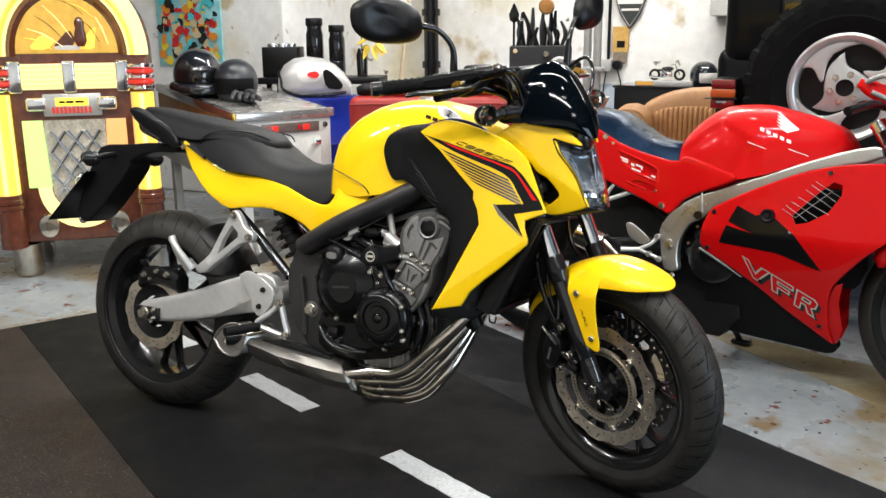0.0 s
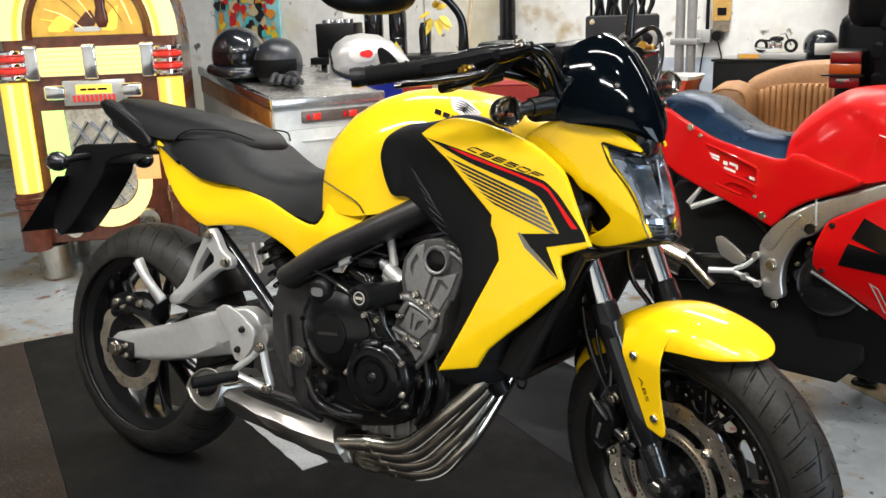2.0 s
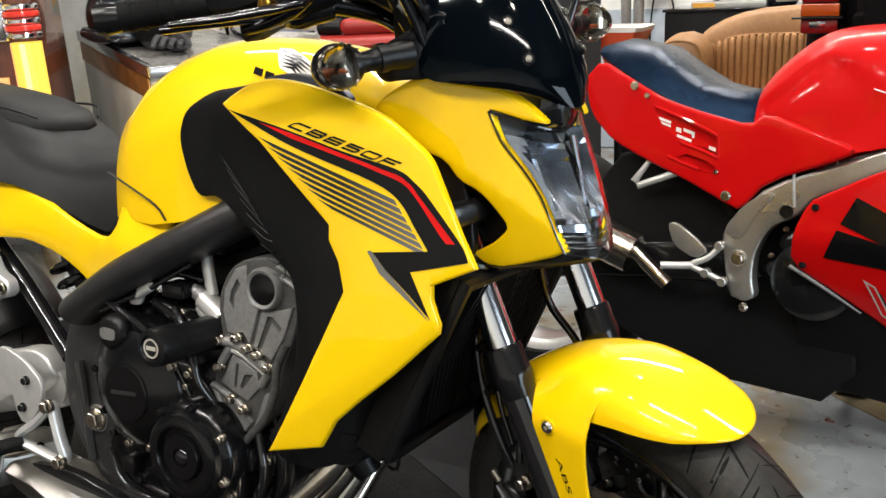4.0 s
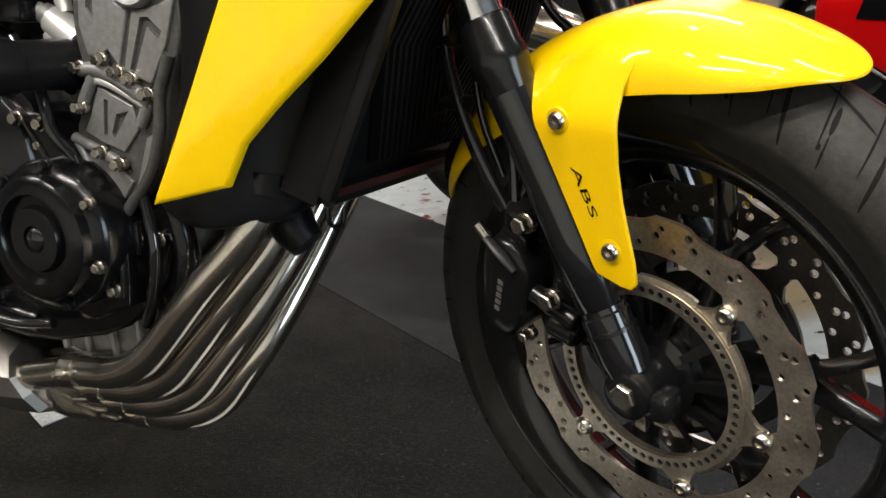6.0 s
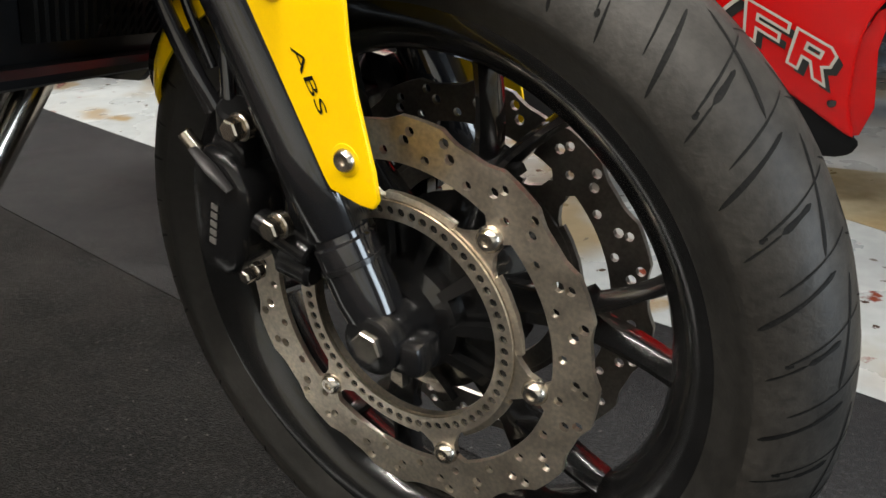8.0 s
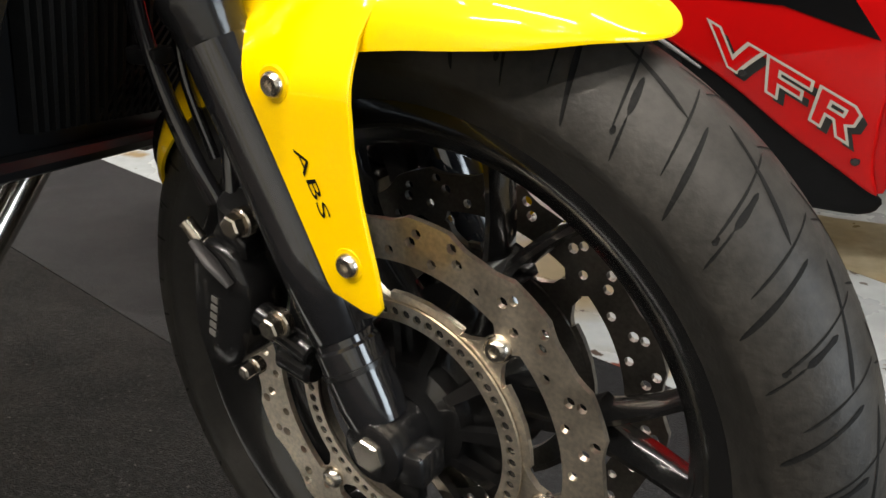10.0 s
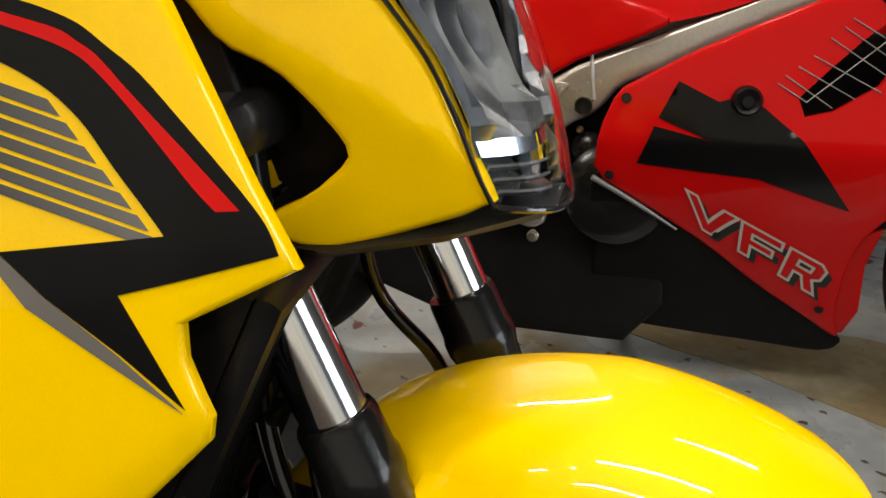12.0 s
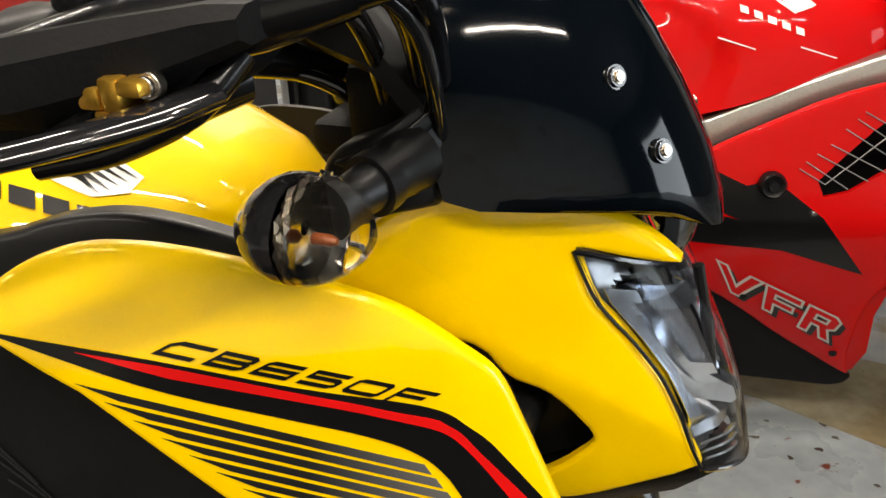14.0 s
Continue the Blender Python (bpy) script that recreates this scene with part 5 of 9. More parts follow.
# stepped side of the crankcase between the covers
step = part("case_step", panel([(0.795, 0.575), (0.842, 0.548), (0.866, 0.546), (0.898, 0.512), (0.915, 0.482), (0.930, 0.442), (0.955, 0.41), (0.95, 0.355), (0.90, 0.335), (0.80, 0.36), (0.77, 0.45)], lambda x, z: -0.186, 0.032, 0.02, 0.004, soft=0), ENGINE_BLACK, engine, "", None, 30)
for pts in (((0.838, 0.538), (0.858, 0.508), (0.880, 0.474)), ((0.905, 0.506), (0.916, 0.478), (0.927, 0.446)), ((0.80, 0.572), (0.82, 0.558), (0.838, 0.538)), ((0.93, 0.43), (0.948, 0.405), (0.945, 0.365))):
    part("case_ridge", tube([(x, -0.187, z) for x, z in pts], 0.0028, 8, 3), BLACK_GLOSS, step)
for x, z in ((0.864, 0.536), (0.894, 0.480), (0.919, 0.432), (0.831, 0.541), (0.938, 0.372)):
    part("case_bolt", bolt((x, -0.187, z), (0, -1, 0), 0.0062, 0.010), BOLT, step)
# dark mass of airbox, battery and throttle bodies between seat and engine
part("airbox", slab([(0.20, 0.70), (0.34, 0.70), (0.46, 0.70), (0.58, 0.63), (0.62, 0.60), (0.88, 0.70), (0.98, 0.72), (1.08, 0.78), (1.1, 0.86), (0.95, 0.90), (0.60, 0.77), (0.3, 0.78), (0.15, 0.82)], -0.085, 0.085, 1, 0.006, 0.05), BLACK_PLASTIC, bike, "black airbox and battery tray")
part("shock_absorber", cyl((0.44, -0.03, 0.64), (0.56, -0.03, 0.47), 0.03, 16), DARK_FRAME, bike, "")
spring = [(0.44 + 0.12 * t + 0.036 * math.cos(t * 44) * 0.8, -0.05 + 0.036 * math.sin(t * 44), 0.64 - 0.17 * t + 0.036 * math.cos(t * 44) * 0.58) for t in [k / 90 for k in range(91)]]
part("shock_spring", tube(spring, 0.0055, 6, 1), BLACK_METAL, bike, "black coil spring")

# exhaust: four pipes swept to the right, silencer under the engine
HEAD_NEAR = [(0.755, -0.165, 0.245), (0.84, -0.165, 0.264), (0.90, -0.168, 0.272), (0.945, -0.172, 0.291), (0.985, -0.175, 0.325), (1.035, -0.178, 0.376), (1.085, -0.165, 0.432), (1.105, -0.145, 0.475)]
HEAD_FAR = [(0.755, -0.055, 0.163), (0.84, -0.068, 0.177), (0.905, -0.080, 0.187), (0.965, -0.082, 0.214), (1.003, -0.076, 0.258), (1.027, -0.056, 0.300), (1.050, -0.006, 0.370), (1.075, 0.055, 0.46)]
for i in range(4):
    pts = [Vector(a).lerp(Vector(b), i / 3) for a, b in zip(HEAD_NEAR, HEAD_FAR)]
    head = part("exhaust_header", tube(pts, 0.0175, 22, 8), STEEL, bike, "heat-tinted stainless exhaust header")
    part("header_clamp", tube([pts[1] - Vector((0.010, 0, 0.001)), pts[1] + Vector((0.010, 0, 0.001))], 0.0205, 20), STEEL, head)
    part("header_flange", cyl(pts[-1], pts[-1] + Vector((0.004, 0, 0.02)), 0.028, 16), BLACK_METAL, head)
    if i == 0:
        part("clamp_bolt", bolt(pts[1] + Vector((0.0, -0.020, 0.004)), (0, -1, 0.3), 0.005, 0.012), BOLT, head)
part("collector", loft([[(x, -0.095 + hw * math.cos(a), z + hz * math.sin(a) - 0.5 * hw * math.cos(a) * sk) for a in [2 * math.pi * q / 24 for q in range(24)]] for x, z, hw, hz, sk in ((0.70, 0.232, 0.045, 0.034, 0.3), (0.73, 0.224, 0.062, 0.042, 0.5), (0.77, 0.214, 0.072, 0.046, 0.6), (0.80, 0.212, 0.075, 0.044, 0.65))]), STEEL, bike, "brown-tinted exhaust collector")
sil_rows = []
for x, top, low, out, skew in ((0.395, 0.338, 0.262, 0.188, 0.02), (0.440, 0.325, 0.246, 0.199, 0.045), (0.505, 0.310, 0.236, 0.196, 0.055), (0.545, 0.302, 0.229, 0.202, 0.055), (0.600, 0.297, 0.222, 0.197, 0.055), (0.650, 0.292, 0.215, 0.201, 0.05), (0.725, 0.286, 0.210, 0.197, 0.03), (0.760, 0.281, 0.209, 0.190, 0.022), (0.764, 0.276, 0.213, 0.180, 0.022)):
    mid = (top + low) / 2
    sil_rows.append([(x + skew * f, -y, z) for f, y, z in ((-0.9, 0.10, top - 0.004), (-1, 0.15, top), (-0.7, out - 0.016, top - 0.010), (0, out, mid + 0.008), (0.6, out - 0.004, low + 0.020), (0.85, out - 0.018, low - 0.002), (1, 0.15, low - 0.008), (0.9, 0.09, low + 0.006), (0, 0.075, mid))])
silencer = part("silencer", loft(sil_rows), SILENCER, bike, "short brushed steel silencer with slanted facets", None, 24)
LIP = [(0.322, -0.196, 0.290), (0.334, -0.191, 0.316), (0.362, -0.186, 0.337), (0.398, -0.186, 0.342), (0.428, -0.192, 0.326), (0.436, -0.204, 0.292), (0.424, -0.208, 0.262), (0.390, -0.207, 0.252), (0.350, -0.202, 0.264), (0.322, -0.196, 0.290)]
part("outlet_lip", tube(LIP, 0.0032, 10, 5), SILENCER, silencer, "bright steel outlet rim")
part("outlet_cavity", loft([[((x - 0.382) * k + 0.382, y + d, (z - 0.305) * k + 0.305) for x, y, z in LIP[:-1]] for k, d in ((1.0, 0.004), (0.8, 0.014), (0.45, 0.022), (0.05, 0.024))]), BLACK_PLASTIC, silencer, "black outlet cavity")
part("outlet_wall", loft([[(x + 0.05 * k, y + 0.09 * k, (z - 0.305) * (1 - 0.15 * k) + 0.305) for x, y, z in LIP[:-1]] for k in (0.02, 0.5, 1.0)]), SILENCER, silencer)
part("tail_pipe", cyl((0.372, -0.205, 0.298), (0.42, -0.17, 0.305), 0.020, 24, bevel=0.003), BLACK_PLASTIC, silencer, "black tail pipe")
part("heat_shield", panel([(0.45, 0.30), (0.56, 0.315), (0.70, 0.29), (0.71, 0.275), (0.6, 0.285), (0.47, 0.285)], lambda x, z: -0.17, 0.012, 0.02, 0.004), BLACK_METAL, silencer)

# radiator with its guard
rad = part("radiator", loft([[(1.165 + 0.11 * t + dx, y, 0.468 + 0.25 * t - 0.3 * dx) for dx, y in ((-0.035, -0.165), (0.005, -0.17), (0.005, 0.17), (-0.035, 0.165))] for t in (0, 1)]), BLACK_PLASTIC, bike, "black radiator behind a slatted guard")
for side in (-1, 1):
    for k in range(13):
        for half in (0, 1):
            # two fields of slanted slats meet in a chevron
            y0 = 0.022 + 0.011 * k
            t0, t1 = (0.10, 0.52) if half == 0 else (0.52, 0.94)
            lean = 0.055 if half == 0 else -0.04
            ya, yb = side * (y0 - (lean if half == 0 else 0)), side * (y0 + (0 if half == 0 else lean))
            if min(abs(ya), abs(yb)) > 0.16:
                continue
            part("guard_slat", loft([[(1.172 + 0.11 * t + dx, max(-0.162, min(0.162, y)) + dy, 0.472 + 0.25 * t) for dx, dy in ((0.002, -0.0022), (0.013, -0.0022), (0.013, 0.0022), (0.002, 0.0022))] for t, y in ((t0, ya), (t1, yb))]), RUBBER, rad)
part("guard_frame", tube([(1.180, -0.165, 0.474), (1.180, 0.165, 0.474), (1.285, 0.165, 0.71), (1.285, -0.165, 0.71), (1.180, -0.165, 0.474)], 0.009, 8, 1), BLACK_PLASTIC, rad)
part("drain_clip", tube([(1.150, -0.12, 0.455), (1.152, -0.122, 0.440), (1.166, -0.122, 0.438), (1.168, -0.12, 0.455)], 0.0025, 8, 2), BLACK_METAL, rad)
part("lower_hose", tube([(1.08, -0.10, 0.47), (1.10, -0.11, 0.435), (1.118, -0.11, 0.415)], [0.022, 0.024, 0.018], 16, 4), BLACK_PLASTIC, rad, "black rubber coolant hose")
part("horn", lathe([(0.0, 0.0), (0.03, 0.0), (0.035, 0.008), (0.034, 0.02), (0.02, 0.03), (0.0, 0.03)], 24, origin=(1.20, 0.06, 0.47), axis="x"), BLACK_METAL, rad)


# bodywork
def wing_lat(x, z):
    """The outer skin of the side wing."""
    a, b = x - 1.15, z - 0.75
    return -0.216 + 0.18 * a - 0.026 * b + 0.108 * a * a + 0.086 * a * b + 0.55 * clamp(a - 0.10, 0, 1) ** 1.5 + 0.9 * clamp(b - 0.13, 0, 1) ** 1.5


def wing_skin(x, z):
    # a crease runs from the lower tip up to the front notch
    d = (x - 1.062) * 0.62 - (z - 0.513) * 0.785
    return wing_lat(x, z) + (0.13 * d if d > 0 and z < 0.70 else 0.0) * clamp((0.72 - z) / 0.05)


def flowing(points, steps=4):
    """A smooth run of places through the given ones, in the side view."""
    return [(q.x, q.z) for q in smooth_line([Vector((x, 0, z)) for x, z in points], steps)]


WING = flowing([(0.986, 0.9140), (1.002, 0.9270), (1.020, 0.9380), (1.043, 0.9445), (1.068, 0.9440), (1.096, 0.9390), (1.132, 0.9290), (1.178, 0.9130), (1.206, 0.9000), (1.236, 0.8770), (1.254, 0.8590), (1.267, 0.8290), (1.288, 0.7740)]) + [(1.300, 0.746), (1.305, 0.734), (1.256, 0.712), (1.256, 0.695), (1.265, 0.665), (1.263, 0.653), (1.203, 0.593), (1.163, 0.558), (1.128, 0.524), (1.106, 0.486), (1.031, 0.469),
        (1.051, 0.504), (1.084, 0.569), (1.122, 0.647), (1.145, 0.695), (1.139, 0.731), (1.127, 0.757), (1.128, 0.775), (1.082, 0.824), (1.040, 0.870)]
STRIPE = flowing([(0.9980, 0.9075), (1.0800, 0.8855), (1.1460, 0.8645), (1.1994, 0.8505), (1.2160, 0.8452), (1.2267, 0.8399), (1.2359, 0.8318), (1.2483, 0.8202), (1.2641, 0.7990), (1.2806, 0.7755), (1.2909, 0.7590), (1.2948, 0.7498)]) + [(1.2970, 0.7420), (1.2310, 0.7270), (1.2550, 0.6720), (1.2300, 0.6990), (1.2010, 0.7270), (1.1850, 0.7470)] + flowing([(1.2522, 0.7530), (1.2473, 0.7617), (1.2346, 0.7826), (1.2254, 0.7993), (1.2159, 0.8111), (1.2072, 0.8184), (1.1951, 0.8256), (1.1738, 0.8348), (1.1504, 0.8431), (1.0850, 0.8665), (1.0360, 0.8895)])
REDLINE = flowing([(1.0420, 0.8935), (1.0860, 0.8815), (1.1500, 0.8605), (1.1751, 0.8526), (1.1988, 0.8444), (1.2182, 0.8383), (1.2255, 0.8335), (1.2328, 0.8276), (1.2426, 0.8148), (1.2526, 0.8024), (1.2654, 0.7860), (1.2825, 0.7630)]) + flowing([(1.2732, 0.7631), (1.2653, 0.7734), (1.2525, 0.7932), (1.2425, 0.8079), (1.2326, 0.8207), (1.2253, 0.8278), (1.2155, 0.8332), (1.1985, 0.8394), (1.1748, 0.8479), (1.1500, 0.8557), (1.0860, 0.8755)])
for sgn in (-1, 1):
    flip = (lambda b: b) if sgn < 0 else mirrored
    wing = part("side_wing", flip(panel(WING, wing_skin, 0.004, 0.013, 0.004, soft=0, lines=([(1.062 + 0.785 * k * 0.01, 0.513 + 0.62 * k * 0.01) for k in range(32)],))), YELLOW, bike, "glossy yellow tank-side wing with black, red and grey stripes", smooth=24)
    part("black_stripe", flip(panel(STRIPE, lambda x, z: wing_skin(x, z) - 0.0008, 0.0004, 0.011, 0.0, soft=0)), DECAL_BLACK, wing, "black zigzag decal")
    part("red_stripe", flip(panel(REDLINE, lambda x, z: wing_skin(x, z) - 0.0014, 0.0004, 0.011, 0.0, soft=0)), DECAL_RED, wing, "red pinstripe decal")
    for k in range(7):
        t = k / 6
        x0, z0 = 1.040 + 0.075 * t, 0.8765 - 0.070 * t
        x1, z1 = 1.2119 + 0.0363 * t, 0.8071 - 0.0581 * t
        h = 0.0035
        part("grey_stripe", flip(panel([(x0, z0), (x1, z1 + h), (x1 + 0.004, z1 - h), (x0 + 0.02, z0 - 0.012)], lambda x, z: wing_skin(x, z) - 0.0006, 0.0003, 0.012, 0.0, soft=0)), DECAL_FADE, wing)
    part("grey_flash", flip(panel([(1.183, 0.749), (1.20, 0.7275), (1.229, 0.6985), (1.254, 0.670), (1.222, 0.697), (1.193, 0.722), (1.178, 0.748)], lambda x, z: wing_skin(x, z) - 0.0007, 0.0003, 0.011, 0.0, soft=0)), DECAL_GREY, wing)
    if sgn < 0:
        part("letters", strokes(MODEL_NAME, lambda u, v: (1.077 + 0.134 * u + 0.014 * v, wing_skin(1.077 + 0.134 * u + 0.014 * v, 0.8900 - 0.0436 * u + 0.0064 * v) - 0.001, 0.8900 - 0.0436 * u + 0.0064 * v), 0.235, 2.2, 0.82), DECAL_BLACK, wing, "black slanted model lettering")
    # matt black inner cover between tank and wing
    cover = [(0.845, 0.865), (0.858, 0.903), (0.905, 0.928), (0.955, 0.934), (0.988, 0.939), (1.018, 0.949), (1.055, 0.953), (1.10, 0.946), (1.135, 0.934), (1.150, 0.92), (1.10, 0.90), (1.06, 0.86), (1.14, 0.79), (1.15, 0.70), (1.09, 0.56), (1.03, 0.47), (1.012, 0.468), (1.058, 0.565), (1.066, 0.64), (1.058, 0.70), (1.018, 0.725), (0.962, 0.762), (0.915, 0.79), (0.878, 0.785), (0.858, 0.82)]
    cov = part("tank_side_cover", flip(panel(cover, lambda x, z: -0.178 - 0.03 * clamp((x - 0.9) / 0.2) + 0.012 * clamp((z - 0.88) / 0.08) ** 2, 0.012, 0.014, 0.004, 0.002, 0.04, soft=2)), BLACK_PLASTIC, bike, "matt black cover between tank and wing", smooth=30)
    for k in range(9):
        part("cover_groove", flip(tube([(0.93 + 0.012 * k, -0.1865 - 0.0016 * k, 0.845 - 0.018 * k), (0.955 + 0.0115 * k, -0.1905 - 0.0016 * k, 0.822 - 0.0155 * k), (0.985 + 0.008 * k, -0.1945 - 0.0012 * k, 0.790 - 0.0095 * k)], 0.0008, 6, 3)), BLACK_PLASTIC, cov)
    # black scoop behind the wing and radiator side
    part("radiator_shroud", flip(panel([(1.005, 0.478), (1.022, 0.452), (1.06, 0.442), (1.135, 0.447), (1.155, 0.50), (1.175, 0.56), (1.25, 0.64), (1.27, 0.72), (1.24, 0.74), (1.12, 0.62)], lambda x, z: -0.196 + 0.14 * clamp((x - 1.07) / 0.2), 0.012, 0.02, 0.006, 0.003, 0.04)), BLACK_PLASTIC, bike, "black radiator shroud")
    part("inner_scoop", flip(panel([(1.15, 0.90), (1.22, 0.87), (1.255, 0.84), (1.27, 0.79), (1.275, 0.74), (1.24, 0.73), (1.16, 0.76)], lambda x, z: -0.125, 0.01, 0.03, 0.004)), BLACK_PLASTIC, bike, "black air scoop behind the wing")
    # tail side cover
    tail = [(0.095, 0.862), (0.155, 0.838), (0.214, 0.804), (0.283, 0.779), (0.393, 0.773), (0.500, 0.751), (0.593, 0.714), (0.635, 0.703), (0.668, 0.706), (0.684, 0.730), (0.684, 0.803), (0.735, 0.784), (0.785, 0.762), (0.800, 0.742), (0.773, 0.694),
            (0.684, 0.649), (0.613, 0.620), (0.586, 0.640), (0.534, 0.664), (0.460, 0.680), (0.375, 0.675), (0.307, 0.665), (0.217, 0.716), (0.132, 0.788)]
    sc = part("side_cover", flip(panel(tail, lambda x, z: -0.096 - 0.056 * clamp((x - 0.08) / 0.62) - 0.010 * clamp((x - 0.62) / 0.08) + 0.021 * clamp((z - 0.70) / 0.06) * clamp((x - 0.62) / 0.05) - 0.03 * clamp((0.80 - z) / 0.1) * clamp((0.6 - x) / 0.4), 0.004, 0.014, 0.004, 0.002, 0.03, soft=1)), YELLOW, bike, "glossy yellow side cover under the seat", smooth=35)
    part("cover_seam", flip(tube([(0.684, -0.1605, 0.806), (0.735, -0.1655, 0.787), (0.785, -0.1665, 0.765), (0.803, -0.166, 0.745)], 0.0016, 6, 3)), BLACK_PLASTIC, sc, "dark seam between tank and side cover")
    part("cover_screw", flip(bolt((0.113, -0.108, 0.838), (0, -1, 0), 0.006, 0.006)), BOLT, sc)


def tank_ring(x, zt, zl, w, n=28):
    row = []
    for k in range(n + 1):
        a = -math.pi / 2 + math.pi * k / n
        s, c = math.sin(a), math.cos(a)
        row.append((x - 0.03 * (1 - abs(s)) * clamp((0.68 - x) / 0.08), w * math.copysign(abs(s) ** 0.72, s), zl + (zt - zl) * max(0.0, c) ** 0.62))
    return row


TANK = [(0.668, 0.775, 0.735, 0.085), (0.655, 0.83, 0.735, 0.105), (0.655, 0.875, 0.735, 0.12), (0.672, 0.918, 0.735, 0.137), (0.715, 0.957, 0.735, 0.15), (0.77, 0.984, 0.735, 0.160), (0.83, 1.000, 0.745, 0.167), (0.89, 1.006, 0.76, 0.168),
        (0.95, 1.003, 0.78, 0.168), (1.01, 0.993, 0.81, 0.167), (1.06, 0.975, 0.83, 0.158), (1.10, 0.95, 0.84, 0.138), (1.122, 0.92, 0.85, 0.11), (1.13, 0.89, 0.86, 0.08)]
tank = part("fuel_tank", loft([tank_ring(*s) for s in TANK]), YELLOW, bike, "glossy yellow fuel tank with a dark wing emblem", smooth=50)
part("filler_cap", lathe([(0.0, 0.0), (0.038, 0.0), (0.042, -0.004), (0.044, -0.02)], 32, closed=False, origin=(0.90, 0, 1.012), axis="z"), CAST, tank)


def on_tank(x, z):
    """The tank's flank under a point of the side view."""
    for (x0, t0, l0, w0), (x1, t1, l1, w1) in zip(TANK[3:], TANK[4:]):
        if x0 <= x <= x1:
            f = (x - x0) / (x1 - x0)
            t, lo, w = t0 + (t1 - t0) * f, l0 + (l1 - l0) * f, w0 + (w1 - w0) * f
            c = clamp((z - lo) / (t - lo), 0, 0.9999) ** (1 / 0.62)
            return -w * math.sqrt(1 - c * c) ** 0.72
    return -0.16


for sgn in (-1, 1):
    flip = (lambda b: b) if sgn < 0 else mirrored
    # emblem: dark wing feathers with pale gaps over five word blocks
    skin = lambda x, z, lift: on_tank(x, z) - lift
    part("emblem_field", flip(panel([(0.958, 0.986), (0.978, 0.985), (1.012, 0.973), (1.042, 0.955), (1.036, 0.948), (1.016, 0.9475), (0.985, 0.959)], lambda x, z: skin(x, z, 0.001), 0.0004, 0.008, 0.0, soft=0)), DECAL_WHITE, tank, "pale ground of the wing emblem")
    for k in range(5):
        x0, z0, x1, z1 = 0.961 + 0.006 * k, 0.9845 - 0.0056 * k, 1.039 - 0.0048 * k, 0.9550 - 0.0014 * k
        part("emblem_feather", flip(panel([(x0, z0), (0.5 * (x0 + x1) + 0.004, 0.5 * (z0 + z1) + 0.005), (x1, z1), (0.5 * (x0 + x1) + 0.003, 0.5 * (z0 + z1) + 0.0018)], lambda x, z: skin(x, z, 0.0016), 0.0004, 0.008, 0.0, soft=0)), DECAL_BLACK, tank, "black emblem feather")
    for k in range(5):
        x0, z0 = 0.944 + 0.0215 * k, 0.9610 - 0.0056 * k
        part("emblem_block", flip(panel([(x0, z0), (x0 + 0.0165, z0 - 0.0040), (x0 + 0.0185, z0 - 0.0135), (x0 + 0.002, z0 - 0.0095)], lambda x, z: skin(x, z, 0.0012), 0.0004, 0.008, 0.0, soft=0)), DECAL_BLACK, tank, "black word block")


def seat_rows(stations, n=22):
    rows = []
    for x, zt, ze, w in stations:
        top = [(x, w * u, ze + (zt - ze) * (1 - abs(u) ** 3.4) ** 0.55) for u in [-1 + 2 * k / n for k in range(n + 1)]]
        rows.append(top + [(x, w * 0.8, ze - 0.012), (x, 0, ze - 0.014), (x, -w * 0.8, ze - 0.012)])
    return rows


rider_st = [(0.12, 0.868, 0.846, 0.085), (0.17, 0.890, 0.832, 0.110), (0.23, 0.900, 0.803, 0.128), (0.29, 0.900, 0.782, 0.138), (0.34, 0.890, 0.776, 0.143), (0.38, 0.868, 0.773, 0.144), (0.42, 0.838, 0.771, 0.143), (0.46, 0.818, 0.762, 0.138), (0.52, 0.807, 0.742, 0.131), (0.58, 0.811, 0.718, 0.126), (0.63, 0.823, 0.706, 0.124), (0.668, 0.828, 0.716, 0.118), (0.688, 0.80, 0.735, 0.10)]
seat = part("rider_seat", loft(seat_rows(rider_st)), SEAT, bike, "black vinyl rider seat", smooth=60)
pill_st = [(-0.118, 0.948, 0.936, 0.040), (-0.10, 0.958, 0.930, 0.058), (-0.05, 0.957, 0.912, 0.078), (0.02, 0.947, 0.890, 0.092), (0.09, 0.940, 0.866, 0.102), (0.16, 0.930, 0.862, 0.109), (0.23, 0.920, 0.868, 0.110), (0.30, 0.910, 0.866, 0.106), (0.36, 0.895, 0.858, 0.092), (0.392, 0.876, 0.852, 0.068), (0.405, 0.860, 0.85, 0.035)]
part("pillion_seat", loft(seat_rows(pill_st)), SEAT, bike, "raised black pillion seat", smooth=60)
for sgn in (-1, 1):
    part("seat_piping", tube([(0.172, sgn * 0.1085, 0.852), (0.20, sgn * 0.112, 0.874), (0.235, sgn * 0.111, 0.888), (0.30, sgn * 0.107, 0.893), (0.36, sgn * 0.094, 0.889), (0.40, sgn * 0.062, 0.872)], 0.0022, 8, 4), SEAT, seat)
part("seat_skirt", loft(seat_rows([(0.0, 0.90, 0.868, 0.075), (0.06, 0.885, 0.855, 0.09), (0.12, 0.87, 0.842, 0.102), (0.2, 0.86, 0.808, 0.12)])), SEAT, bike, "")
part("grab_rail", loft(seat_rows([(-0.135, 0.945, 0.925, 0.045), (-0.10, 0.925, 0.885, 0.07), (-0.02, 0.905, 0.862, 0.085), (0.05, 0.875, 0.845, 0.09)])), BLACK_PLASTIC, bike, "black tail unit")
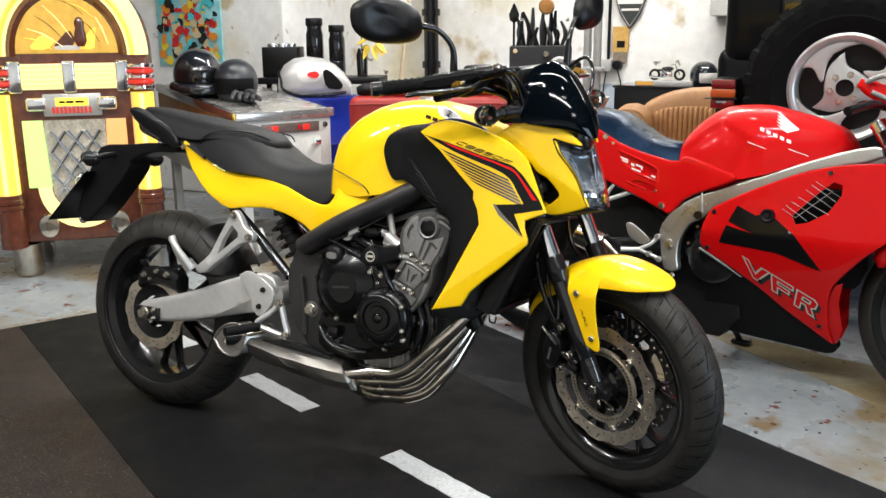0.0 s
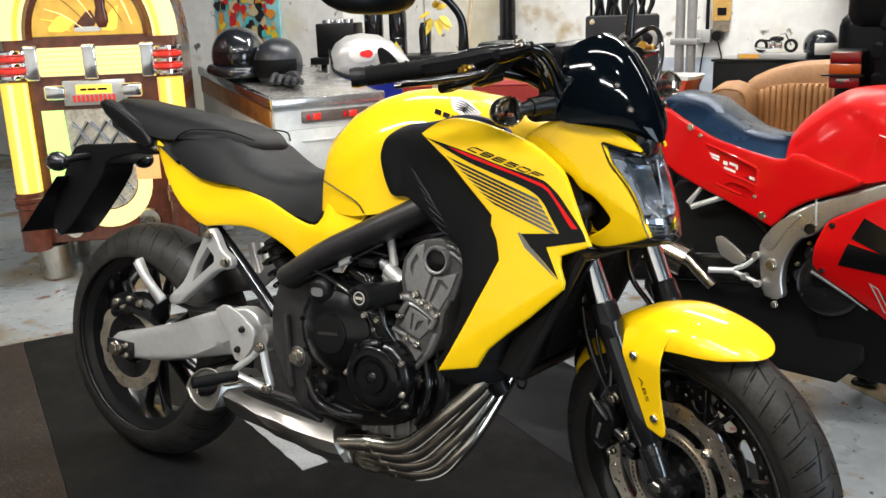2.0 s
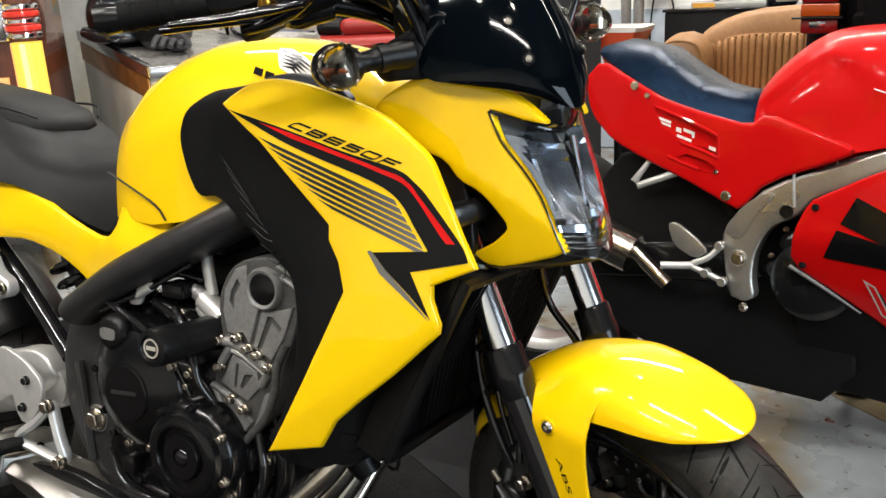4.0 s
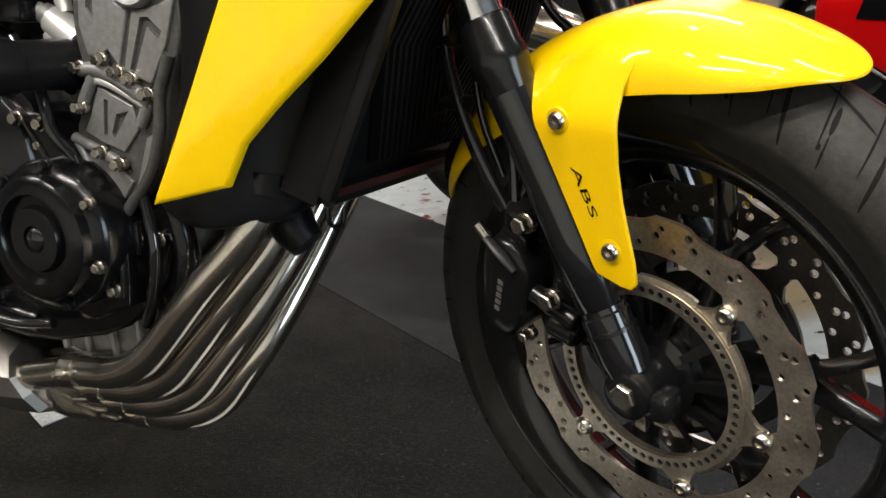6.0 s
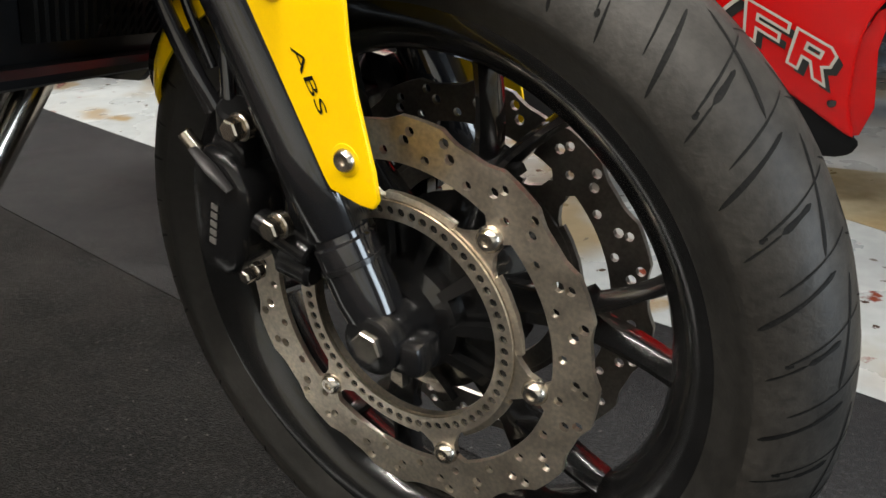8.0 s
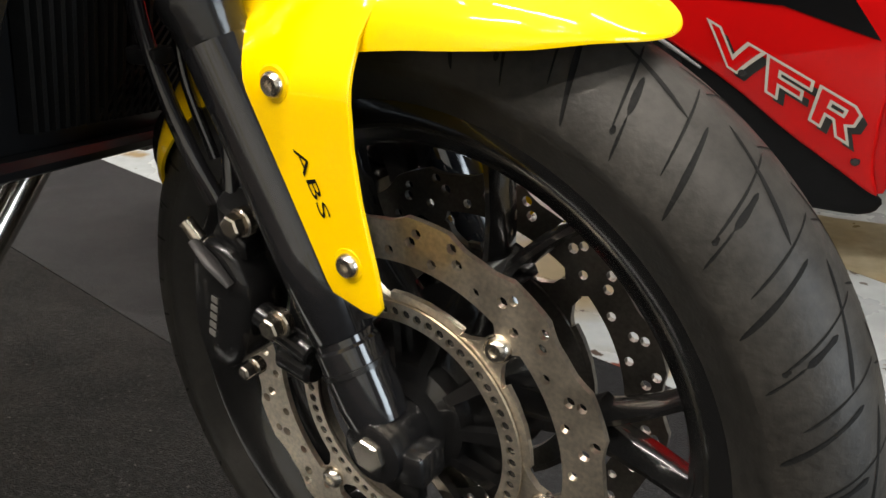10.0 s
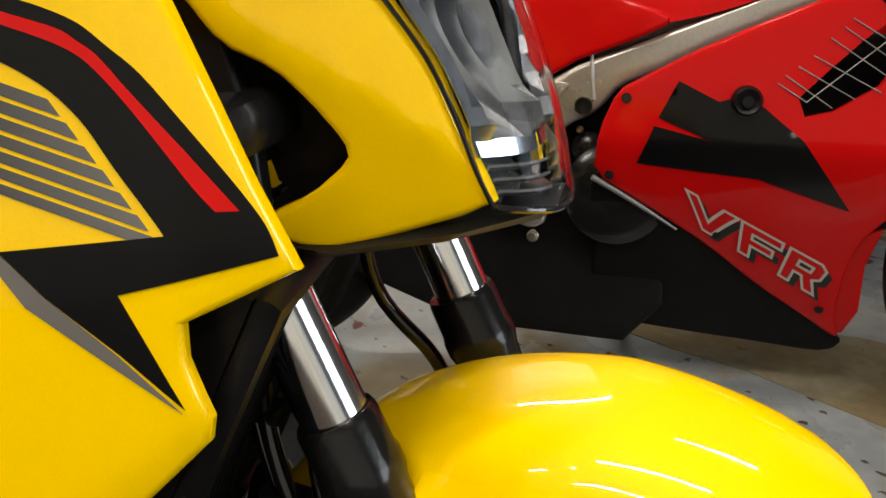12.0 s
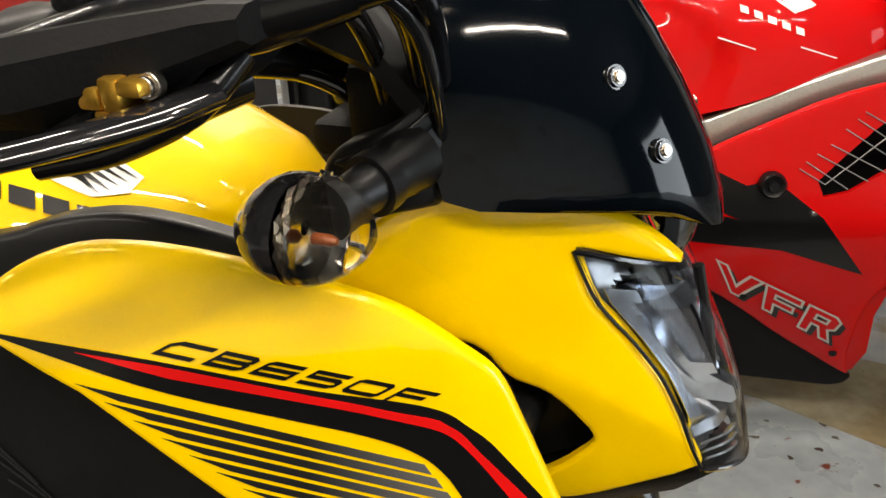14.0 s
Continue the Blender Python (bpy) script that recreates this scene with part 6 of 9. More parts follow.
for sgn in (-1, 1):
    flip = (lambda b: b) if sgn < 0 else mirrored
    part("grab_handle", flip(panel([(-0.135, 0.945), (-0.105, 0.955), (0.06, 0.89), (0.092, 0.853), (0.085, 0.835), (0.05, 0.838), (-0.10, 0.905)], lambda x, z: -0.088 - 0.02 * clamp((x + 0.1) / 0.2), 0.02, 0.018, 0.008, 0.003, 0.02)), BLACK_PLASTIC, bike, "black passenger grab handle", smooth=40)
part("tail_lamp", loft([[(-0.15 + 0.02 * k, 0.05 * u, 0.925 - 0.012 * k + 0.018 * v) for u, v in ((-1, 0), (-0.6, -1), (0.6, -1), (1, 0), (0.6, 1), (-0.6, 1))] for k in (0, 1, 2)]), TAIL_RED, bike, "red tail lamp")
hanger = part("plate_hanger", panel([(-0.40, 0.60), (-0.36, 0.56), (-0.30, 0.60), (-0.172, 0.742), (-0.155, 0.79), (-0.05, 0.815), (0.03, 0.815), (0.05, 0.84), (-0.06, 0.845), (-0.16, 0.835), (-0.28, 0.828), (-0.315, 0.79)], lambda x, z: -0.05, 0.09, 0.03, 0.006), BLACK_PLASTIC, bike, "black number plate hanger")
part("number_plate", loft([[(-0.315 - 0.17 * t + dx, y, 0.735 - 0.17 * t + 0.6 * dx) for dx, y in ((0, -0.09), (0.006, -0.09), (0.006, 0.09), (0, 0.09))] for t in (0, 1)]), BLACK_PLASTIC, hanger, "blank plate seen from behind")
part("plate_reflector", lathe([(0.0, 0.0), (0.016, 0.0), (0.018, 0.006), (0.016, 0.01)], 20, closed=False, origin=(-0.40, -0.02, 0.575), axis="x"), CHROME, hanger)


def indicator(x, y, z, ahead, parent, m=None, lens=LENS):
    """A turn signal: black shell, clear lens over an amber bulb."""
    n = 20
    shell, glass = [], []
    for k in range(8):
        t = k / 7
        r = 0.026 * math.sin(math.pi * (0.06 + 0.50 * t)) ** 0.8
        shell.append([(x - ahead * 0.034 * (1 - t), y + r * 1.15 * math.cos(a), z + r * math.sin(a)) for a in [2 * math.pi * q / n for q in range(n)]])
    for k in range(8):
        t = k / 7
        r = 0.026 * math.cos(t * 1.5) ** 0.55
        glass.append([(x + ahead * 0.034 * t, y + r * 1.15 * math.cos(a), z + r * math.sin(a)) for a in [2 * math.pi * q / n for q in range(n)]])
    sig = part("turn_signal", loft(shell), BLACK_GLOSS, parent, "black turn signal with a smoked clear lens", m)
    part("lens", loft(glass), lens, sig, "clear signal lens").visible_shadow = False
    part("bulb", lathe([(0.0, ahead * 0.016), (0.0014, ahead * 0.0155), (0.0025, ahead * 0.012), (0.0025, ahead * 0.004), (0.0, ahead * 0.002)], 14, closed=False, origin=(x, y, z - 0.004), axis="x"), AMBER, sig, "amber bulb")
    bowl = []
    for k in range(6):
        # stepped prisms line the rear half of the lens
        t = 0.02 + 0.034 * k
        r = (0.0247 - 0.0012 * (k % 2)) * math.cos(t * 1.5) ** 0.55
        bowl.append([(x + ahead * (0.033 * t + 0.0004 * ((q * 5 + k * 3) % 4)), y + r * (1 - 0.035 * ((q + k) % 2)) * 1.15 * math.cos(a2), z + r * (1 - 0.035 * ((q + k) % 2)) * math.sin(a2)) for q, a2 in enumerate([2 * math.pi * (q + 0.5 * (k % 2)) / 40 for q in range(40)])])
    part("facet_bowl", loft(bowl, caps=False), FACETS, sig, "faceted silver reflector prisms", None, 4)
    part("reflector_dish", loft([[(x + ahead * d, y + r * 1.13 * math.cos(a2), z + r * math.sin(a2)) for a2 in [2 * math.pi * q / 16 for q in range(16)]] for d, r in ((0.0060, 0.0232), (0.0030, 0.0190), (0.0014, 0.0140), (0.0006, 0.0090), (0.0004, 0.0030))], caps=False), FACETS, sig, "silver reflector dish", None, 8)
    for k in range(9):
        a2 = radians(20 * k - 80)
        part("lens_rib", tube([(x + ahead * 0.003, y + 0.0262 * 1.15 * math.cos(a2), z + 0.0262 * math.sin(a2)), (x + ahead * 0.009, y + 0.0258 * 1.15 * math.cos(a2), z + 0.0258 * math.sin(a2))], 0.0011, 6), CHROME, sig)
    return sig


SMOKE = material("smoked_lens", (0.93, 0.90, 0.84), 0.015, transmission=1.0, ior=1.16)
for sgn in (-1, 1):
    rs = indicator(-0.235, sgn * 0.14, 0.785, -1, bike, None, SMOKE)
    part("stalk", tube([(-0.235, sgn * 0.12, 0.785), (-0.23, sgn * 0.08, 0.795), (-0.22, sgn * 0.03, 0.80)], 0.010, 10, 4), BLACK_PLASTIC, rs)
    fs = indicator(1.248, sgn * 0.207, 0.9985, 1, bike, STEER, SMOKE)
    part("stalk", tube([(1.249, sgn * 0.19, 0.998), (1.2535, sgn * 0.172, 0.9995), (1.2585, sgn * 0.155, 1.0010), (1.262, sgn * 0.120, 1.0015)], [0.013, 0.0118, 0.0135, 0.019], 18, 4), BLACK_PLASTIC, fs)
    part("stalk_collar", tube([(1.2570, sgn * 0.160, 1.0005), (1.2590, sgn * 0.150, 1.0012)], 0.0168, 20), BLACK_PLASTIC, fs)

# headlamp and cowl, turned with the fork
COWL = [(1.215, 0.945), (1.231, 0.958), (1.251, 0.970), (1.282, 0.975), (1.298, 0.966), (1.334, 0.959), (1.357, 0.950), (1.378, 0.933), (1.396, 0.913), (1.378, 0.9165), (1.358, 0.9235), (1.336, 0.9325), (1.347, 0.897), (1.362, 0.878), (1.374, 0.859), (1.389, 0.834), (1.400, 0.805), (1.411, 0.775), (1.414, 0.763),
        (1.337, 0.738), (1.316, 0.742), (1.300, 0.757), (1.328, 0.771), (1.349, 0.790), (1.348, 0.800), (1.335, 0.821), (1.322, 0.837), (1.301, 0.849), (1.288, 0.874), (1.265, 0.885), (1.235, 0.905), (1.205, 0.925)]


def cowl_lat(x, z):
    base = -0.078 + 0.5 * (x - 1.34)
    d = (x - 1.235) * 0.62 + (z - 0.925) * 0.785
    return min(-0.012, base + (0.30 * d if d > 0 else -0.28 * d) * 0.5)


for sgn in (-1, 1):
    flip = (lambda b: b) if sgn < 0 else mirrored
    part("headlamp_cowl", flip(panel(COWL, cowl_lat, 0.005, 0.012, 0.005, soft=1, lines=([(1.20 + 0.00785 * k, 0.953 - 0.0062 * k) for k in range(28)],))), YELLOW, bike, "glossy yellow headlamp cowl", STEER, smooth=28)
    part("cowl_inner", flip(panel([(1.20, 0.94), (1.30, 0.955), (1.34, 0.93), (1.36, 0.86), (1.35, 0.77), (1.30, 0.755), (1.29, 0.83), (1.22, 0.9)], lambda x, z: cowl_lat(x, z) + 0.03, 0.01, 0.03, 0.0)), BLACK_PLASTIC, bike, "", STEER)
EDGE = [(1.337, 0.931), (1.351, 0.896), (1.372, 0.866), (1.388, 0.84), (1.40, 0.812), (1.409, 0.785), (1.416, 0.764)]
CENTRE = [(1.384, 0.899), (1.396, 0.880), (1.408, 0.857), (1.419, 0.831), (1.428, 0.805), (1.434, 0.78), (1.438, 0.755)]


def lamp_rows(back=0.0, shrink=1.0, n=16):
    rows = []
    for (ex, ez), (cx, cz) in zip(EDGE, CENTRE):
        ey = cowl_lat(ex, ez) * shrink
        rows.append([(cx - back - (cx - ex) * abs(u) ** 2.2, -ey * u, cz + (ez - cz) * abs(u) ** 1.5) for u in [-1 + 2 * k / n for k in range(n + 1)]])
    return rows


def sheet(rows, thick):
    bm = bmesh.new()
    gv = [[bm.verts.new(p) for p in row] for row in rows]
    for a, b in zip(gv, gv[1:]):
        for i in range(len(a) - 1):
            bm.faces.new((a[i], a[i + 1], b[i + 1], b[i]))
    bm.normal_update()
    bmesh.ops.solidify(bm, geom=bm.faces[:], thickness=thick)
    return bm


lamp = part("headlamp", sheet(lamp_rows(0.0, 1.0, 28), 0.003), LENS, bike, "clear headlamp lens over dark reflectors", STEER, smooth=60)
lamp.visible_shadow = False


def lamp_inside(u, v):
    """Depth behind the lens at a place across and down the lamp: two round bowls, a middle bar and a stepped lower field."""
    if v > 0.74:
        return 0.006 + 0.004 * (int(v * 40) % 2)
    bowl = max(0.0, 1 - ((abs(u) - 0.46) / 0.40) ** 2 - ((v - 0.42) / 0.34) ** 2)
    return 0.003 + 0.046 * math.sqrt(bowl) + (0.006 if abs(u) < 0.08 else 0.0)


def lamp_surface(u0, u1, v0, v1, nu, nv, deep=0.0):
    """A piece of the lamp's inside, between places across and down it."""
    rows = []
    for i in range(nv + 1):
        v = v0 + (v1 - v0) * i / nv
        f = v * (len(EDGE) - 1)
        k = min(int(f), len(EDGE) - 2)
        (ex, ez), (cx, cz) = (tuple(a + (b - a) * (f - k) for a, b in zip(line[k], line[k + 1])) for line in (EDGE, CENTRE))
        ey = cowl_lat(ex, ez) * 0.985
        row = []
        for j in range(nu + 1):
            u = u0 + (u1 - u0) * j / nu
            d = (lamp_inside(u, v) + deep) * (1 - abs(u) ** 8)
            row.append((cx - 0.0035 - d - (cx - ex) * abs(u) ** 2.2, -ey * u, cz + (ez - cz) * abs(u) ** 1.5))
        rows.append(row)
    return sheet(rows, 0.0015)


part("lamp_body", lamp_surface(-1.0, 1.0, 0.0, 1.0, 48, 44, 0.014), LAMP_DARK, lamp, "dark grey inside of the headlamp", smooth=25)
for sgn in (-1, 1):
    lo, hi = sorted((sgn * 0.06, sgn * 0.94))
    bowl = lamp_surface(lo, hi, 0.12, 0.80, 13, 13)
    for v in bowl.verts:
        v.co.x += 0.0035
    part("reflector", bowl, REFLECTOR, lamp, "faceted chrome reflector bowl", smooth=8)
    lo, hi = sorted((sgn * 0.12, sgn * 0.9))
    for k in range(3):
        v = 0.82 + 0.05 * k
        fin = lamp_surface(lo, hi, v, v + 0.016, 8, 1)
        for q in fin.verts:
            q.co.x += 0.006
        part("lamp_fin", fin, LAMP_DARK, lamp)
part("lamp_divider", tube([(1.398, 0.0, 0.895), (1.408, 0.0, 0.84), (1.416, 0.0, 0.77)], 0.004, 8, 4), BLACK_GLOSS, lamp)
part("lamp_base_line", tube([(x, y, z) for x, y, z in lamp_rows(0.0, 1.0, 16)[-1]], 0.0022, 8, 2), BLACK_GLOSS, lamp)
part("lamp_brow", tube([(x, y, z) for x, y, z in lamp_rows(0.0, 1.0, 16)[0]], 0.0026, 8, 2), BLACK_GLOSS, lamp)
part("lamp_rim", tube([(x - 0.001, cowl_lat(x, z) - 0.001, z) for x, z in EDGE], 0.0013, 8, 4), BLACK_GLOSS, lamp)
part("lamp_rim", mirrored(tube([(x - 0.001, cowl_lat(x, z) - 0.001, z) for x, z in EDGE], 0.0013, 8, 4)), BLACK_GLOSS, lamp)
part("lamp_chin", loft([[(x, w * u, z + 0.01 * (1 - abs(u))) for u in (-1, -0.5, 0, 0.5, 1)] + [(x - 0.01, w * u, z - 0.008) for u in (0.9, 0, -0.9)] for x, z, w in ((1.28, 0.745, 0.085), (1.34, 0.742, 0.075), (1.40, 0.752, 0.05), (1.438, 0.757, 0.012))]), BLACK_PLASTIC, bike, "black underside of the headlamp", STEER)
part("lamp_bridge", sheet([[(cx - dp * abs(u) ** 2, w * u, z + 0.006 * abs(u) ** 1.5) for u in [-1 + k / 8 for k in range(17)]] for z, cx, w, dp in ((0.898, 1.3835, 0.040, 0.020), (0.905, 1.389, 0.038, 0.018), (0.915, 1.394, 0.034, 0.016), (0.928, 1.397, 0.030, 0.016), (0.945, 1.396, 0.028, 0.016))], 0.004), BLACK_GLOSS, bike, "gloss black brow between lamp and screen", STEER, smooth=60)
# smoked screen
SCR = [(0.928, 1.411, 0.030, 0.020), (0.943, 1.409, 0.062, 0.045), (0.956, 1.405, 0.092, 0.080), (0.969, 1.401, 0.110, 0.106), (0.985, 1.395, 0.116, 0.118), (1.015, 1.380, 0.112, 0.112), (1.045, 1.362, 0.100, 0.095), (1.075, 1.341, 0.086, 0.075), (1.10, 1.312, 0.068, 0.050), (1.113, 1.282, 0.045, 0.02)]
rows = [[(cx - dp * abs(u) ** 2.1, w * u, z + 0.012 * abs(u) ** 2 * max(-1.0, min(1.0, (0.969 - z) / 0.02))) for u in [-1 + 2 * k / 24 for k in range(25)]] for z, cx, w, dp in SCR]
scr = part("flyscreen", sheet([smooth for smooth in rows], 0.004), SCREEN, bike, "dark smoked flyscreen", STEER, smooth=70)
for sgn in (-1, 1):
    for x, y, z in ((1.352, 0.046, 1.028), (1.379, 0.044, 0.987)):
        part("screen_screw", bolt((x + 0.001, sgn * y, z), (0.85, sgn * 0.5, 0.35), 0.0058, 0.0022, 16), BLACK_GLOSS, scr)
        part("screw_head", bolt((x + 0.0025, sgn * (y + 0.001), z + 0.0006), (0.85, sgn * 0.5, 0.35), 0.0032, 0.0022, 16), BOLT, scr)
    flip = (lambda b: b) if sgn < 0 else mirrored
    side_lat = lambda x, z: -0.136 + 0.034 * clamp((x - 1.250) / 0.03) ** 1.3
    side = part("screen_side", flip(panel([(1.213, 0.986), (1.216, 0.999), (1.226, 1.009), (1.239, 1.014), (1.254, 1.020), (1.263, 1.026), (1.271, 1.033), (1.2745, 1.027), (1.277, 0.99), (1.275, 0.970), (1.255, 0.972), (1.234, 0.969), (1.218, 0.974)], side_lat, 0.012, 0.008, 0.005)), BLACK_PLASTIC, bike, "black plastic side of the screen", STEER, smooth=30)
    part("side_step", flip(panel([(1.222, 1.001), (1.240, 1.008), (1.254, 1.0135), (1.264, 1.020), (1.274, 1.0285), (1.274, 1.018), (1.262, 1.006), (1.250, 1.0), (1.236, 0.998)], lambda x, z: side_lat(x, z) - 0.003, 0.003, 0.006, 0.0025)), BLACK_PLASTIC, side)
part("instrument", box(1.18, -0.075, 1.055, 1.25, 0.075, 1.10, 0.012), BLACK_PLASTIC, bike, "black instrument cluster", STEER)

# handlebar, controls, mirrors
part("handlebar", tube([(1.058, -0.36, 1.072), (1.125, -0.25, 1.077), (1.17, -0.15, 1.06), (1.20, -0.06, 1.035), (1.20, 0.06, 1.035), (1.17, 0.15, 1.06), (1.125, 0.25, 1.077), (1.058, 0.36, 1.072)], 0.0115, 14, 8), BLACK_METAL, bike, "black handlebar", STEER)
for sgn in (-1, 1):
    grip = part("grip", tube([(1.058, sgn * 0.365, 1.072), (1.092, sgn * 0.31, 1.0745), (1.125, sgn * 0.255, 1.077)], [0.0172, 0.0165, 0.0178], 20, 6), RUBBER, bike, "black rubber grip", STEER)
    part("bar_end", tube([(1.044, sgn * 0.388, 1.071), (1.050, sgn * 0.378, 1.0715), (1.058, sgn * 0.365, 1.072)], [0.0165, 0.0185, 0.0165], 18, 3), BLACK_METAL, grip)
    for k in range(8):
        f = (k + 0.5) / 8
        part("grip_ring", tube([(1.06 + 0.064 * f - 0.0012, sgn * (0.362 - 0.105 * f + 0.002), 1.0722 + 0.005 * f), (1.06 + 0.064 * f + 0.0012, sgn * (0.362 - 0.105 * f - 0.002), 1.0722 + 0.005 * f)], 0.0184, 16), RUBBER, grip)
    sw = part("switch_housing", tube([(1.122, sgn * 0.258, 1.077), (1.14, sgn * 0.225, 1.075), (1.155, sgn * 0.195, 1.07)], [0.021, 0.026, 0.02], 16, 4), BLACK_PLASTIC, bike, "black switch housing", STEER)
    mc = part("lever_clamp", tube([(1.155, sgn * 0.205, 1.055), (1.18, sgn * 0.205, 1.058), (1.205, sgn * 0.175, 1.06)], [0.016, 0.02, 0.014], 14, 4), BLACK_METAL, sw)
    part("lever", tube([(1.195, sgn * 0.20, 1.056), (1.185, sgn * 0.255, 1.056), (1.15, sgn * 0.31, 1.056), (1.118, sgn * 0.345, 1.055)], [0.009, 0.008, 0.007, 0.0095], 12, 5, flat=0.6), BLACK_GLOSS, bike, "black brake lever" if sgn < 0 else "black clutch lever", STEER)
    part("clamp_bolt", bolt((1.178, sgn * 0.225, 1.052), (-0.2, sgn, -0.1), 0.0065, 0.008), BOLT, sw)
    part("adjuster", tube([(1.19, sgn * 0.215, 1.07), (1.20, sgn * 0.195, 1.074)], 0.009, 12), GOLD, sw)
    part("adjuster", box(1.165, min(sgn * 0.228, sgn * 0.236), 1.062, 1.20, max(sgn * 0.228, sgn * 0.236), 1.072, 0.002), GOLD, sw)
    mir = part("mirror_stalk", tube([(1.15, sgn * 0.215, 1.075), (1.152, sgn * 0.216, 1.11), (1.156, sgn * 0.222, 1.16), (1.145, sgn * 0.255, 1.20), (1.128, sgn * 0.295, 1.213)], [0.0105, 0.0095, 0.007, 0.0065, 0.008], 14, 6), BLACK_METAL, bike, "black mirror stalk", STEER)
    n = 24
    rows = []
    for dx, s in ((0.016, 0.25), (0.014, 0.62), (0.006, 0.88), (-0.004, 0.98), (-0.012, 1.0), (-0.016, 0.97)):
        rows.append([(1.112 + dx - 0.02 * math.cos(a), sgn * (0.375 + 0.088 * s * math.copysign(abs(math.cos(a)) ** 0.75, math.cos(a))), 1.228 + 0.052 * s * math.copysign(abs(math.sin(a)) ** 0.75, math.sin(a)) + 0.012 * math.cos(a)) for a in [2 * math.pi * q / n for q in range(n)]])
    part("mirror_housing", loft(rows), BLACK_PLASTIC, mir, "black rounded mirror housing")
    part("mirror_glass", loft([[(q[0] - 0.0012, q[1], q[2]) for q in rows[-1]], [(q[0] - 0.0024, sgn * 0.375 + (q[1] - sgn * 0.375) * 0.93, 1.228 + (q[2] - 1.228) * 0.93) for q in rows[-1]]]), CHROME, mir)
reservoir = part("fluid_reservoir", box(1.165, -0.20, 1.085, 1.225, -0.15, 1.115, 0.008), BLACK_PLASTIC, bike, "black brake fluid reservoir", STEER)
for k, (a, b, c, d) in enumerate((((1.20, -0.18, 1.07), (1.245, -0.18, 1.105), (1.28, -0.14, 1.075), (1.262, -0.075, 0.95)), ((1.19, -0.15, 1.07), (1.235, -0.15, 1.105), (1.265, -0.12, 1.07), (1.25, -0.07, 0.93)),
                                  ((1.18, 0.15, 1.07), (1.26, 0.16, 1.11), (1.31, 0.12, 1.05), (1.29, 0.07, 0.93)), ((1.15, -0.12, 1.05), (1.21, -0.10, 1.03), (1.235, -0.06, 0.97), (1.20, -0.03, 0.88)))):
    part("control_cable", tube([a, b, c, d], 0.0048, 10, 8), BLACK_GLOSS, bike, "", STEER)
part("bar_clamp", box(1.175, -0.055, 1.0, 1.225, 0.055, 1.055, 0.008), BLACK_METAL, bike, "", STEER)
# brake side castings and hoses round the bar
master = part("master_cylinder", tube([(1.150, -0.262, 1.083), (1.19, -0.235, 1.090), (1.24, -0.205, 1.097), (1.275, -0.185, 1.103)], [0.013, 0.018, 0.017, 0.012], 20, 5), ENGINE_BLACK, bike, "black brake master cylinder", STEER)
part("perch", loft([[(x + 0.012 * u, y + 0.016 * v, z) for u, v in ((-1, -0.6), (-0.6, -1), (0.6, -1), (1, -0.6), (1, 0.6), (0.6, 1), (-0.6, 1), (-1, 0.6))] for x, y, z in ((1.168, -0.25, 1.045), (1.174, -0.25, 1.055), (1.180, -0.24, 1.075), (1.176, -0.225, 1.092))]), ENGINE_BLACK, master)
part("perch_arm", tube([(1.165, -0.268, 1.046), (1.195, -0.255, 1.052), (1.222, -0.236, 1.064), (1.236, -0.215, 1.082)], [0.009, 0.011, 0.011, 0.009], 14, 5, flat=0.7), ENGINE_BLACK, master)
part("perch_plate", panel([(1.100, 1.026), (1.140, 1.037), (1.172, 1.045), (1.198, 1.053), (1.218, 1.062), (1.225, 1.070), (1.229, 1.079), (1.254, 1.089), (1.276, 1.100), (1.270, 1.108), (1.235, 1.104), (1.19, 1.098), (1.14, 1.09), (1.10, 1.06)], lambda x, z: -0.244 + 0.25 * clamp((x - 1.19) / 0.2), 0.022, 0.010, 0.006, soft=1), DARK_HOLE, master, "black lever perch casting", smooth=35)
part("pivot_screw", bolt((1.173, -0.262, 1.0475), (0.1, -1, -0.15), 0.0058, 0.006, 16), BOLT, master)
part("perch_screw", bolt((1.217, -0.252, 1.078), (0.1, -1, 0.1), 0.0045, 0.005, 16), BOLT, master)
for k, (x, z, w, h) in enumerate(((1.187, 1.074, 0.012, 0.010), (1.199, 1.076, 0.010, 0.014), (1.208, 1.079, 0.012, 0.007), (1.194, 1.067, 0.020, 0.005))):
    part("gold_adjuster", box(x, -0.262, z - h / 2, x + w, -0.246, z + h / 2, 0.002), GOLD, master, "gold anodised adjuster")
part("hose_union", cyl((1.268, -0.19, 1.10), (1.29, -0.178, 1.106), 0.009, 16), ENGINE_BLACK, master)
part("union_bolt", bolt((1.276, -0.196, 1.112), (0, -0.3, 1), 0.007, 0.008), BOLT, master)
for k, pts in enumerate((((1.283, -0.178, 1.105), (1.288, -0.145, 1.09), (1.268, -0.09, 1.03), (1.25, -0.06, 0.95)), ((1.245, -0.155, 1.11), (1.275, -0.14, 1.085), (1.262, -0.10, 1.02), (1.243, -0.075, 0.94)),
                         ((1.225, -0.13, 1.10), (1.245, -0.12, 1.06), (1.232, -0.085, 1.0), (1.212, -0.06, 0.93)))):
    part("bar_hose", tube(pts, 0.0062 if k < 3 else 0.0045, 12, 8), BLACK_GLOSS, bike, "black control hose", STEER)
part("fork_cap_block", box(1.215, -0.105, 0.985, 1.255, -0.055, 1.045, 0.008), DARK_HOLE, bike, "black fork top clamp", STEER)
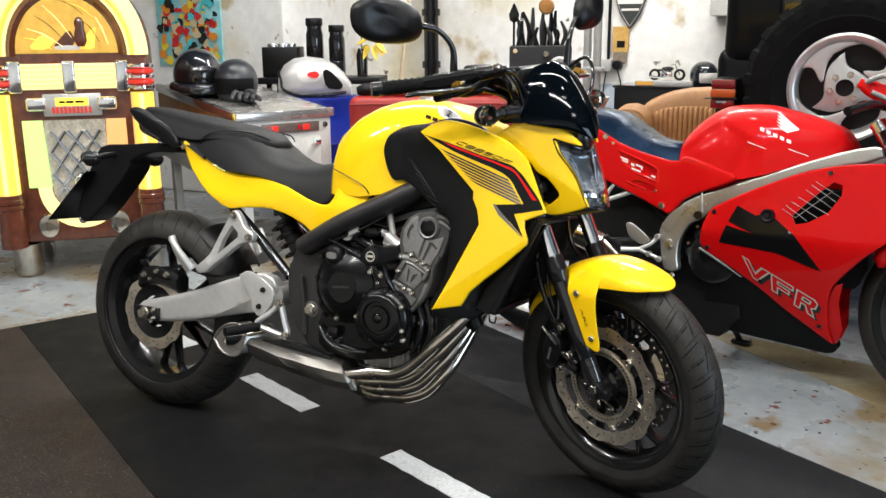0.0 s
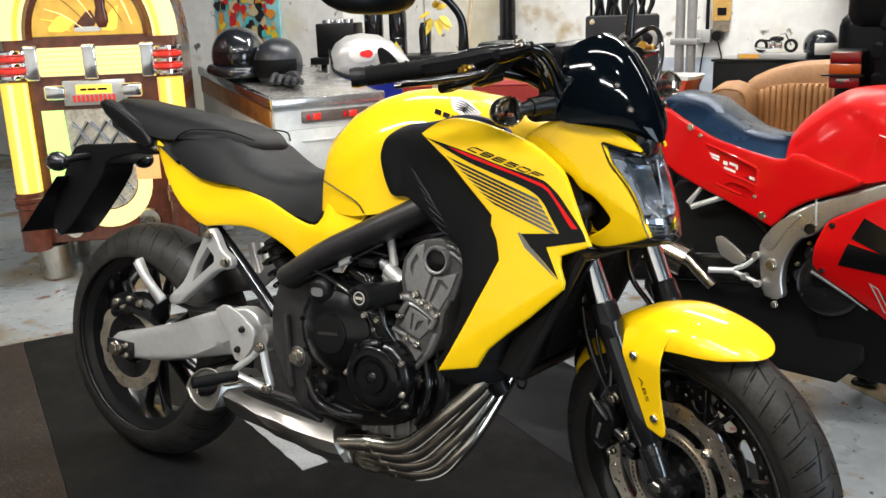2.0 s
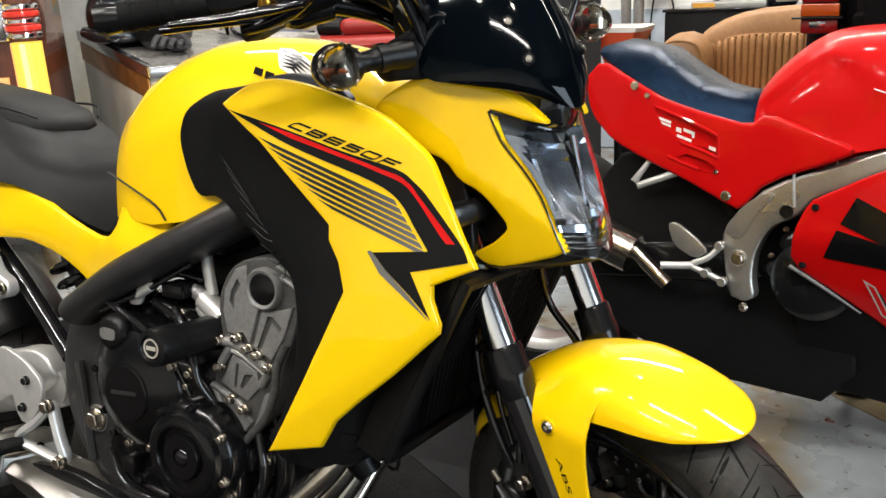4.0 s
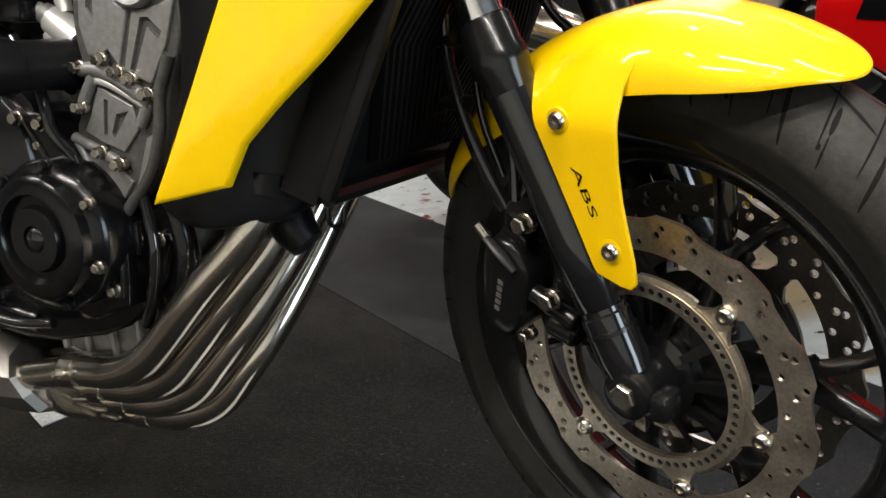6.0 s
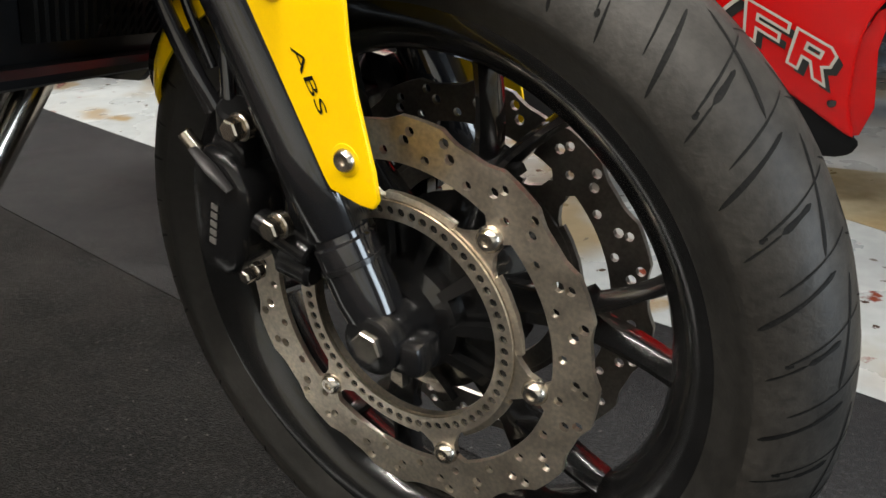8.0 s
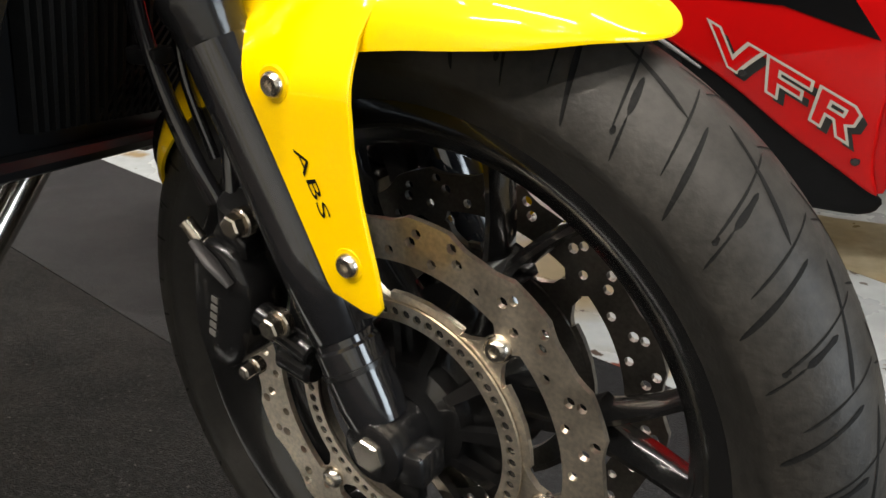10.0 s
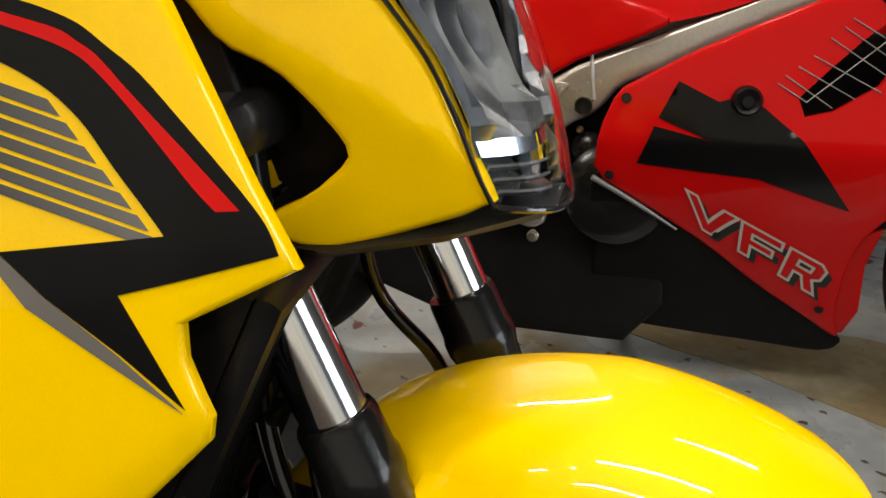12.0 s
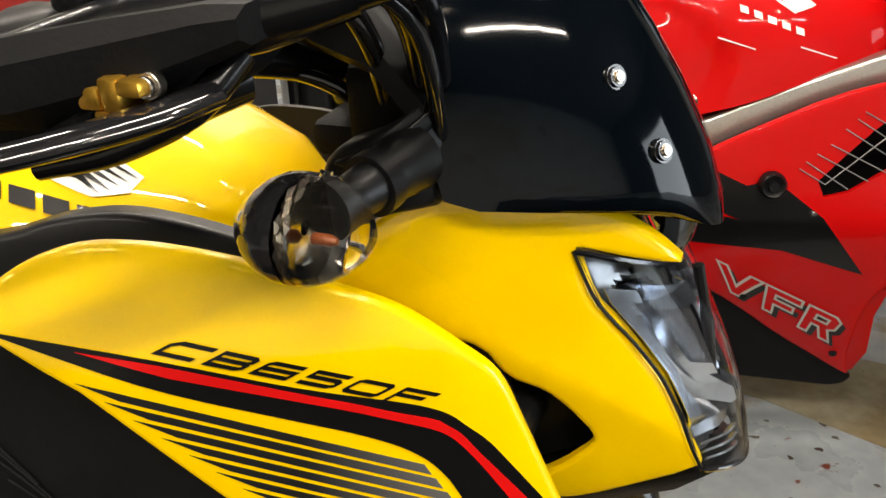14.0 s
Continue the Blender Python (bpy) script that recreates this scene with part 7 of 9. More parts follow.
part("wiring_cover", loft([[(x, y + 0.022 * u, z + 0.018 * v) for u, v in ((-1, -0.5), (-0.5, -1), (0.5, -1), (1, -0.5), (1, 0.5), (0.5, 1), (-0.5, 1), (-1, 0.5))] for x, y, z in ((1.17, -0.12, 1.075), (1.20, -0.11, 1.08), (1.24, -0.10, 1.06), (1.27, -0.095, 1.02))]), BLACK_PLASTIC, bike, "black wiring cover behind the screen", STEER)
part("perch_body", loft([[(x, y + 0.020 * u, z + h * v) for u, v in ((-1, -0.5), (-0.6, -1), (0.6, -1), (1, -0.5), (1, 0.5), (0.6, 1), (-0.6, 1), (-1, 0.5))] for x, y, z, h in ((1.118, -0.272, 1.078, 0.010), (1.132, -0.268, 1.078, 0.016), (1.165, -0.255, 1.080, 0.019), (1.20, -0.238, 1.086, 0.017), (1.235, -0.222, 1.094, 0.012), (1.25, -0.215, 1.097, 0.008))]), DARK_HOLE, master, "", None, 30)
part("switch_block", box(1.115, -0.235, 1.045, 1.155, -0.205, 1.10, 0.008), BLACK_PLASTIC, master)
part("lever_blade", tube([(1.232, -0.232, 1.070), (1.215, -0.262, 1.066), (1.180, -0.300, 1.062), (1.135, -0.342, 1.060)], [0.010, 0.011, 0.009, 0.007], 14, 6, flat=0.55), BLACK_GLOSS, master)


# ---- the red motorcycle behind ----
vfr = thing("motorcycle", "red faired sports motorcycle with a blue-sheened black seat", "motorcycle", pose(1.6, 1.03, 0, -LEAN, 0, -6))


ALLOY = material("brushed_aluminium", (0.50, 0.485, 0.455), 0.30, 0.85, grain=0.1, grain_size=200, rough_var=0.08)


def fair_lat(x, z):
    return -0.24 + 0.62 * max(0.0, 0.5 - z) ** 1.2 + 0.0625 * clamp((x - 0.30) / 0.25) ** 2


FAIR = [(-0.058, 0.572), (-0.02, 0.595), (0.06, 0.64), (0.215, 0.712), (0.31, 0.738), (0.405, 0.752), (0.56, 0.76), (0.62, 0.72), (0.62, 0.62), (0.52, 0.55), (0.463, 0.503), (0.414, 0.457), (0.358, 0.391), (0.330, 0.350), (0.321, 0.300), (0.325, 0.200), (0.345, 0.150), (0.329, 0.156), (0.275, 0.194), (0.195, 0.248), (0.098, 0.325), (-0.002, 0.389), (-0.088, 0.440), (-0.082, 0.511)]
VENT = [(0.200, 0.572), (0.212, 0.545), (0.250, 0.555), (0.307, 0.594), (0.338, 0.648), (0.338, 0.680), (0.312, 0.688), (0.275, 0.655), (0.235, 0.612)]
SLATS = [((0.169, 0.592), (0.211, 0.567)), ((0.178, 0.604), (0.247, 0.560)), ((0.194, 0.617), (0.276, 0.574)), ((0.213, 0.633), (0.309, 0.585)), ((0.233, 0.658), (0.314, 0.608)), ((0.249, 0.674), (0.324, 0.627)), ((0.259, 0.686), (0.335, 0.643)), ((0.211, 0.567), (0.313, 0.662))]
SCOOPS = ([(-0.418, 0.738), (-0.350, 0.716), (-0.288, 0.694), (-0.267, 0.682), (-0.264, 0.646), (-0.302, 0.660), (-0.350, 0.673), (-0.395, 0.700)], [(-0.372, 0.630), (-0.335, 0.645), (-0.295, 0.636), (-0.266, 0.622), (-0.264, 0.606), (-0.300, 0.608), (-0.340, 0.619)])


def tail_lat(x, z):
    return -0.175 - 0.05 * clamp((x + 0.5) / 0.5)


for sgn in (-1, 1):
    flip = (lambda b: b) if sgn < 0 else mirrored
    fairing = part("side_fairing", flip(panel(FAIR, fair_lat, 0.005, 0.02, 0.006, soft=1, holes=(VENT,))), RED, vfr, "glossy red side fairing with a black flash", smooth=40)
    for (x0, z0), (x1, z1) in SLATS:
        part("vent_slat", flip(tube([(x0, fair_lat(x0, z0) - 0.0015, z0), (x1, fair_lat(x1, z1) - 0.0015, z1)], 0.0010, 6)), CAST, fairing, "thin silver vent slat")
    part("fairing_return", flip(panel([(0.318, 0.305), (0.322, 0.20), (0.342, 0.153), (0.352, 0.155), (0.366, 0.205), (0.352, 0.30), (0.362, 0.37), (0.34, 0.36)], lambda x, z: fair_lat(x, z) + 0.016, 0.004, 0.015, 0.002, soft=0)), RED, fairing)
    part("black_flash", flip(panel([(0.030, 0.590), (0.005, 0.535), (0.085, 0.503), (0.0, 0.522), (-0.022, 0.462), (0.16, 0.447), (0.300, 0.402), (0.215, 0.51), (0.13, 0.575), (0.09, 0.562)], lambda x, z: fair_lat(x, z) - 0.0022, 0.0004, 0.009, 0.0, soft=0)), DECAL_BLACK, fairing, "black claw-shaped decal")
    part("frame_slider", flip(lathe([(0.0, -0.268), (0.008, -0.268), (0.009, -0.258), (0.018, -0.262), (0.022, -0.256), (0.022, -0.20)], 24, closed=False, origin=(0.128, 0, 0.566))), BLACK_PLASTIC, fairing)
    for x, z in ((-0.044, 0.562), (0.112, 0.345), (0.298, 0.212), (-0.062, 0.44), (0.30, 0.715)):
        part("fairing_bolt", flip(bolt((x, fair_lat(x, z) - 0.001, z), (0, -1, 0), 0.006, 0.005)), BLACK_METAL, fairing)
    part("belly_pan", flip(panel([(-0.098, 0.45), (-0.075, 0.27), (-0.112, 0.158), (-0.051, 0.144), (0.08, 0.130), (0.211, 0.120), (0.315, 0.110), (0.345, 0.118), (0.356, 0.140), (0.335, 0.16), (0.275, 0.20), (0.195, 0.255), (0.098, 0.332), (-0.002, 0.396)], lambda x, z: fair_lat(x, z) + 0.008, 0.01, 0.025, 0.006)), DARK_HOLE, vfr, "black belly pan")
    part("seam_trim", flip(tube([(-0.088, fair_lat(0, 0.436), 0.434), (-0.045, fair_lat(0, 0.41), 0.409), (-0.002, fair_lat(0, 0.385), 0.383), (0.05, fair_lat(0, 0.35), 0.349)], [0.0045, 0.004, 0.0035, 0.002], 8, 3)), CAST, fairing)
    if sgn < 0:
        spot = lambda u, v, a=0.0, b=0.0: (0.072 + 0.2085 * u - 0.018 * v + 0.034 * u * v + a, 0.364 - 0.1225 * u + 0.060 * v - 0.006 * u * v + b)
        lay = lambda off, a=0.0, b=0.0: (lambda u, v: (spot(u, v, a, b)[0], fair_lat(*spot(u, v, a, b)) - off, spot(u, v, a, b)[1]))
        part("letter_shadow", filled(BLOCK_NAME, lay(0.0020, 0.012, -0.013), 3), DECAL_DARK, fairing, "dark shadow of the slanted lettering")
        part("letters", filled(BLOCK_NAME, lay(0.0027), 3), RED, fairing, "slanted red model lettering with a pale outline")
        part("letter_outline", strokes([[outer + outer[:1]] + [list(h) + [h[0]] for h in holes] for outer, holes in BLOCK_NAME], lay(0.0034), 0.075, 1.15), DECAL_PALE, fairing, "pale outline of the lettering")
    tailp = [(-0.60, 0.80), (-0.56, 0.845), (-0.478, 0.80), (-0.40, 0.762), (-0.30, 0.735), (-0.20, 0.715), (-0.165, 0.741), (-0.07, 0.711), (0.012, 0.684), (0.004, 0.664), (-0.153, 0.600), (-0.206, 0.534), (-0.236, 0.545), (-0.33, 0.586), (-0.430, 0.622), (-0.52, 0.66), (-0.58, 0.72)]
    tp = part("tail_panel", flip(panel(tailp, tail_lat, 0.005, 0.02, 0.008, soft=1, holes=SCOOPS)), RED, vfr, "glossy red tail side panel", smooth=40)
    for scoop in SCOOPS:
        part("scoop_floor", flip(panel([(x + (0.006 if x > -0.34 else -0.006), z) for x, z in scoop], lambda x, z: tail_lat(x, z) + 0.004 + 0.010 * clamp((x + 0.40) / 0.13), 0.003, 0.012, 0.0, soft=0)), RED, tp)
    for pts in ([(-0.418, 0.744), (-0.35, 0.722), (-0.288, 0.699), (-0.266, 0.688)], [(-0.378, 0.636), (-0.34, 0.624), (-0.302, 0.613)], [(-0.262, 0.686), (-0.261, 0.66), (-0.260, 0.642)], [(-0.350, 0.668), (-0.30, 0.655), (-0.262, 0.641)]):
        part("scoop_lip", flip(tube([(x, tail_lat(x, z) + 0.001, z) for x, z in pts], 0.0042, 8, 3)), RED, tp)
    for x0, z0, w, h in ((-0.408, 0.722, 0.030, 0.006), (-0.402, 0.712, 0.024, 0.005), (-0.365, 0.702, 0.012, 0.010), (-0.348, 0.700, 0.024, 0.007), (-0.362, 0.686, 0.034, 0.006), (-0.328, 0.694, 0.006, 0.013), (-0.288, 0.666, 0.016, 0.008)):
        part("tail_mark", flip(panel([(x0, z0), (x0 + w, z0 - 0.3 * w), (x0 + w, z0 - 0.3 * w - h), (x0, z0 - h)], lambda x, z: tail_lat(x, z) + 0.0030 + 0.010 * clamp((x + 0.40) / 0.13), 0.0004, 0.008, 0.0, soft=0)), DECAL_WHITE, tp)
    for x, z, r in ((-0.471, 0.788, 0.008), (-0.438, 0.767, 0.005), (-0.236, 0.563, 0.009), (-0.262, 0.612, 0.004)):
        part("tail_bolt", flip(bolt((x, tail_lat(x, z) - 0.003, z), (0, -1, 0), r, 0.005, 12)), BOLT, tp)
    beam = [(-0.206, 0.532), (-0.152, 0.592), (0.002, 0.656), (0.173, 0.728), (0.334, 0.788), (0.43, 0.81), (0.44, 0.765), (0.208, 0.70), (0.006, 0.60), (-0.055, 0.575), (-0.082, 0.540), (-0.101, 0.525), (-0.131, 0.512), (-0.151, 0.484), (-0.167, 0.440), (-0.168, 0.391), (-0.158, 0.350), (-0.180, 0.336), (-0.216, 0.346), (-0.232, 0.427), (-0.240, 0.472), (-0.230, 0.505)]
    bmr = part("frame_beam", flip(panel(beam, lambda x, z: -0.195 - 0.02 * clamp(z - 0.5), 0.03, 0.025, 0.008, soft=1)), ALLOY, vfr, "brushed aluminium twin-spar frame", smooth=35)
    part("pivot_bolt", flip(bolt((-0.199, -0.197, 0.431), (0, -1, 0), 0.0125, 0.012)), BOLT, bmr)
    part("pivot_washer", flip(lathe([(0.010, -0.199), (0.017, -0.201), (0.019, -0.197), (0.010, -0.195)], 24, origin=(-0.199, 0, 0.431))), ALLOY, bmr)
    part("beam_hole", flip(lathe([(0.0, -0.197), (0.009, -0.197), (0.010, -0.2005), (0.0135, -0.2005), (0.0145, -0.196)], 24, closed=False, origin=(-0.110, 0, 0.542))), BLACK_METAL, bmr, "dark bolt hole")
    part("weld_line", flip(tube([(-0.102, -0.198, 0.622), (-0.099, -0.199, 0.59), (-0.094, -0.198, 0.553)], 0.0032, 8, 3)), SILVER, bmr, "pale weld line")
    part("lower_bolt", flip(bolt((-0.179, -0.196, 0.326), (0, -1, 0), 0.008, 0.01)), BOLT, bmr)
    part("beam_step", flip(panel([(-0.236, 0.49), (-0.20, 0.545), (-0.155, 0.58), (-0.13, 0.575), (-0.165, 0.535), (-0.195, 0.48), (-0.21, 0.47)], lambda x, z: -0.1985, 0.003, 0.02, 0.002)), ALLOY, bmr)
    part("peg_bracket", flip(panel([(-0.356, 0.490), (-0.336, 0.496), (-0.295, 0.470), (-0.258, 0.440), (-0.287, 0.419), (-0.339, 0.444)], lambda x, z: -0.215, 0.006, 0.02, 0.002)), ALLOY, bmr)
    part("peg_bracket", flip(tube([(-0.237, -0.205, 0.452), (-0.262, -0.212, 0.424), (-0.296, -0.215, 0.405), (-0.262, -0.212, 0.392), (-0.222, -0.205, 0.376)], 0.0068, 10, 3)), SILVER, bmr)
    for x, z in ((-0.236, 0.455), (-0.224, 0.378), (-0.262, 0.392)):
        part("bracket_boss", flip(cyl((x, -0.222, z), (x, -0.2, z), 0.010, 16, bevel=0.002)), ALLOY, bmr)
    part("footpeg", flip(tube([(-0.285, -0.21, 0.405), (-0.32, -0.225, 0.402), (-0.355, -0.24, 0.400)], 0.0085, 12, 3)), SILVER, bmr)
    # dull engine castings between beam and fairing
    for x, z, r in ((-0.10, 0.47, 0.030), (-0.13, 0.41, 0.026), (-0.085, 0.415, 0.020)):
        part("engine_cover", flip(lathe([(0.0, -0.165), (r * 0.5, -0.164), (r * 0.9, -0.155), (r, -0.14), (r, -0.08)], 24, closed=False, origin=(x, 0, z))), BLACK_METAL, vfr)
    for x, z in ((-0.115, 0.50), (-0.075, 0.49), (-0.14, 0.44), (-0.10, 0.435), (-0.12, 0.38)):
        part("engine_bolt", flip(bolt((x, -0.16, z), (0, -1, 0), 0.005, 0.012)), BOLT, vfr)
vt = [(-0.205, 0.76, 0.665, 0.16), (-0.19, 0.80, 0.665, 0.18), (-0.15, 0.85, 0.665, 0.19), (-0.09, 0.90, 0.665, 0.20), (-0.03, 0.923, 0.665, 0.205), (0.08, 0.930, 0.69, 0.205), (0.16, 0.915, 0.72, 0.20), (0.24, 0.895, 0.75, 0.18), (0.31, 0.868, 0.775, 0.15), (0.335, 0.83, 0.79, 0.11)]
KNEE = [(-0.205, 0.76), (-0.155, 0.80), (-0.109, 0.846), (-0.07, 0.870), (-0.007, 0.845), (0.035, 0.81), (0.064, 0.762), (0.055, 0.725), (0.03, 0.695), (0.0, 0.655), (-0.205, 0.655)]
bm = loft([tank_ring(*q, 64) for q in smooth_line(vt, 5)])
for v in bm.verts:
    # hollow for the rider's knee
    if inside(v.co.x, v.co.z, KNEE) and abs(v.co.y) > 0.08:
        v.co.y -= math.copysign(0.013 * clamp(edge_distance(v.co.x, v.co.z, KNEE) / 0.022), v.co.y)
vtank = part("fuel_tank", bm, RED, vfr, "glossy red fuel tank with a white wing emblem", smooth=50)


def on_vtank(x, z):
    for (x0, t0, l0, w0), (x1, t1, l1, w1) in zip(vt, vt[1:]):
        if x0 <= x <= x1:
            f = (x - x0) / (x1 - x0)
            t, lo, w = t0 + (t1 - t0) * f, l0 + (l1 - l0) * f, w0 + (w1 - w0) * f
            c = clamp((z - lo) / (t - lo), 0, 0.9999) ** (1 / 0.62)
            return -w * math.sqrt(1 - c * c) ** 0.72
    return -0.2


for k in range(5):
    part("emblem_bar", panel([(0.100 + 0.003 * k, 0.902 - 0.011 * k), (0.112 + 0.003 * k, 0.898 - 0.011 * k), (0.182 - 0.006 * k, 0.846 - 0.002 * k), (0.172 - 0.006 * k, 0.841 - 0.002 * k)], lambda x, z: on_vtank(x, z) - 0.002, 0.0004, 0.01, 0.0, soft=0), DECAL_WHITE, vtank)
for k in range(5):
    x0, z0 = 0.062 + 0.022 * k, 0.848 - 0.0085 * k
    part("emblem_block", panel([(x0, z0), (x0 + 0.013, z0 - 0.0045), (x0 + 0.0145, z0 - 0.0155), (x0 + 0.0015, z0 - 0.011)], lambda x, z: on_vtank(x, z) - 0.002, 0.0004, 0.01, 0.0, soft=0), DECAL_WHITE, vtank)
for x0, z0 in ((0.03, 0.79), (0.16, 0.775)):
    part("tank_line", panel([(x0, z0 + 0.008), (x0 + 0.06, z0 - 0.011), (x0 + 0.06, z0 - 0.0128), (x0, z0 + 0.0055)], lambda x, z: on_vtank(x, z) - 0.002, 0.0004, 0.01, 0.0, soft=0), DECAL_WHITE, vtank)
# Black seat; its blue sheen is put into base colour and specular tint.
SEAT_BLUE_SHEEN = material("black_seat_blue_sheen", (0.0012, 0.006, 0.016), 0.26, spec=0.26, bump=0.25, bump_size=600, rough_var=0.08, grain=0.1)
SEAT_BLUE_SHEEN.node_tree.nodes["Principled BSDF"].inputs["Specular Tint"].default_value = (0.25, 0.50, 0.95, 1)
part("seat", loft(seat_rows([(-0.60, 0.885, 0.86, 0.10), (-0.54, 0.90, 0.83, 0.13), (-0.46, 0.885, 0.79, 0.15), (-0.40, 0.845, 0.765, 0.16), (-0.33, 0.805, 0.735, 0.165), (-0.26, 0.79, 0.71, 0.165), (-0.19, 0.79, 0.69, 0.155), (-0.175, 0.77, 0.70, 0.13)])), SEAT_BLUE_SHEEN, vfr, "black vinyl seat with a painted blue sheen", smooth=60)
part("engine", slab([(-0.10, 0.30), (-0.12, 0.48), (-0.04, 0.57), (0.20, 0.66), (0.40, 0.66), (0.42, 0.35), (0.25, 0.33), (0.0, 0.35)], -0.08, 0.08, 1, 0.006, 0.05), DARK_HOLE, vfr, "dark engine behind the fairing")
part("clutch_cover", lathe([(0.0, -0.19), (0.06, -0.185), (0.085, -0.17), (0.09, -0.12)], 32, closed=False, origin=(-0.05, 0, 0.40)), BLACK_METAL, vfr, "")
part("subframe", tube([(-0.52, -0.10, 0.68), (-0.34, -0.12, 0.60), (-0.20, -0.13, 0.48)], 0.013, 10, 4), BLACK_METAL, vfr, "")
part("subframe", tube([(-0.33, -0.14, 0.585), (-0.425, -0.165, 0.625), (-0.462, -0.165, 0.572), (-0.452, -0.165, 0.562), (-0.36, -0.165, 0.600), (-0.33, -0.14, 0.60)], 0.0085, 10, 1), SILVER, vfr, "pale triangular seat strut")
part("rear_shock", cyl((-0.30, -0.05, 0.62), (-0.22, -0.05, 0.36), 0.03, 16), CHROME, vfr, "")
VF = pose(0.705, -0.085, 0.2955, 0, 0, -8)
vfw = part("front_wheel", rim_mesh(0.232, 0.044), BLACK_METAL, vfr, "dark cast front wheel", VF)
part("tyre", tyre_mesh(0.305, 0.06, 0.232, 0.046, 180, 24), RUBBER_WORN, vfw, "black front tyre", smooth=50).data.materials.append(RUBBER)
for k in range(6):
    part("spoke", spoke_mesh(radians(60 * k), radians(60 * k + 4), 0.04, 0.20, 0.020, 0.013, 0.02, 0.014), BLACK_METAL, vfw)
part("brake_disc", disc_mesh(0.148, 0.105, -0.055, 0.005, 1, [(0.115, 18, 0.004, 0.0), (0.13, 18, 0.004, 0.5)], 0.0), DISC, vfw)
part("hub", lathe([(0.02, -0.06), (0.05, -0.05), (0.05, 0.05), (0.02, 0.06)], 24), SILVER, vfw)
part("fork_leg", tube([(0.70, -0.185, 0.31), (0.60, -0.19, 0.52), (0.47, -0.19, 0.80), (0.44, -0.19, 0.86)], 0.027, 16, 3), BLACK_METAL, vfr, "")
part("front_mudguard", panel([(0.43, 0.47), (0.50, 0.55), (0.60, 0.61), (0.72, 0.635), (0.85, 0.60), (0.92, 0.54), (0.84, 0.55), (0.72, 0.57), (0.60, 0.54), (0.52, 0.48), (0.46, 0.42)], lambda x, z: -0.165, 0.14, 0.03, 0.02), RED, vfr, "red front mudguard")
part("fork_top", tube([(0.40, -0.12, 0.88), (0.435, -0.13, 0.83), (0.46, -0.14, 0.78)], 0.026, 14, 3), CHROME, vfr, "")
part("handlebar", tube([(0.34, -0.34, 0.90), (0.39, -0.22, 0.93), (0.42, -0.12, 0.93)], 0.014, 12, 4), BLACK_METAL, vfr, "")
part("cockpit", panel([(0.33, 0.98), (0.345, 1.02), (0.48, 0.97), (0.62, 0.92), (0.66, 0.78), (0.5, 0.76), (0.47, 0.90)], lambda x, z: -0.17, 0.34, 0.04, 0.015), RED, vfr, "red nose fairing")
part("screen_stay", tube([(0.36, -0.18, 1.0), (0.42, -0.19, 1.02), (0.47, -0.18, 0.99), (0.44, -0.17, 0.95), (0.38, -0.175, 0.97)], 0.008, 10, 4), CAST, vfr, "")
VR = pose(-0.765, 0, 0.3165)
vrw = part("rear_wheel", rim_mesh(0.236, 0.065), SILVER, vfr, "rear wheel", VR)
part("tyre", tyre_mesh(0.3165, 0.085, 0.236, 0.066, 120, 24), RUBBER, vrw, "black rear tyre", smooth=50).data.materials.append(RUBBER)
part("swingarm", panel([(-0.80, 0.35), (-0.5, 0.42), (-0.2, 0.46), (-0.15, 0.36), (-0.5, 0.33), (-0.80, 0.28)], lambda x, z: -0.12, 0.24, 0.04, 0.02), BLACK_METAL, vfr, "black swingarm")
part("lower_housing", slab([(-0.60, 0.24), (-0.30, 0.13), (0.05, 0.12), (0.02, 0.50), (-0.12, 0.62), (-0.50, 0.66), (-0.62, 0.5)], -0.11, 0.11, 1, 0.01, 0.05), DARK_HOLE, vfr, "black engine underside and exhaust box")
part("exhaust_stub", cyl((-0.477, -0.17, 0.434), (-0.363, -0.17, 0.342), 0.017, 16), STEEL, vfr, "tinted steel exhaust stub")
vs = part("side_stand", tube([(-0.10, 0.12, 0.22), (-0.06, 0.2, 0.13), (-0.03, 0.27, 0.05)], 0.012, 10, 4), BLACK_METAL, vfr, "black side stand")
part("stand_foot", box(-0.06, 0.25, 0.036, 0.01, 0.30, 0.05, 0.004), BLACK_METAL, vs)
part("silencer", tube([(-0.85, -0.16, 0.50), (-0.6, -0.17, 0.45), (-0.45, -0.165, 0.40)], 0.05, 20, 4), STEEL, vfr, "steel silencer")

# ---- jukebox ----
WOOD = material("dark_veneer", (0.13, 0.036, 0.018), 0.25, coat=0.7, grain=0.35, grain_size=26, stain=0.25, stain_size=5, rough_var=0.08)
GLOW_Y = material("glowing_yellow", (0.35, 0.25, 0.05), 0.3, emit=(1.0, 0.70, 0.09), power=1.25)
GLOW_W = material("glowing_cream", (0.4, 0.34, 0.14), 0.3, emit=(1.0, 0.82, 0.36), power=1.35)
GLOW_O = material("glowing_orange", (0.4, 0.22, 0.1), 0.3, emit=(1.0, 0.50, 0.16), power=1.1)
GLOW_G = material("glowing_green", (0.3, 0.4, 0.15), 0.3, emit=(0.62, 1.0, 0.25), power=1.3)
GLOW_P = material("glowing_title", (0.9, 0.65, 0.1), 0.3, emit=(1.0, 0.72, 0.05), power=1.3)
AMBER_GLASS = material("lit_window", (0.45, 0.28, 0.06), 0.2, emit=(0.95, 0.55, 0.08), power=0.7, grain=0.5, grain_size=16)
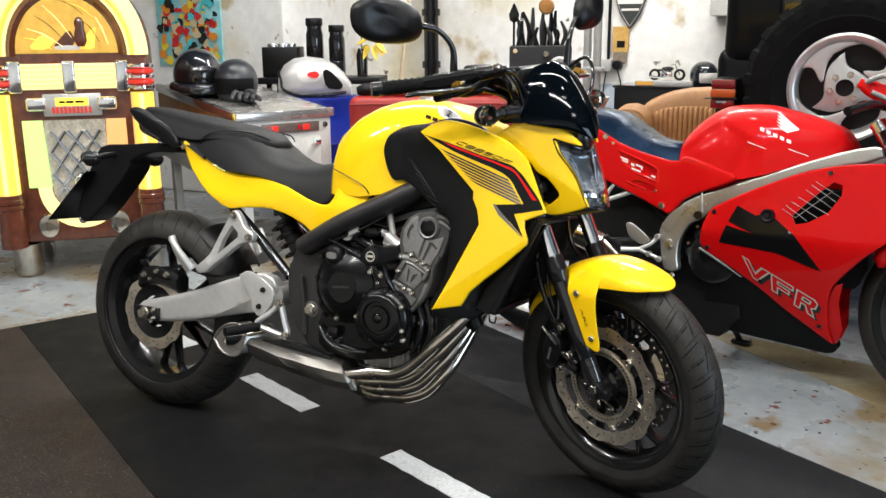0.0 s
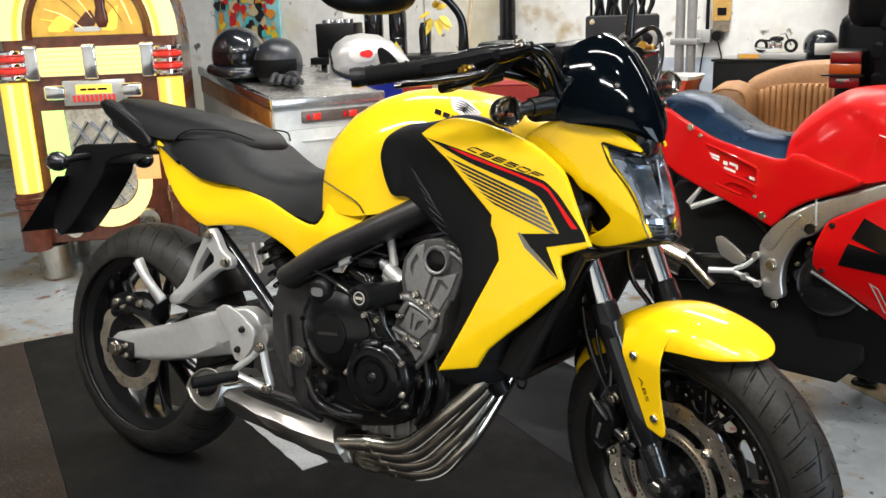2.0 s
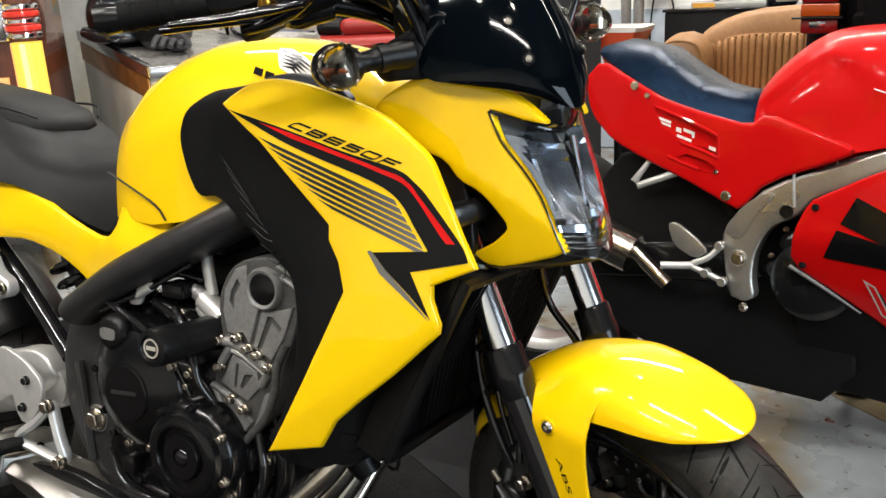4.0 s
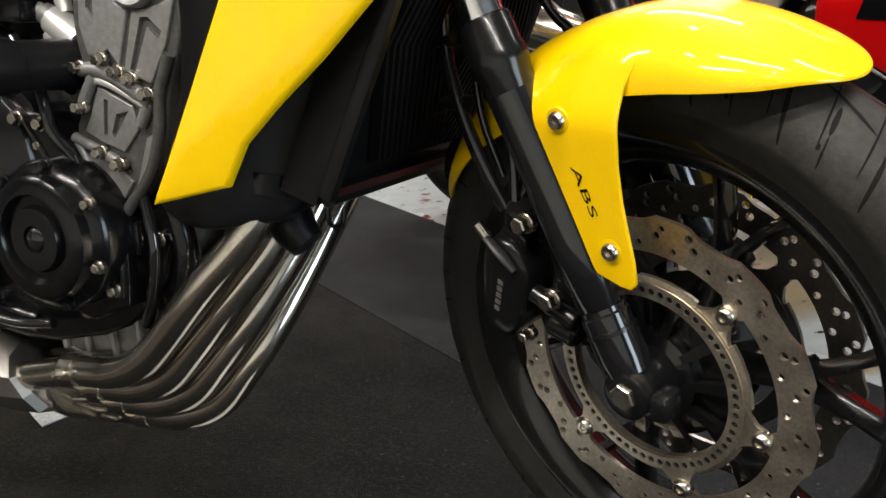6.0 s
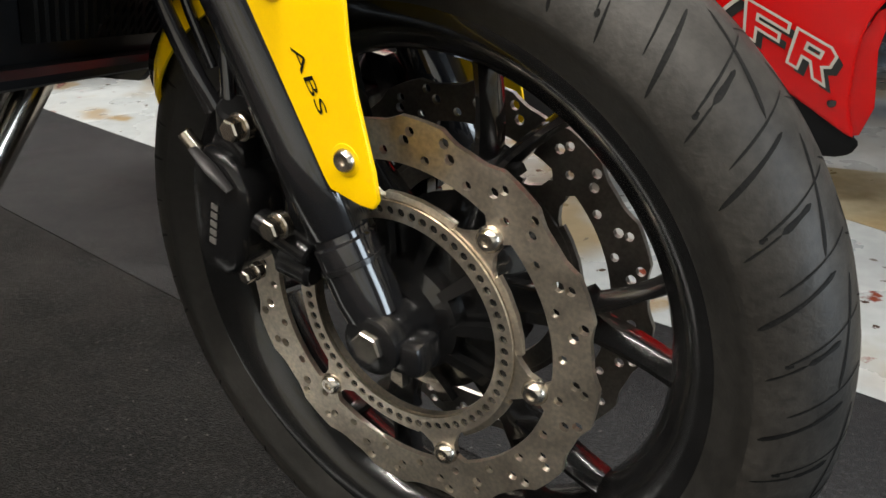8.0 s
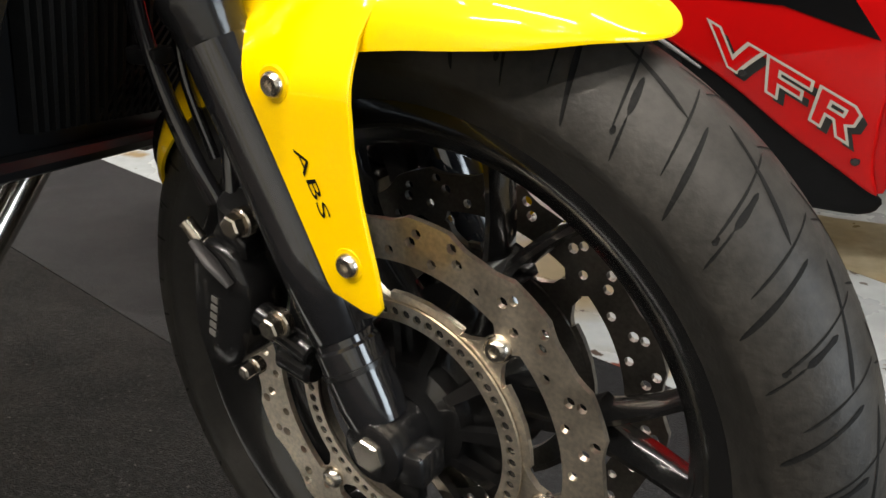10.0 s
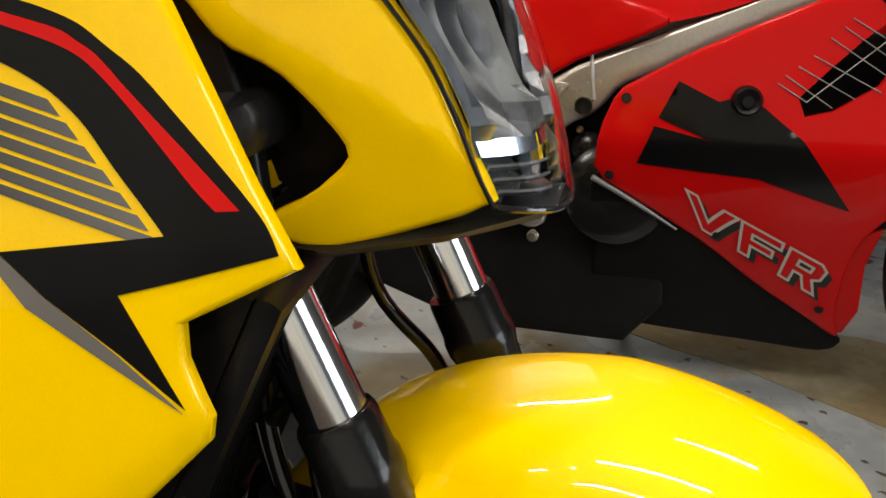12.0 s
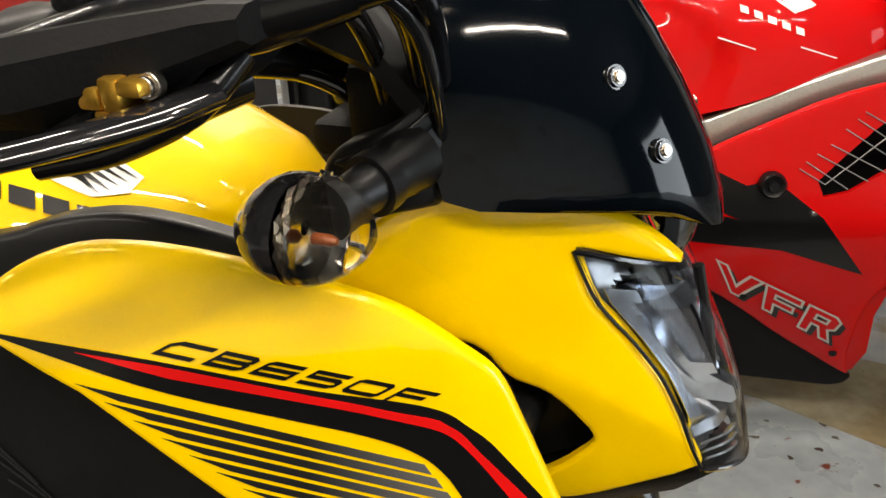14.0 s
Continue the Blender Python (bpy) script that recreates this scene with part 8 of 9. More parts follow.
RED_PLASTIC = material("red_plastic", (0.7, 0.03, 0.02), 0.25, emit=(1.0, 0.06, 0.03), power=0.25, coat=0.5)
MESHC = material("grille_cloth", (0.58, 0.53, 0.43), 0.45, bump=0.5, bump_size=400, grain=0.35, grain_size=70, stain=0.3, stain_size=14)
juke = thing("jukebox", "dark wooden jukebox with glowing yellow columns, chrome bands and a grille", "jukebox", pose(-1.542, 1.043, 0, 0, 0, 41) @ Matrix.Diagonal((0.88, 1, 1.055, 1)))
# local: x to the viewer's right, y away from the viewer
JW = 0.41
outline = [(-JW, 0.16), (JW, 0.16), (JW, 1.02)] + [(JW * math.cos(a), 1.02 + JW * math.sin(a)) for a in [math.pi * k / 20 for k in range(1, 20)]] + [(-JW, 1.02)]
body = part("cabinet", panel(outline, lambda x, z: 0.0, 0.5, 0.08, 0.012, soft=0), WOOD, juke, "dark polished wood veneer cabinet")


def arch(r0, r1, y0, y1, zc=1.02, n=32):
    return loft([[(r0 * math.cos(a), y1, zc + r0 * math.sin(a)), (r0 * math.cos(a), y0 + 0.02, zc + r0 * math.sin(a)), ((r0 + r1) / 2 * math.cos(a), y0, zc + (r0 + r1) / 2 * math.sin(a)), (r1 * math.cos(a), y0 + 0.02, zc + r1 * math.sin(a)), (r1 * math.cos(a), y1, zc + r1 * math.sin(a))] for a in [math.pi * k / n for k in range(n + 1)]])


part("arch_light", arch(0.31, 0.415, -0.035, 0.1), GLOW_W, juke, "glowing cream plastic arch")
part("arch_light", arch(0.325, 0.355, -0.042, 0.0), GLOW_Y, juke)
part("arch_trim", arch(0.265, 0.31, -0.025, 0.06), WOOD, juke)
win = [(0.262 * math.cos(a), 1.03 + 0.262 * math.sin(a)) for a in [math.pi * k / 24 for k in range(25)]]
part("title_window", panel(win, lambda x, z: -0.004, 0.006, 0.04, 0.002, soft=0), AMBER_GLASS, juke, "lit amber window")
for k in range(3):
    part("window_scene", panel([(-0.2 + 0.12 * k, 1.05), (-0.12 + 0.14 * k, 1.12 + 0.02 * k), (-0.05 + 0.10 * k, 1.09), (-0.1 + 0.12 * k, 1.045)], lambda x, z: -0.0075, 0.002, 0.03, 0.0), GLOW_Y if k != 1 else WOOD, juke)
for k, (x0, z0, x1, z1, w, mat) in enumerate(((-0.19, 1.14, -0.02, 1.06, 0.010, GLOW_W), (-0.15, 1.20, 0.0, 1.08, 0.007, WOOD), (-0.10, 1.24, 0.03, 1.10, 0.009, GLOW_W), (-0.02, 1.265, 0.10, 1.20, 0.006, WOOD), (0.03, 1.25, 0.15, 1.19, 0.010, GLOW_Y), (0.16, 1.19, 0.215, 1.07, 0.016, GLOW_W), (-0.21, 1.10, -0.08, 1.05, 0.012, GLOW_Y), (0.10, 1.17, 0.17, 1.08, 0.008, WOOD))):
    part("window_streak", tube([(x0, -0.0075, z0), (0.5 * (x0 + x1), -0.0075, 0.5 * (z0 + z1) + 0.012), (x1, -0.0075, z1)], [w * 0.4, w, w * 0.5], 8, 4, flat=0.3), mat, juke)
part("window_figure", loft([[(0.075 + r * math.cos(a), -0.012 + 0.3 * r * math.sin(a), z) for a in [2 * math.pi * q / 14 for q in range(14)]] for z, r in ((1.06, 0.018), (1.085, 0.032), (1.115, 0.030), (1.14, 0.022), (1.165, 0.026), (1.185, 0.016), (1.19, 0.003))]), WOOD, juke, "small brown shape behind the window")
part("record_arm", panel([(-0.06, 1.045), (0.07, 1.045), (0.07, 1.065), (-0.06, 1.065)], lambda x, z: -0.0095, 0.003, 0.03, 0.001), DECAL_WHITE, juke)
for sgn in (-1, 1):
    col = part("light_column", cyl((sgn * 0.372, -0.03, 0.40), (sgn * 0.372, -0.03, 0.85), 0.062, 28), GLOW_Y, juke, "glowing yellow column")
    part("column_tint", loft([[(sgn * 0.372 + 0.0635 * math.sin(a) * sgn, -0.03 - 0.0635 * math.cos(a), z) for a in [radians(-12 + 3 * k) for k in range(8)]] + [(sgn * 0.372 + 0.061 * math.sin(a) * sgn, -0.03 - 0.061 * math.cos(a), z) for a in [radians(9 - 3 * k) for k in range(8)]] for z in (0.402, 0.62, 0.848)]), GLOW_W, col)
    part("column_edge", loft([[(sgn * 0.372 + 0.0635 * math.sin(a) * sgn, -0.03 - 0.0635 * math.cos(a), z) for a in [radians(-75 + 4 * k) for k in range(6)]] + [(sgn * 0.372 + 0.061 * math.sin(a) * sgn, -0.03 - 0.061 * math.cos(a), z) for a in [radians(-55 - 4 * k) for k in range(6)]] for z in (0.402, 0.62, 0.848)]), GLOW_G if sgn < 0 else GLOW_O, col)
    part("column_base", lathe([(0.07, 0.15), (0.07, 0.33), (0.078, 0.335), (0.078, 0.35), (0.072, 0.355), (0.078, 0.36), (0.078, 0.375), (0.072, 0.38), (0.072, 0.40), (0.0, 0.40), (0.0, 0.15)], 28, origin=(sgn * 0.372, -0.03, 0), axis="z"), WOOD, juke)
    for k, mat in enumerate((CHROME, RED_PLASTIC, CHROME, RED_PLASTIC, CHROME)):
        part("chrome_band", lathe([(0.0, 0.0), (0.066, 0.0), (0.071, 0.005), (0.071, 0.015), (0.066, 0.02), (0.0, 0.02)], 24, origin=(sgn * 0.372, -0.03, 0.865 + 0.024 * k), axis="z"), mat, col)
    part("side_panel", panel([(0.15, 0.42), (0.27, 0.42), (0.27, 0.73), (0.165, 0.73)] if sgn > 0 else [(-0.27, 0.42), (-0.15, 0.42), (-0.165, 0.73), (-0.27, 0.73)], lambda x, z: -0.012, 0.012, 0.04, 0.006, soft=0), GLOW_G if sgn < 0 else GLOW_O, juke, "glowing pastel side panel")
    part("lamp_pod", box(min(sgn * 0.13, sgn * 0.235), -0.05, 0.775, max(sgn * 0.13, sgn * 0.235), -0.005, 0.835, 0.014, 3), CHROME, juke)
    part("foot", lathe([(0.0, 0.0), (0.075, 0.0), (0.08, 0.02), (0.085, 0.15), (0.0, 0.15)], 28, closed=False, origin=(sgn * 0.33, 0.07, 0), axis="z"), STEEL, juke, "round steel foot")
    part("foot", lathe([(0.0, 0.0), (0.075, 0.0), (0.08, 0.02), (0.085, 0.15), (0.0, 0.15)], 28, closed=False, origin=(sgn * 0.33, 0.43, 0), axis="z"), STEEL, juke)
    part("plinth_speaker", lathe([(0.0, -0.010), (0.02, -0.011), (0.024, -0.006), (0.044, -0.008), (0.052, -0.010), (0.058, 0.0)], 28, closed=False, origin=(sgn * 0.19, 0, 0.235)), STEEL, juke, "round steel speaker cap")
part("title_strip", box(-0.25, -0.02, 0.87, 0.25, -0.002, 0.985, 0.006), GLOW_W, juke, "lit title strip rack")
for k in range(5):
    part("strip_bar", box(-0.25, -0.0235, 0.885 + 0.021 * k, 0.25, -0.0205, 0.888 + 0.021 * k, 0.001, 1), GLOW_P, juke)
for x in (-0.275, 0.0, 0.275):
    part("chrome_mount", box(x - 0.035, -0.045, 0.855, x + 0.035, -0.003, 0.998, 0.012, 3), CHROME, juke)
part("top_mount", box(-0.07, -0.06, 1.385, 0.07, -0.02, 1.44, 0.014, 3), CHROME, juke)
part("name_board", box(-0.15, -0.025, 0.748, 0.15, -0.004, 0.850, 0.006), SILVER, juke)
part("name_plate", box(-0.085, -0.030, 0.795, 0.085, -0.0255, 0.832, 0.003), GLOW_P, juke, "small yellow nameplate")
for x0, w in ((-0.065, 0.03), (-0.03, 0.04), (0.018, 0.045)):
    part("plate_mark", box(x0, -0.0315, 0.808, x0 + w, -0.0303, 0.818, 0.0), DECAL_BLACK, juke)
for k in range(10):
    part("name_tooth", box(-0.105 + 0.021 * k, -0.030, 0.762, -0.092 + 0.021 * k, -0.0255, 0.79, 0.001, 1), RED_PLASTIC, juke)
grille = [(-0.16, 0.73), (0.16, 0.73), (0.155, 0.42)] + [(0.15 * math.cos(a), 0.42 + 0.12 * math.sin(a)) for a in [-math.pi * k / 12 for k in range(13)]] + [(-0.155, 0.42)]
gr = part("grille", panel(grille, lambda x, z: -0.004, 0.004, 0.05, 0.0, soft=0), MESHC, juke, "round-bottomed grille cloth behind chrome lattice")
for k in range(-4, 5):
    for s in (-1, 1):
        x0 = 0.09 * k
        pts = [(x0 + s * 0.17 * (t - 0.5) * 2, -0.012, 0.33 + 0.40 * t) for t in [j / 8 for j in range(9)]]
        pts = [q for q in pts if inside(q[0], q[2], grille)]
        if len(pts) > 1:
            part("lattice_bar", tube(pts, 0.0108, 8, 2), CHROME, gr)
part("grille_medallion", lathe([(0.0, -0.035), (0.03, -0.033), (0.05, -0.025), (0.058, -0.012), (0.06, 0.0)], 28, closed=False, origin=(0.02, 0, 0.43)), CHROME, juke)
part("medallion_centre", lathe([(0.0, -0.041), (0.026, -0.038), (0.032, -0.03)], 20, closed=False, origin=(0.02, 0, 0.43)), RED_PLASTIC, juke)
ringg = [(0.225 * math.cos(a), 0.42 + 0.20 * math.sin(a)) for a in [-math.pi * k / 16 for k in range(17)]] + [(0.155 * math.cos(a), 0.42 + 0.125 * math.sin(a)) for a in [-math.pi + math.pi * k / 16 for k in range(17)]]
part("lower_light", panel(ringg, lambda x, z: -0.012, 0.012, 0.03, 0.004, soft=0), GLOW_W, juke, "glowing cream lower ring")

# ---- workshop cabinet, helmets, drum and tank ----
WHITE_STEEL = material("white_enamel", (0.66, 0.66, 0.62), 0.4, coat=0.3, grain=0.08, stain=0.2, stain_size=6, rough_var=0.1)
TOP_STEEL = material("worn_steel_top", (0.56, 0.545, 0.52), 0.26, 0.75, grain=0.15, grain_size=60, stain=0.25, stain_size=5, rough_var=0.1)
cabinet = thing("pinball_table", "white enamelled games table with a sloping steel-edged glass top", "games table", pose(-0.87, 1.44, 0, 0, 0, 63.4))
L, D, RISE = 0.537, 1.05, 0.10


def sloped(x0, y0, z0, x1, y1, z1, bevel=0.004):
    """A block whose top and bottom rise towards the back."""
    bm = box(x0, y0, z0, x1, y1, z1, bevel)
    for v in bm.verts:
        v.co.z += RISE * v.co.y
    return bm


part("body", sloped(0, 0.0, 0.36, L, D, 0.752, 0.010), WHITE_STEEL, cabinet)
for x in (0.03, L - 0.075):
    for y in (0.03, D - 0.08):
        part("leg", loft([[(x + 0.045 * u, y + 0.045 * v, z) for u, v in ((0, 0), (1, 0), (1, 1), (0, 1))] for z in (0.0, 0.36 + RISE * y)]), WHITE_STEEL, cabinet)
part("top", sloped(-0.010, -0.012, 0.753, L + 0.010, D, 0.780, 0.006), TOP_STEEL, cabinet, "scratched steel top")
part("side_rail", sloped(-0.014, -0.014, 0.742, 0.016, D, 0.787, 0.005), CHROME, cabinet, "bright steel side rail")
part("front_rail", box(-0.012, -0.018, 0.742, L + 0.012, 0.022, 0.787, 0.006), TOP_STEEL, cabinet, "brushed steel front rail")
part("lamp_panel", box(0.13, -0.012, 0.672, 0.46, -0.0005, 0.722, 0.003), material("brown_lamp_panel", (0.17, 0.13, 0.11), 0.35, 0.3, grain=0.2), cabinet, "brown lamp panel")
for x in (0.18, 0.36):
    part("red_lamp", box(x, -0.018, 0.681, x + 0.040, -0.0125, 0.712, 0.003), RED_PLASTIC, cabinet, "square red lamp")
    part("white_lamp", box(x - 0.028, -0.016, 0.683, x - 0.012, -0.0125, 0.710, 0.002), DECAL_RED, cabinet)
part("door", box(0.06, -0.008, 0.40, 0.47, -0.0005, 0.645, 0.006), WHITE_STEEL, cabinet)
part("door_bar", box(0.12, -0.014, 0.585, 0.30, -0.0085, 0.595, 0.002), WHITE_STEEL, cabinet)
part("latch", box(0.42, -0.03, 0.60, 0.46, -0.0085, 0.625, 0.006), CHROME, cabinet)
part("bolt_head", bolt((0.50, -0.001, 0.70), (0, -1, 0), 0.012, 0.012), BOLT, cabinet)
# Paints the orange reflection on the table's side; also colours the bronze disc.
COPPER_AND_GLOW = material("copper_and_glow", (0.62, 0.30, 0.10), 0.3, 0.8, grain=0.3, grain_size=14, stain=0.3, stain_size=5)
part("side_glow", sloped(-0.010, 0.02, 0.655, -0.001, D - 0.02, 0.738, 0.003), COPPER_AND_GLOW, cabinet, "orange reflection painted on the table side")

HEL_B = material("helmet_black", (0.010, 0.012, 0.016), 0.18, coat=0.8, grain=0.1)


def helmet(name, label, x, y, z, r, turn, mats, full=False, group="helmets"):
    top = thing(name, label, "helmet", pose(x, y, z, 0, 0, turn), group)
    rows = []
    for k in range(15):
        b = radians(-48 + 138 * k / 14)
        rr = r * math.cos(b) ** 0.9 if k < 14 else 0.004
        rows.append([(rr * 1.12 * math.cos(a), rr * 0.95 * math.sin(a), r * 0.74 + r * 1.02 * math.sin(b)) for a in [2 * math.pi * q / 32 for q in range(32)]])
    bm = loft(rows)
    part("shell", bm, mats[0], top, "rounded helmet shell")
    vis = [[(r * 1.15 * math.cos(a) * math.cos(b), r * 0.98 * math.sin(a) * math.cos(b), r * 0.74 + r * 1.03 * math.sin(b)) for a in [radians(-62 + 124 * q / 18) for q in range(19)]] for b in [radians(-28 + 40 * k / 6) for k in range(7)]]
    part("visor", sheet(vis, 0.004), mats[1], top, "dark face opening" if not full else "tinted visor")
    part("rim", lathe([(r * 0.70, 0.0), (r * 0.76, 0.006), (r * 0.72, 0.014), (r * 0.66, 0.01)], 32, axis="z"), BLACK_PLASTIC, top)
    if full:
        part("chin_bar", tube([(r * 0.35, -r * 0.95, r * 0.35), (r * 1.05, -r * 0.6, r * 0.28), (r * 1.28, 0, r * 0.26), (r * 1.05, r * 0.6, r * 0.28), (r * 0.35, r * 0.95, r * 0.35)], r * 0.2, 14, 6), mats[0], top)
    return top


HEL_MATT = material("helmet_matt", (0.020, 0.023, 0.029), 0.34, coat=0.15, grain=0.1)
helmet("helmet", "matt black open-face helmet on the games table", -1.155, 1.81, 0.824, 0.122, -62, (HEL_MATT, DARK_HOLE))
helmet("helmet", "gloss black full-face helmet on the games table", -1.405, 1.80, 0.844, 0.142, -45, (HEL_B, BLACK_GLOSS), True)
gloves = thing("gloves", "dark leather gloves lying on the games table", "gloves", pose(-1.03, 1.75, 0.812, 0, 0, -60))
GLOVE = material("dark_leather", (0.03, 0.03, 0.034), 0.6, bump=0.4, bump_size=200, grain=0.3)
for k in range(5):
    part("finger", tube([(0.0, 0.02 * (k - 2), 0.03), (0.06 + 0.01 * (k % 2), 0.03 * (k - 2), 0.06 - 0.008 * k), (0.11, 0.036 * (k - 2), 0.025)], [0.016, 0.014, 0.011], 10, 4), GLOVE, gloves)
part("palm", tube([(-0.08, 0, 0.03), (-0.04, 0, 0.035), (0.01, 0, 0.035)], [0.035, 0.04, 0.035], 14, 4), GLOVE, gloves)

BLUE = material("blue_drum", (0.012, 0.03, 0.32), 0.35, coat=0.3, grain=0.15, stain=0.2, stain_size=5, rough_var=0.1)
drum = thing("oil_drum", "blue steel oil drum", "drum", pose(-1.02, 2.41, 0) @ Matrix.Diagonal((0.78, 0.78, 0.97, 1)))
part("body", lathe([(0.0, 0.0), (0.27, 0.0), (0.285, 0.01), (0.28, 0.03), (0.28, 0.27), (0.29, 0.285), (0.28, 0.30), (0.28, 0.54), (0.29, 0.555), (0.28, 0.57), (0.28, 0.80), (0.288, 0.815), (0.285, 0.83), (0.27, 0.83), (0.265, 0.815), (0.0, 0.815)], 48, closed=False, axis="z"), BLUE, drum)
SILV_TANK = material("silver_tank", (0.60, 0.59, 0.58), 0.34, 0.45, coat=0.6, grain=0.05)
ctank = thing("spare_fuel_tank", "silver classic fuel tank with a red badge on the drum", "fuel tank", pose(-1.03, 2.38, 0.806, 0, 0, 28) @ Matrix.Diagonal((0.78, 0.9, 1.12, 1)))
rows = []
for x, zt, w in ((-0.27, 0.08, 0.05), (-0.26, 0.12, 0.09), (-0.22, 0.165, 0.12), (-0.15, 0.195, 0.135), (-0.05, 0.205, 0.14), (0.06, 0.195, 0.13), (0.15, 0.165, 0.115), (0.22, 0.12, 0.09), (0.27, 0.07, 0.06), (0.285, 0.035, 0.03)):
    rows.append([(x, w * math.copysign(abs(math.sin(a)) ** 0.75, math.sin(a)), zt * 0.45 + zt * 0.55 * math.copysign(abs(math.cos(a)) ** 0.8, math.cos(a))) for a in [2 * math.pi * q / 28 for q in range(28)]])
part("shell", loft(rows), SILV_TANK, ctank, "brushed silver tank shell", smooth=60)
part("trim_line", tube([(-0.262, -0.05, 0.13), (-0.235, -0.115, 0.085), (-0.22, -0.122, 0.04), (-0.1, -0.137, 0.012), (0.1, -0.125, 0.012), (0.24, -0.08, 0.02)], 0.009, 10, 5), BLACK_GLOSS, ctank)
part("badge", panel([(0.0 - 0.06 * math.cos(a) + (0.05 if math.cos(a) < -0.2 else 0) - 0.05, 0.115 + 0.04 * math.sin(a)) for a in [2 * math.pi * k / 20 for k in range(20)]], lambda x, z: -0.153 + 0.3 * abs(z - 0.1), 0.003, 0.02, 0.001), DECAL_WHITE, ctank, "round white and red badge")
part("badge_red", panel([(-0.035, 0.125), (0.030, 0.135), (0.058, 0.115), (0.030, 0.095), (-0.035, 0.105)], lambda x, z: -0.156 + 0.3 * abs(z - 0.1), 0.002, 0.02, 0.0), DECAL_RED, ctank)
part("knee_pad", panel([(0.075, 0.13), (0.105, 0.145), (0.16, 0.115), (0.225, 0.06), (0.20, 0.035), (0.10, 0.045)], lambda x, z: -0.152 + 0.30 * clamp(x - 0.05), 0.008, 0.02, 0.004), RUBBER, ctank, "black rubber knee pad")

# shelf behind with black bottles
bench = thing("back_bench", "dark bench standing behind the drum", "bench", pose(-1.32, 2.79, 0, 0, 0, 20))
part("top", box(-0.32, -0.17, 0.855, 0.46, 0.17, 0.895, 0.006), BLACK_PLASTIC, bench)
for x in (-0.27, 0.36):
    for y in (-0.13, 0.10):
        part("leg", box(x, y, 0, x + 0.03, y + 0.03, 0.855, 0.003), BLACK_METAL, bench)
bt = pose(-1.32, 2.79, 0.896, 0, 0, 20) @ Matrix.Scale(1.1, 4)
cbox = thing("black_box", "black box with wire bottle tops", "box", bt @ pose(-0.17, -0.02, 0))
part("box", box(-0.10, -0.08, 0.0, 0.11, 0.08, 0.17, 0.006), BLACK_PLASTIC, cbox)
for k in range(3):
    part("ring", lathe([(0.024, 0.17), (0.03, 0.172), (0.03, 0.188), (0.024, 0.186)], 20, origin=(-0.05 + 0.055 * k, -0.02, 0), axis="z"), CHROME, cbox)
for k, (x, h, r) in enumerate(((0.02, 0.33, 0.05), (0.15, 0.29, 0.047))):
    jar = thing("black_canister", "tall black plastic canister with a ribbed lid", "canister", bt @ pose(x, 0.0, 0), "black canisters")
    part("body", lathe([(0.0, 0.0), (r, 0.0), (r, h * 0.28), (r * 0.95, h * 0.3), (r, h * 0.32), (r, h * 0.72), (r * 0.85, h * 0.8), (r * 0.85, h * 0.86), (0.0, h * 0.86)], 28, closed=False, axis="z"), BLACK_GLOSS, jar)
    part("lid", lathe([(0.0, h), (r * 0.9, h), (r * 0.98, h * 0.98), (r * 0.98, h * 0.88), (r * 0.9, h * 0.86)], 28, closed=False, axis="z"), BLACK_PLASTIC, jar, "ribbed black lid")
    part("warning_label", panel([(-0.035, h * 0.05), (0.035, h * 0.05), (0.0, h * 0.24)], lambda x, z: -r - 0.002 + 8 * x * x, 0.001, 0.01, 0.0, soft=0), material("yellow_label", (0.8, 0.6, 0.03), 0.5), jar, "yellow triangular label")
flower = thing("yellow_flowers", "yellow artificial flower in a dark vase", "flower", bt @ pose(0.30, -0.02, 0))
part("vase", lathe([(0.0, 0.0), (0.03, 0.0), (0.034, 0.12), (0.022, 0.16), (0.0, 0.16)], 20, closed=False, axis="z"), BLACK_GLOSS, flower)
part("stem", tube([(0, 0, 0.15), (0.0, 0, 0.22), (0.0, 0, 0.30)], 0.004, 6, 3), CAST, flower)
PETAL = material("yellow_petal", (0.72, 0.52, 0.06), 0.6, grain=0.3, grain_size=80)
rnd = random.Random(4)
for k in range(11):
    a, u = rnd.uniform(0, 6.3), rnd.uniform(-0.3, 0.8)
    c = Vector((0.06 + 0.03 * math.cos(a), -0.02, 0.20 + 0.03 * math.sin(a)))
    d = Vector((math.cos(a), rnd.uniform(-0.6, 0.4), math.sin(a) * 0.7 - 0.2)).normalized()
    s = d.orthogonal().normalized()
    part("petal", sheet([[c + d * 0.075 * t + s * 0.022 * w * math.sin(math.pi * min(1, t + 0.12)) + Vector((0, 0, -0.03 * t * t)) for w in (-1, 0, 1)] for t in (0, 0.3, 0.6, 0.9, 1.0)], 0.002), PETAL, flower)

# red armchair behind the tank of the yellow motorcycle
RED_VINYL = material("red_vinyl", (0.32, 0.022, 0.018), 0.4, bump=0.2, bump_size=300, grain=0.15, rough_var=0.1)
chair = thing("red_bench_seat", "red vinyl bench seat with a black top rail", "seat", pose(-0.10, 2.15, 0, 0, 0, 24))
part("backrest", box(-0.482, 0.0, 0.45, 0.46, 0.14, 0.842, 0.05, 4), RED_VINYL, chair)
part("seat", box(-0.46, -0.35, 0.28, 0.44, 0.02, 0.46, 0.05, 4), RED_VINYL, chair)
part("base", box(-0.46, -0.30, 0.0, 0.40, 0.08, 0.28, 0.01), BLACK_PLASTIC, chair)
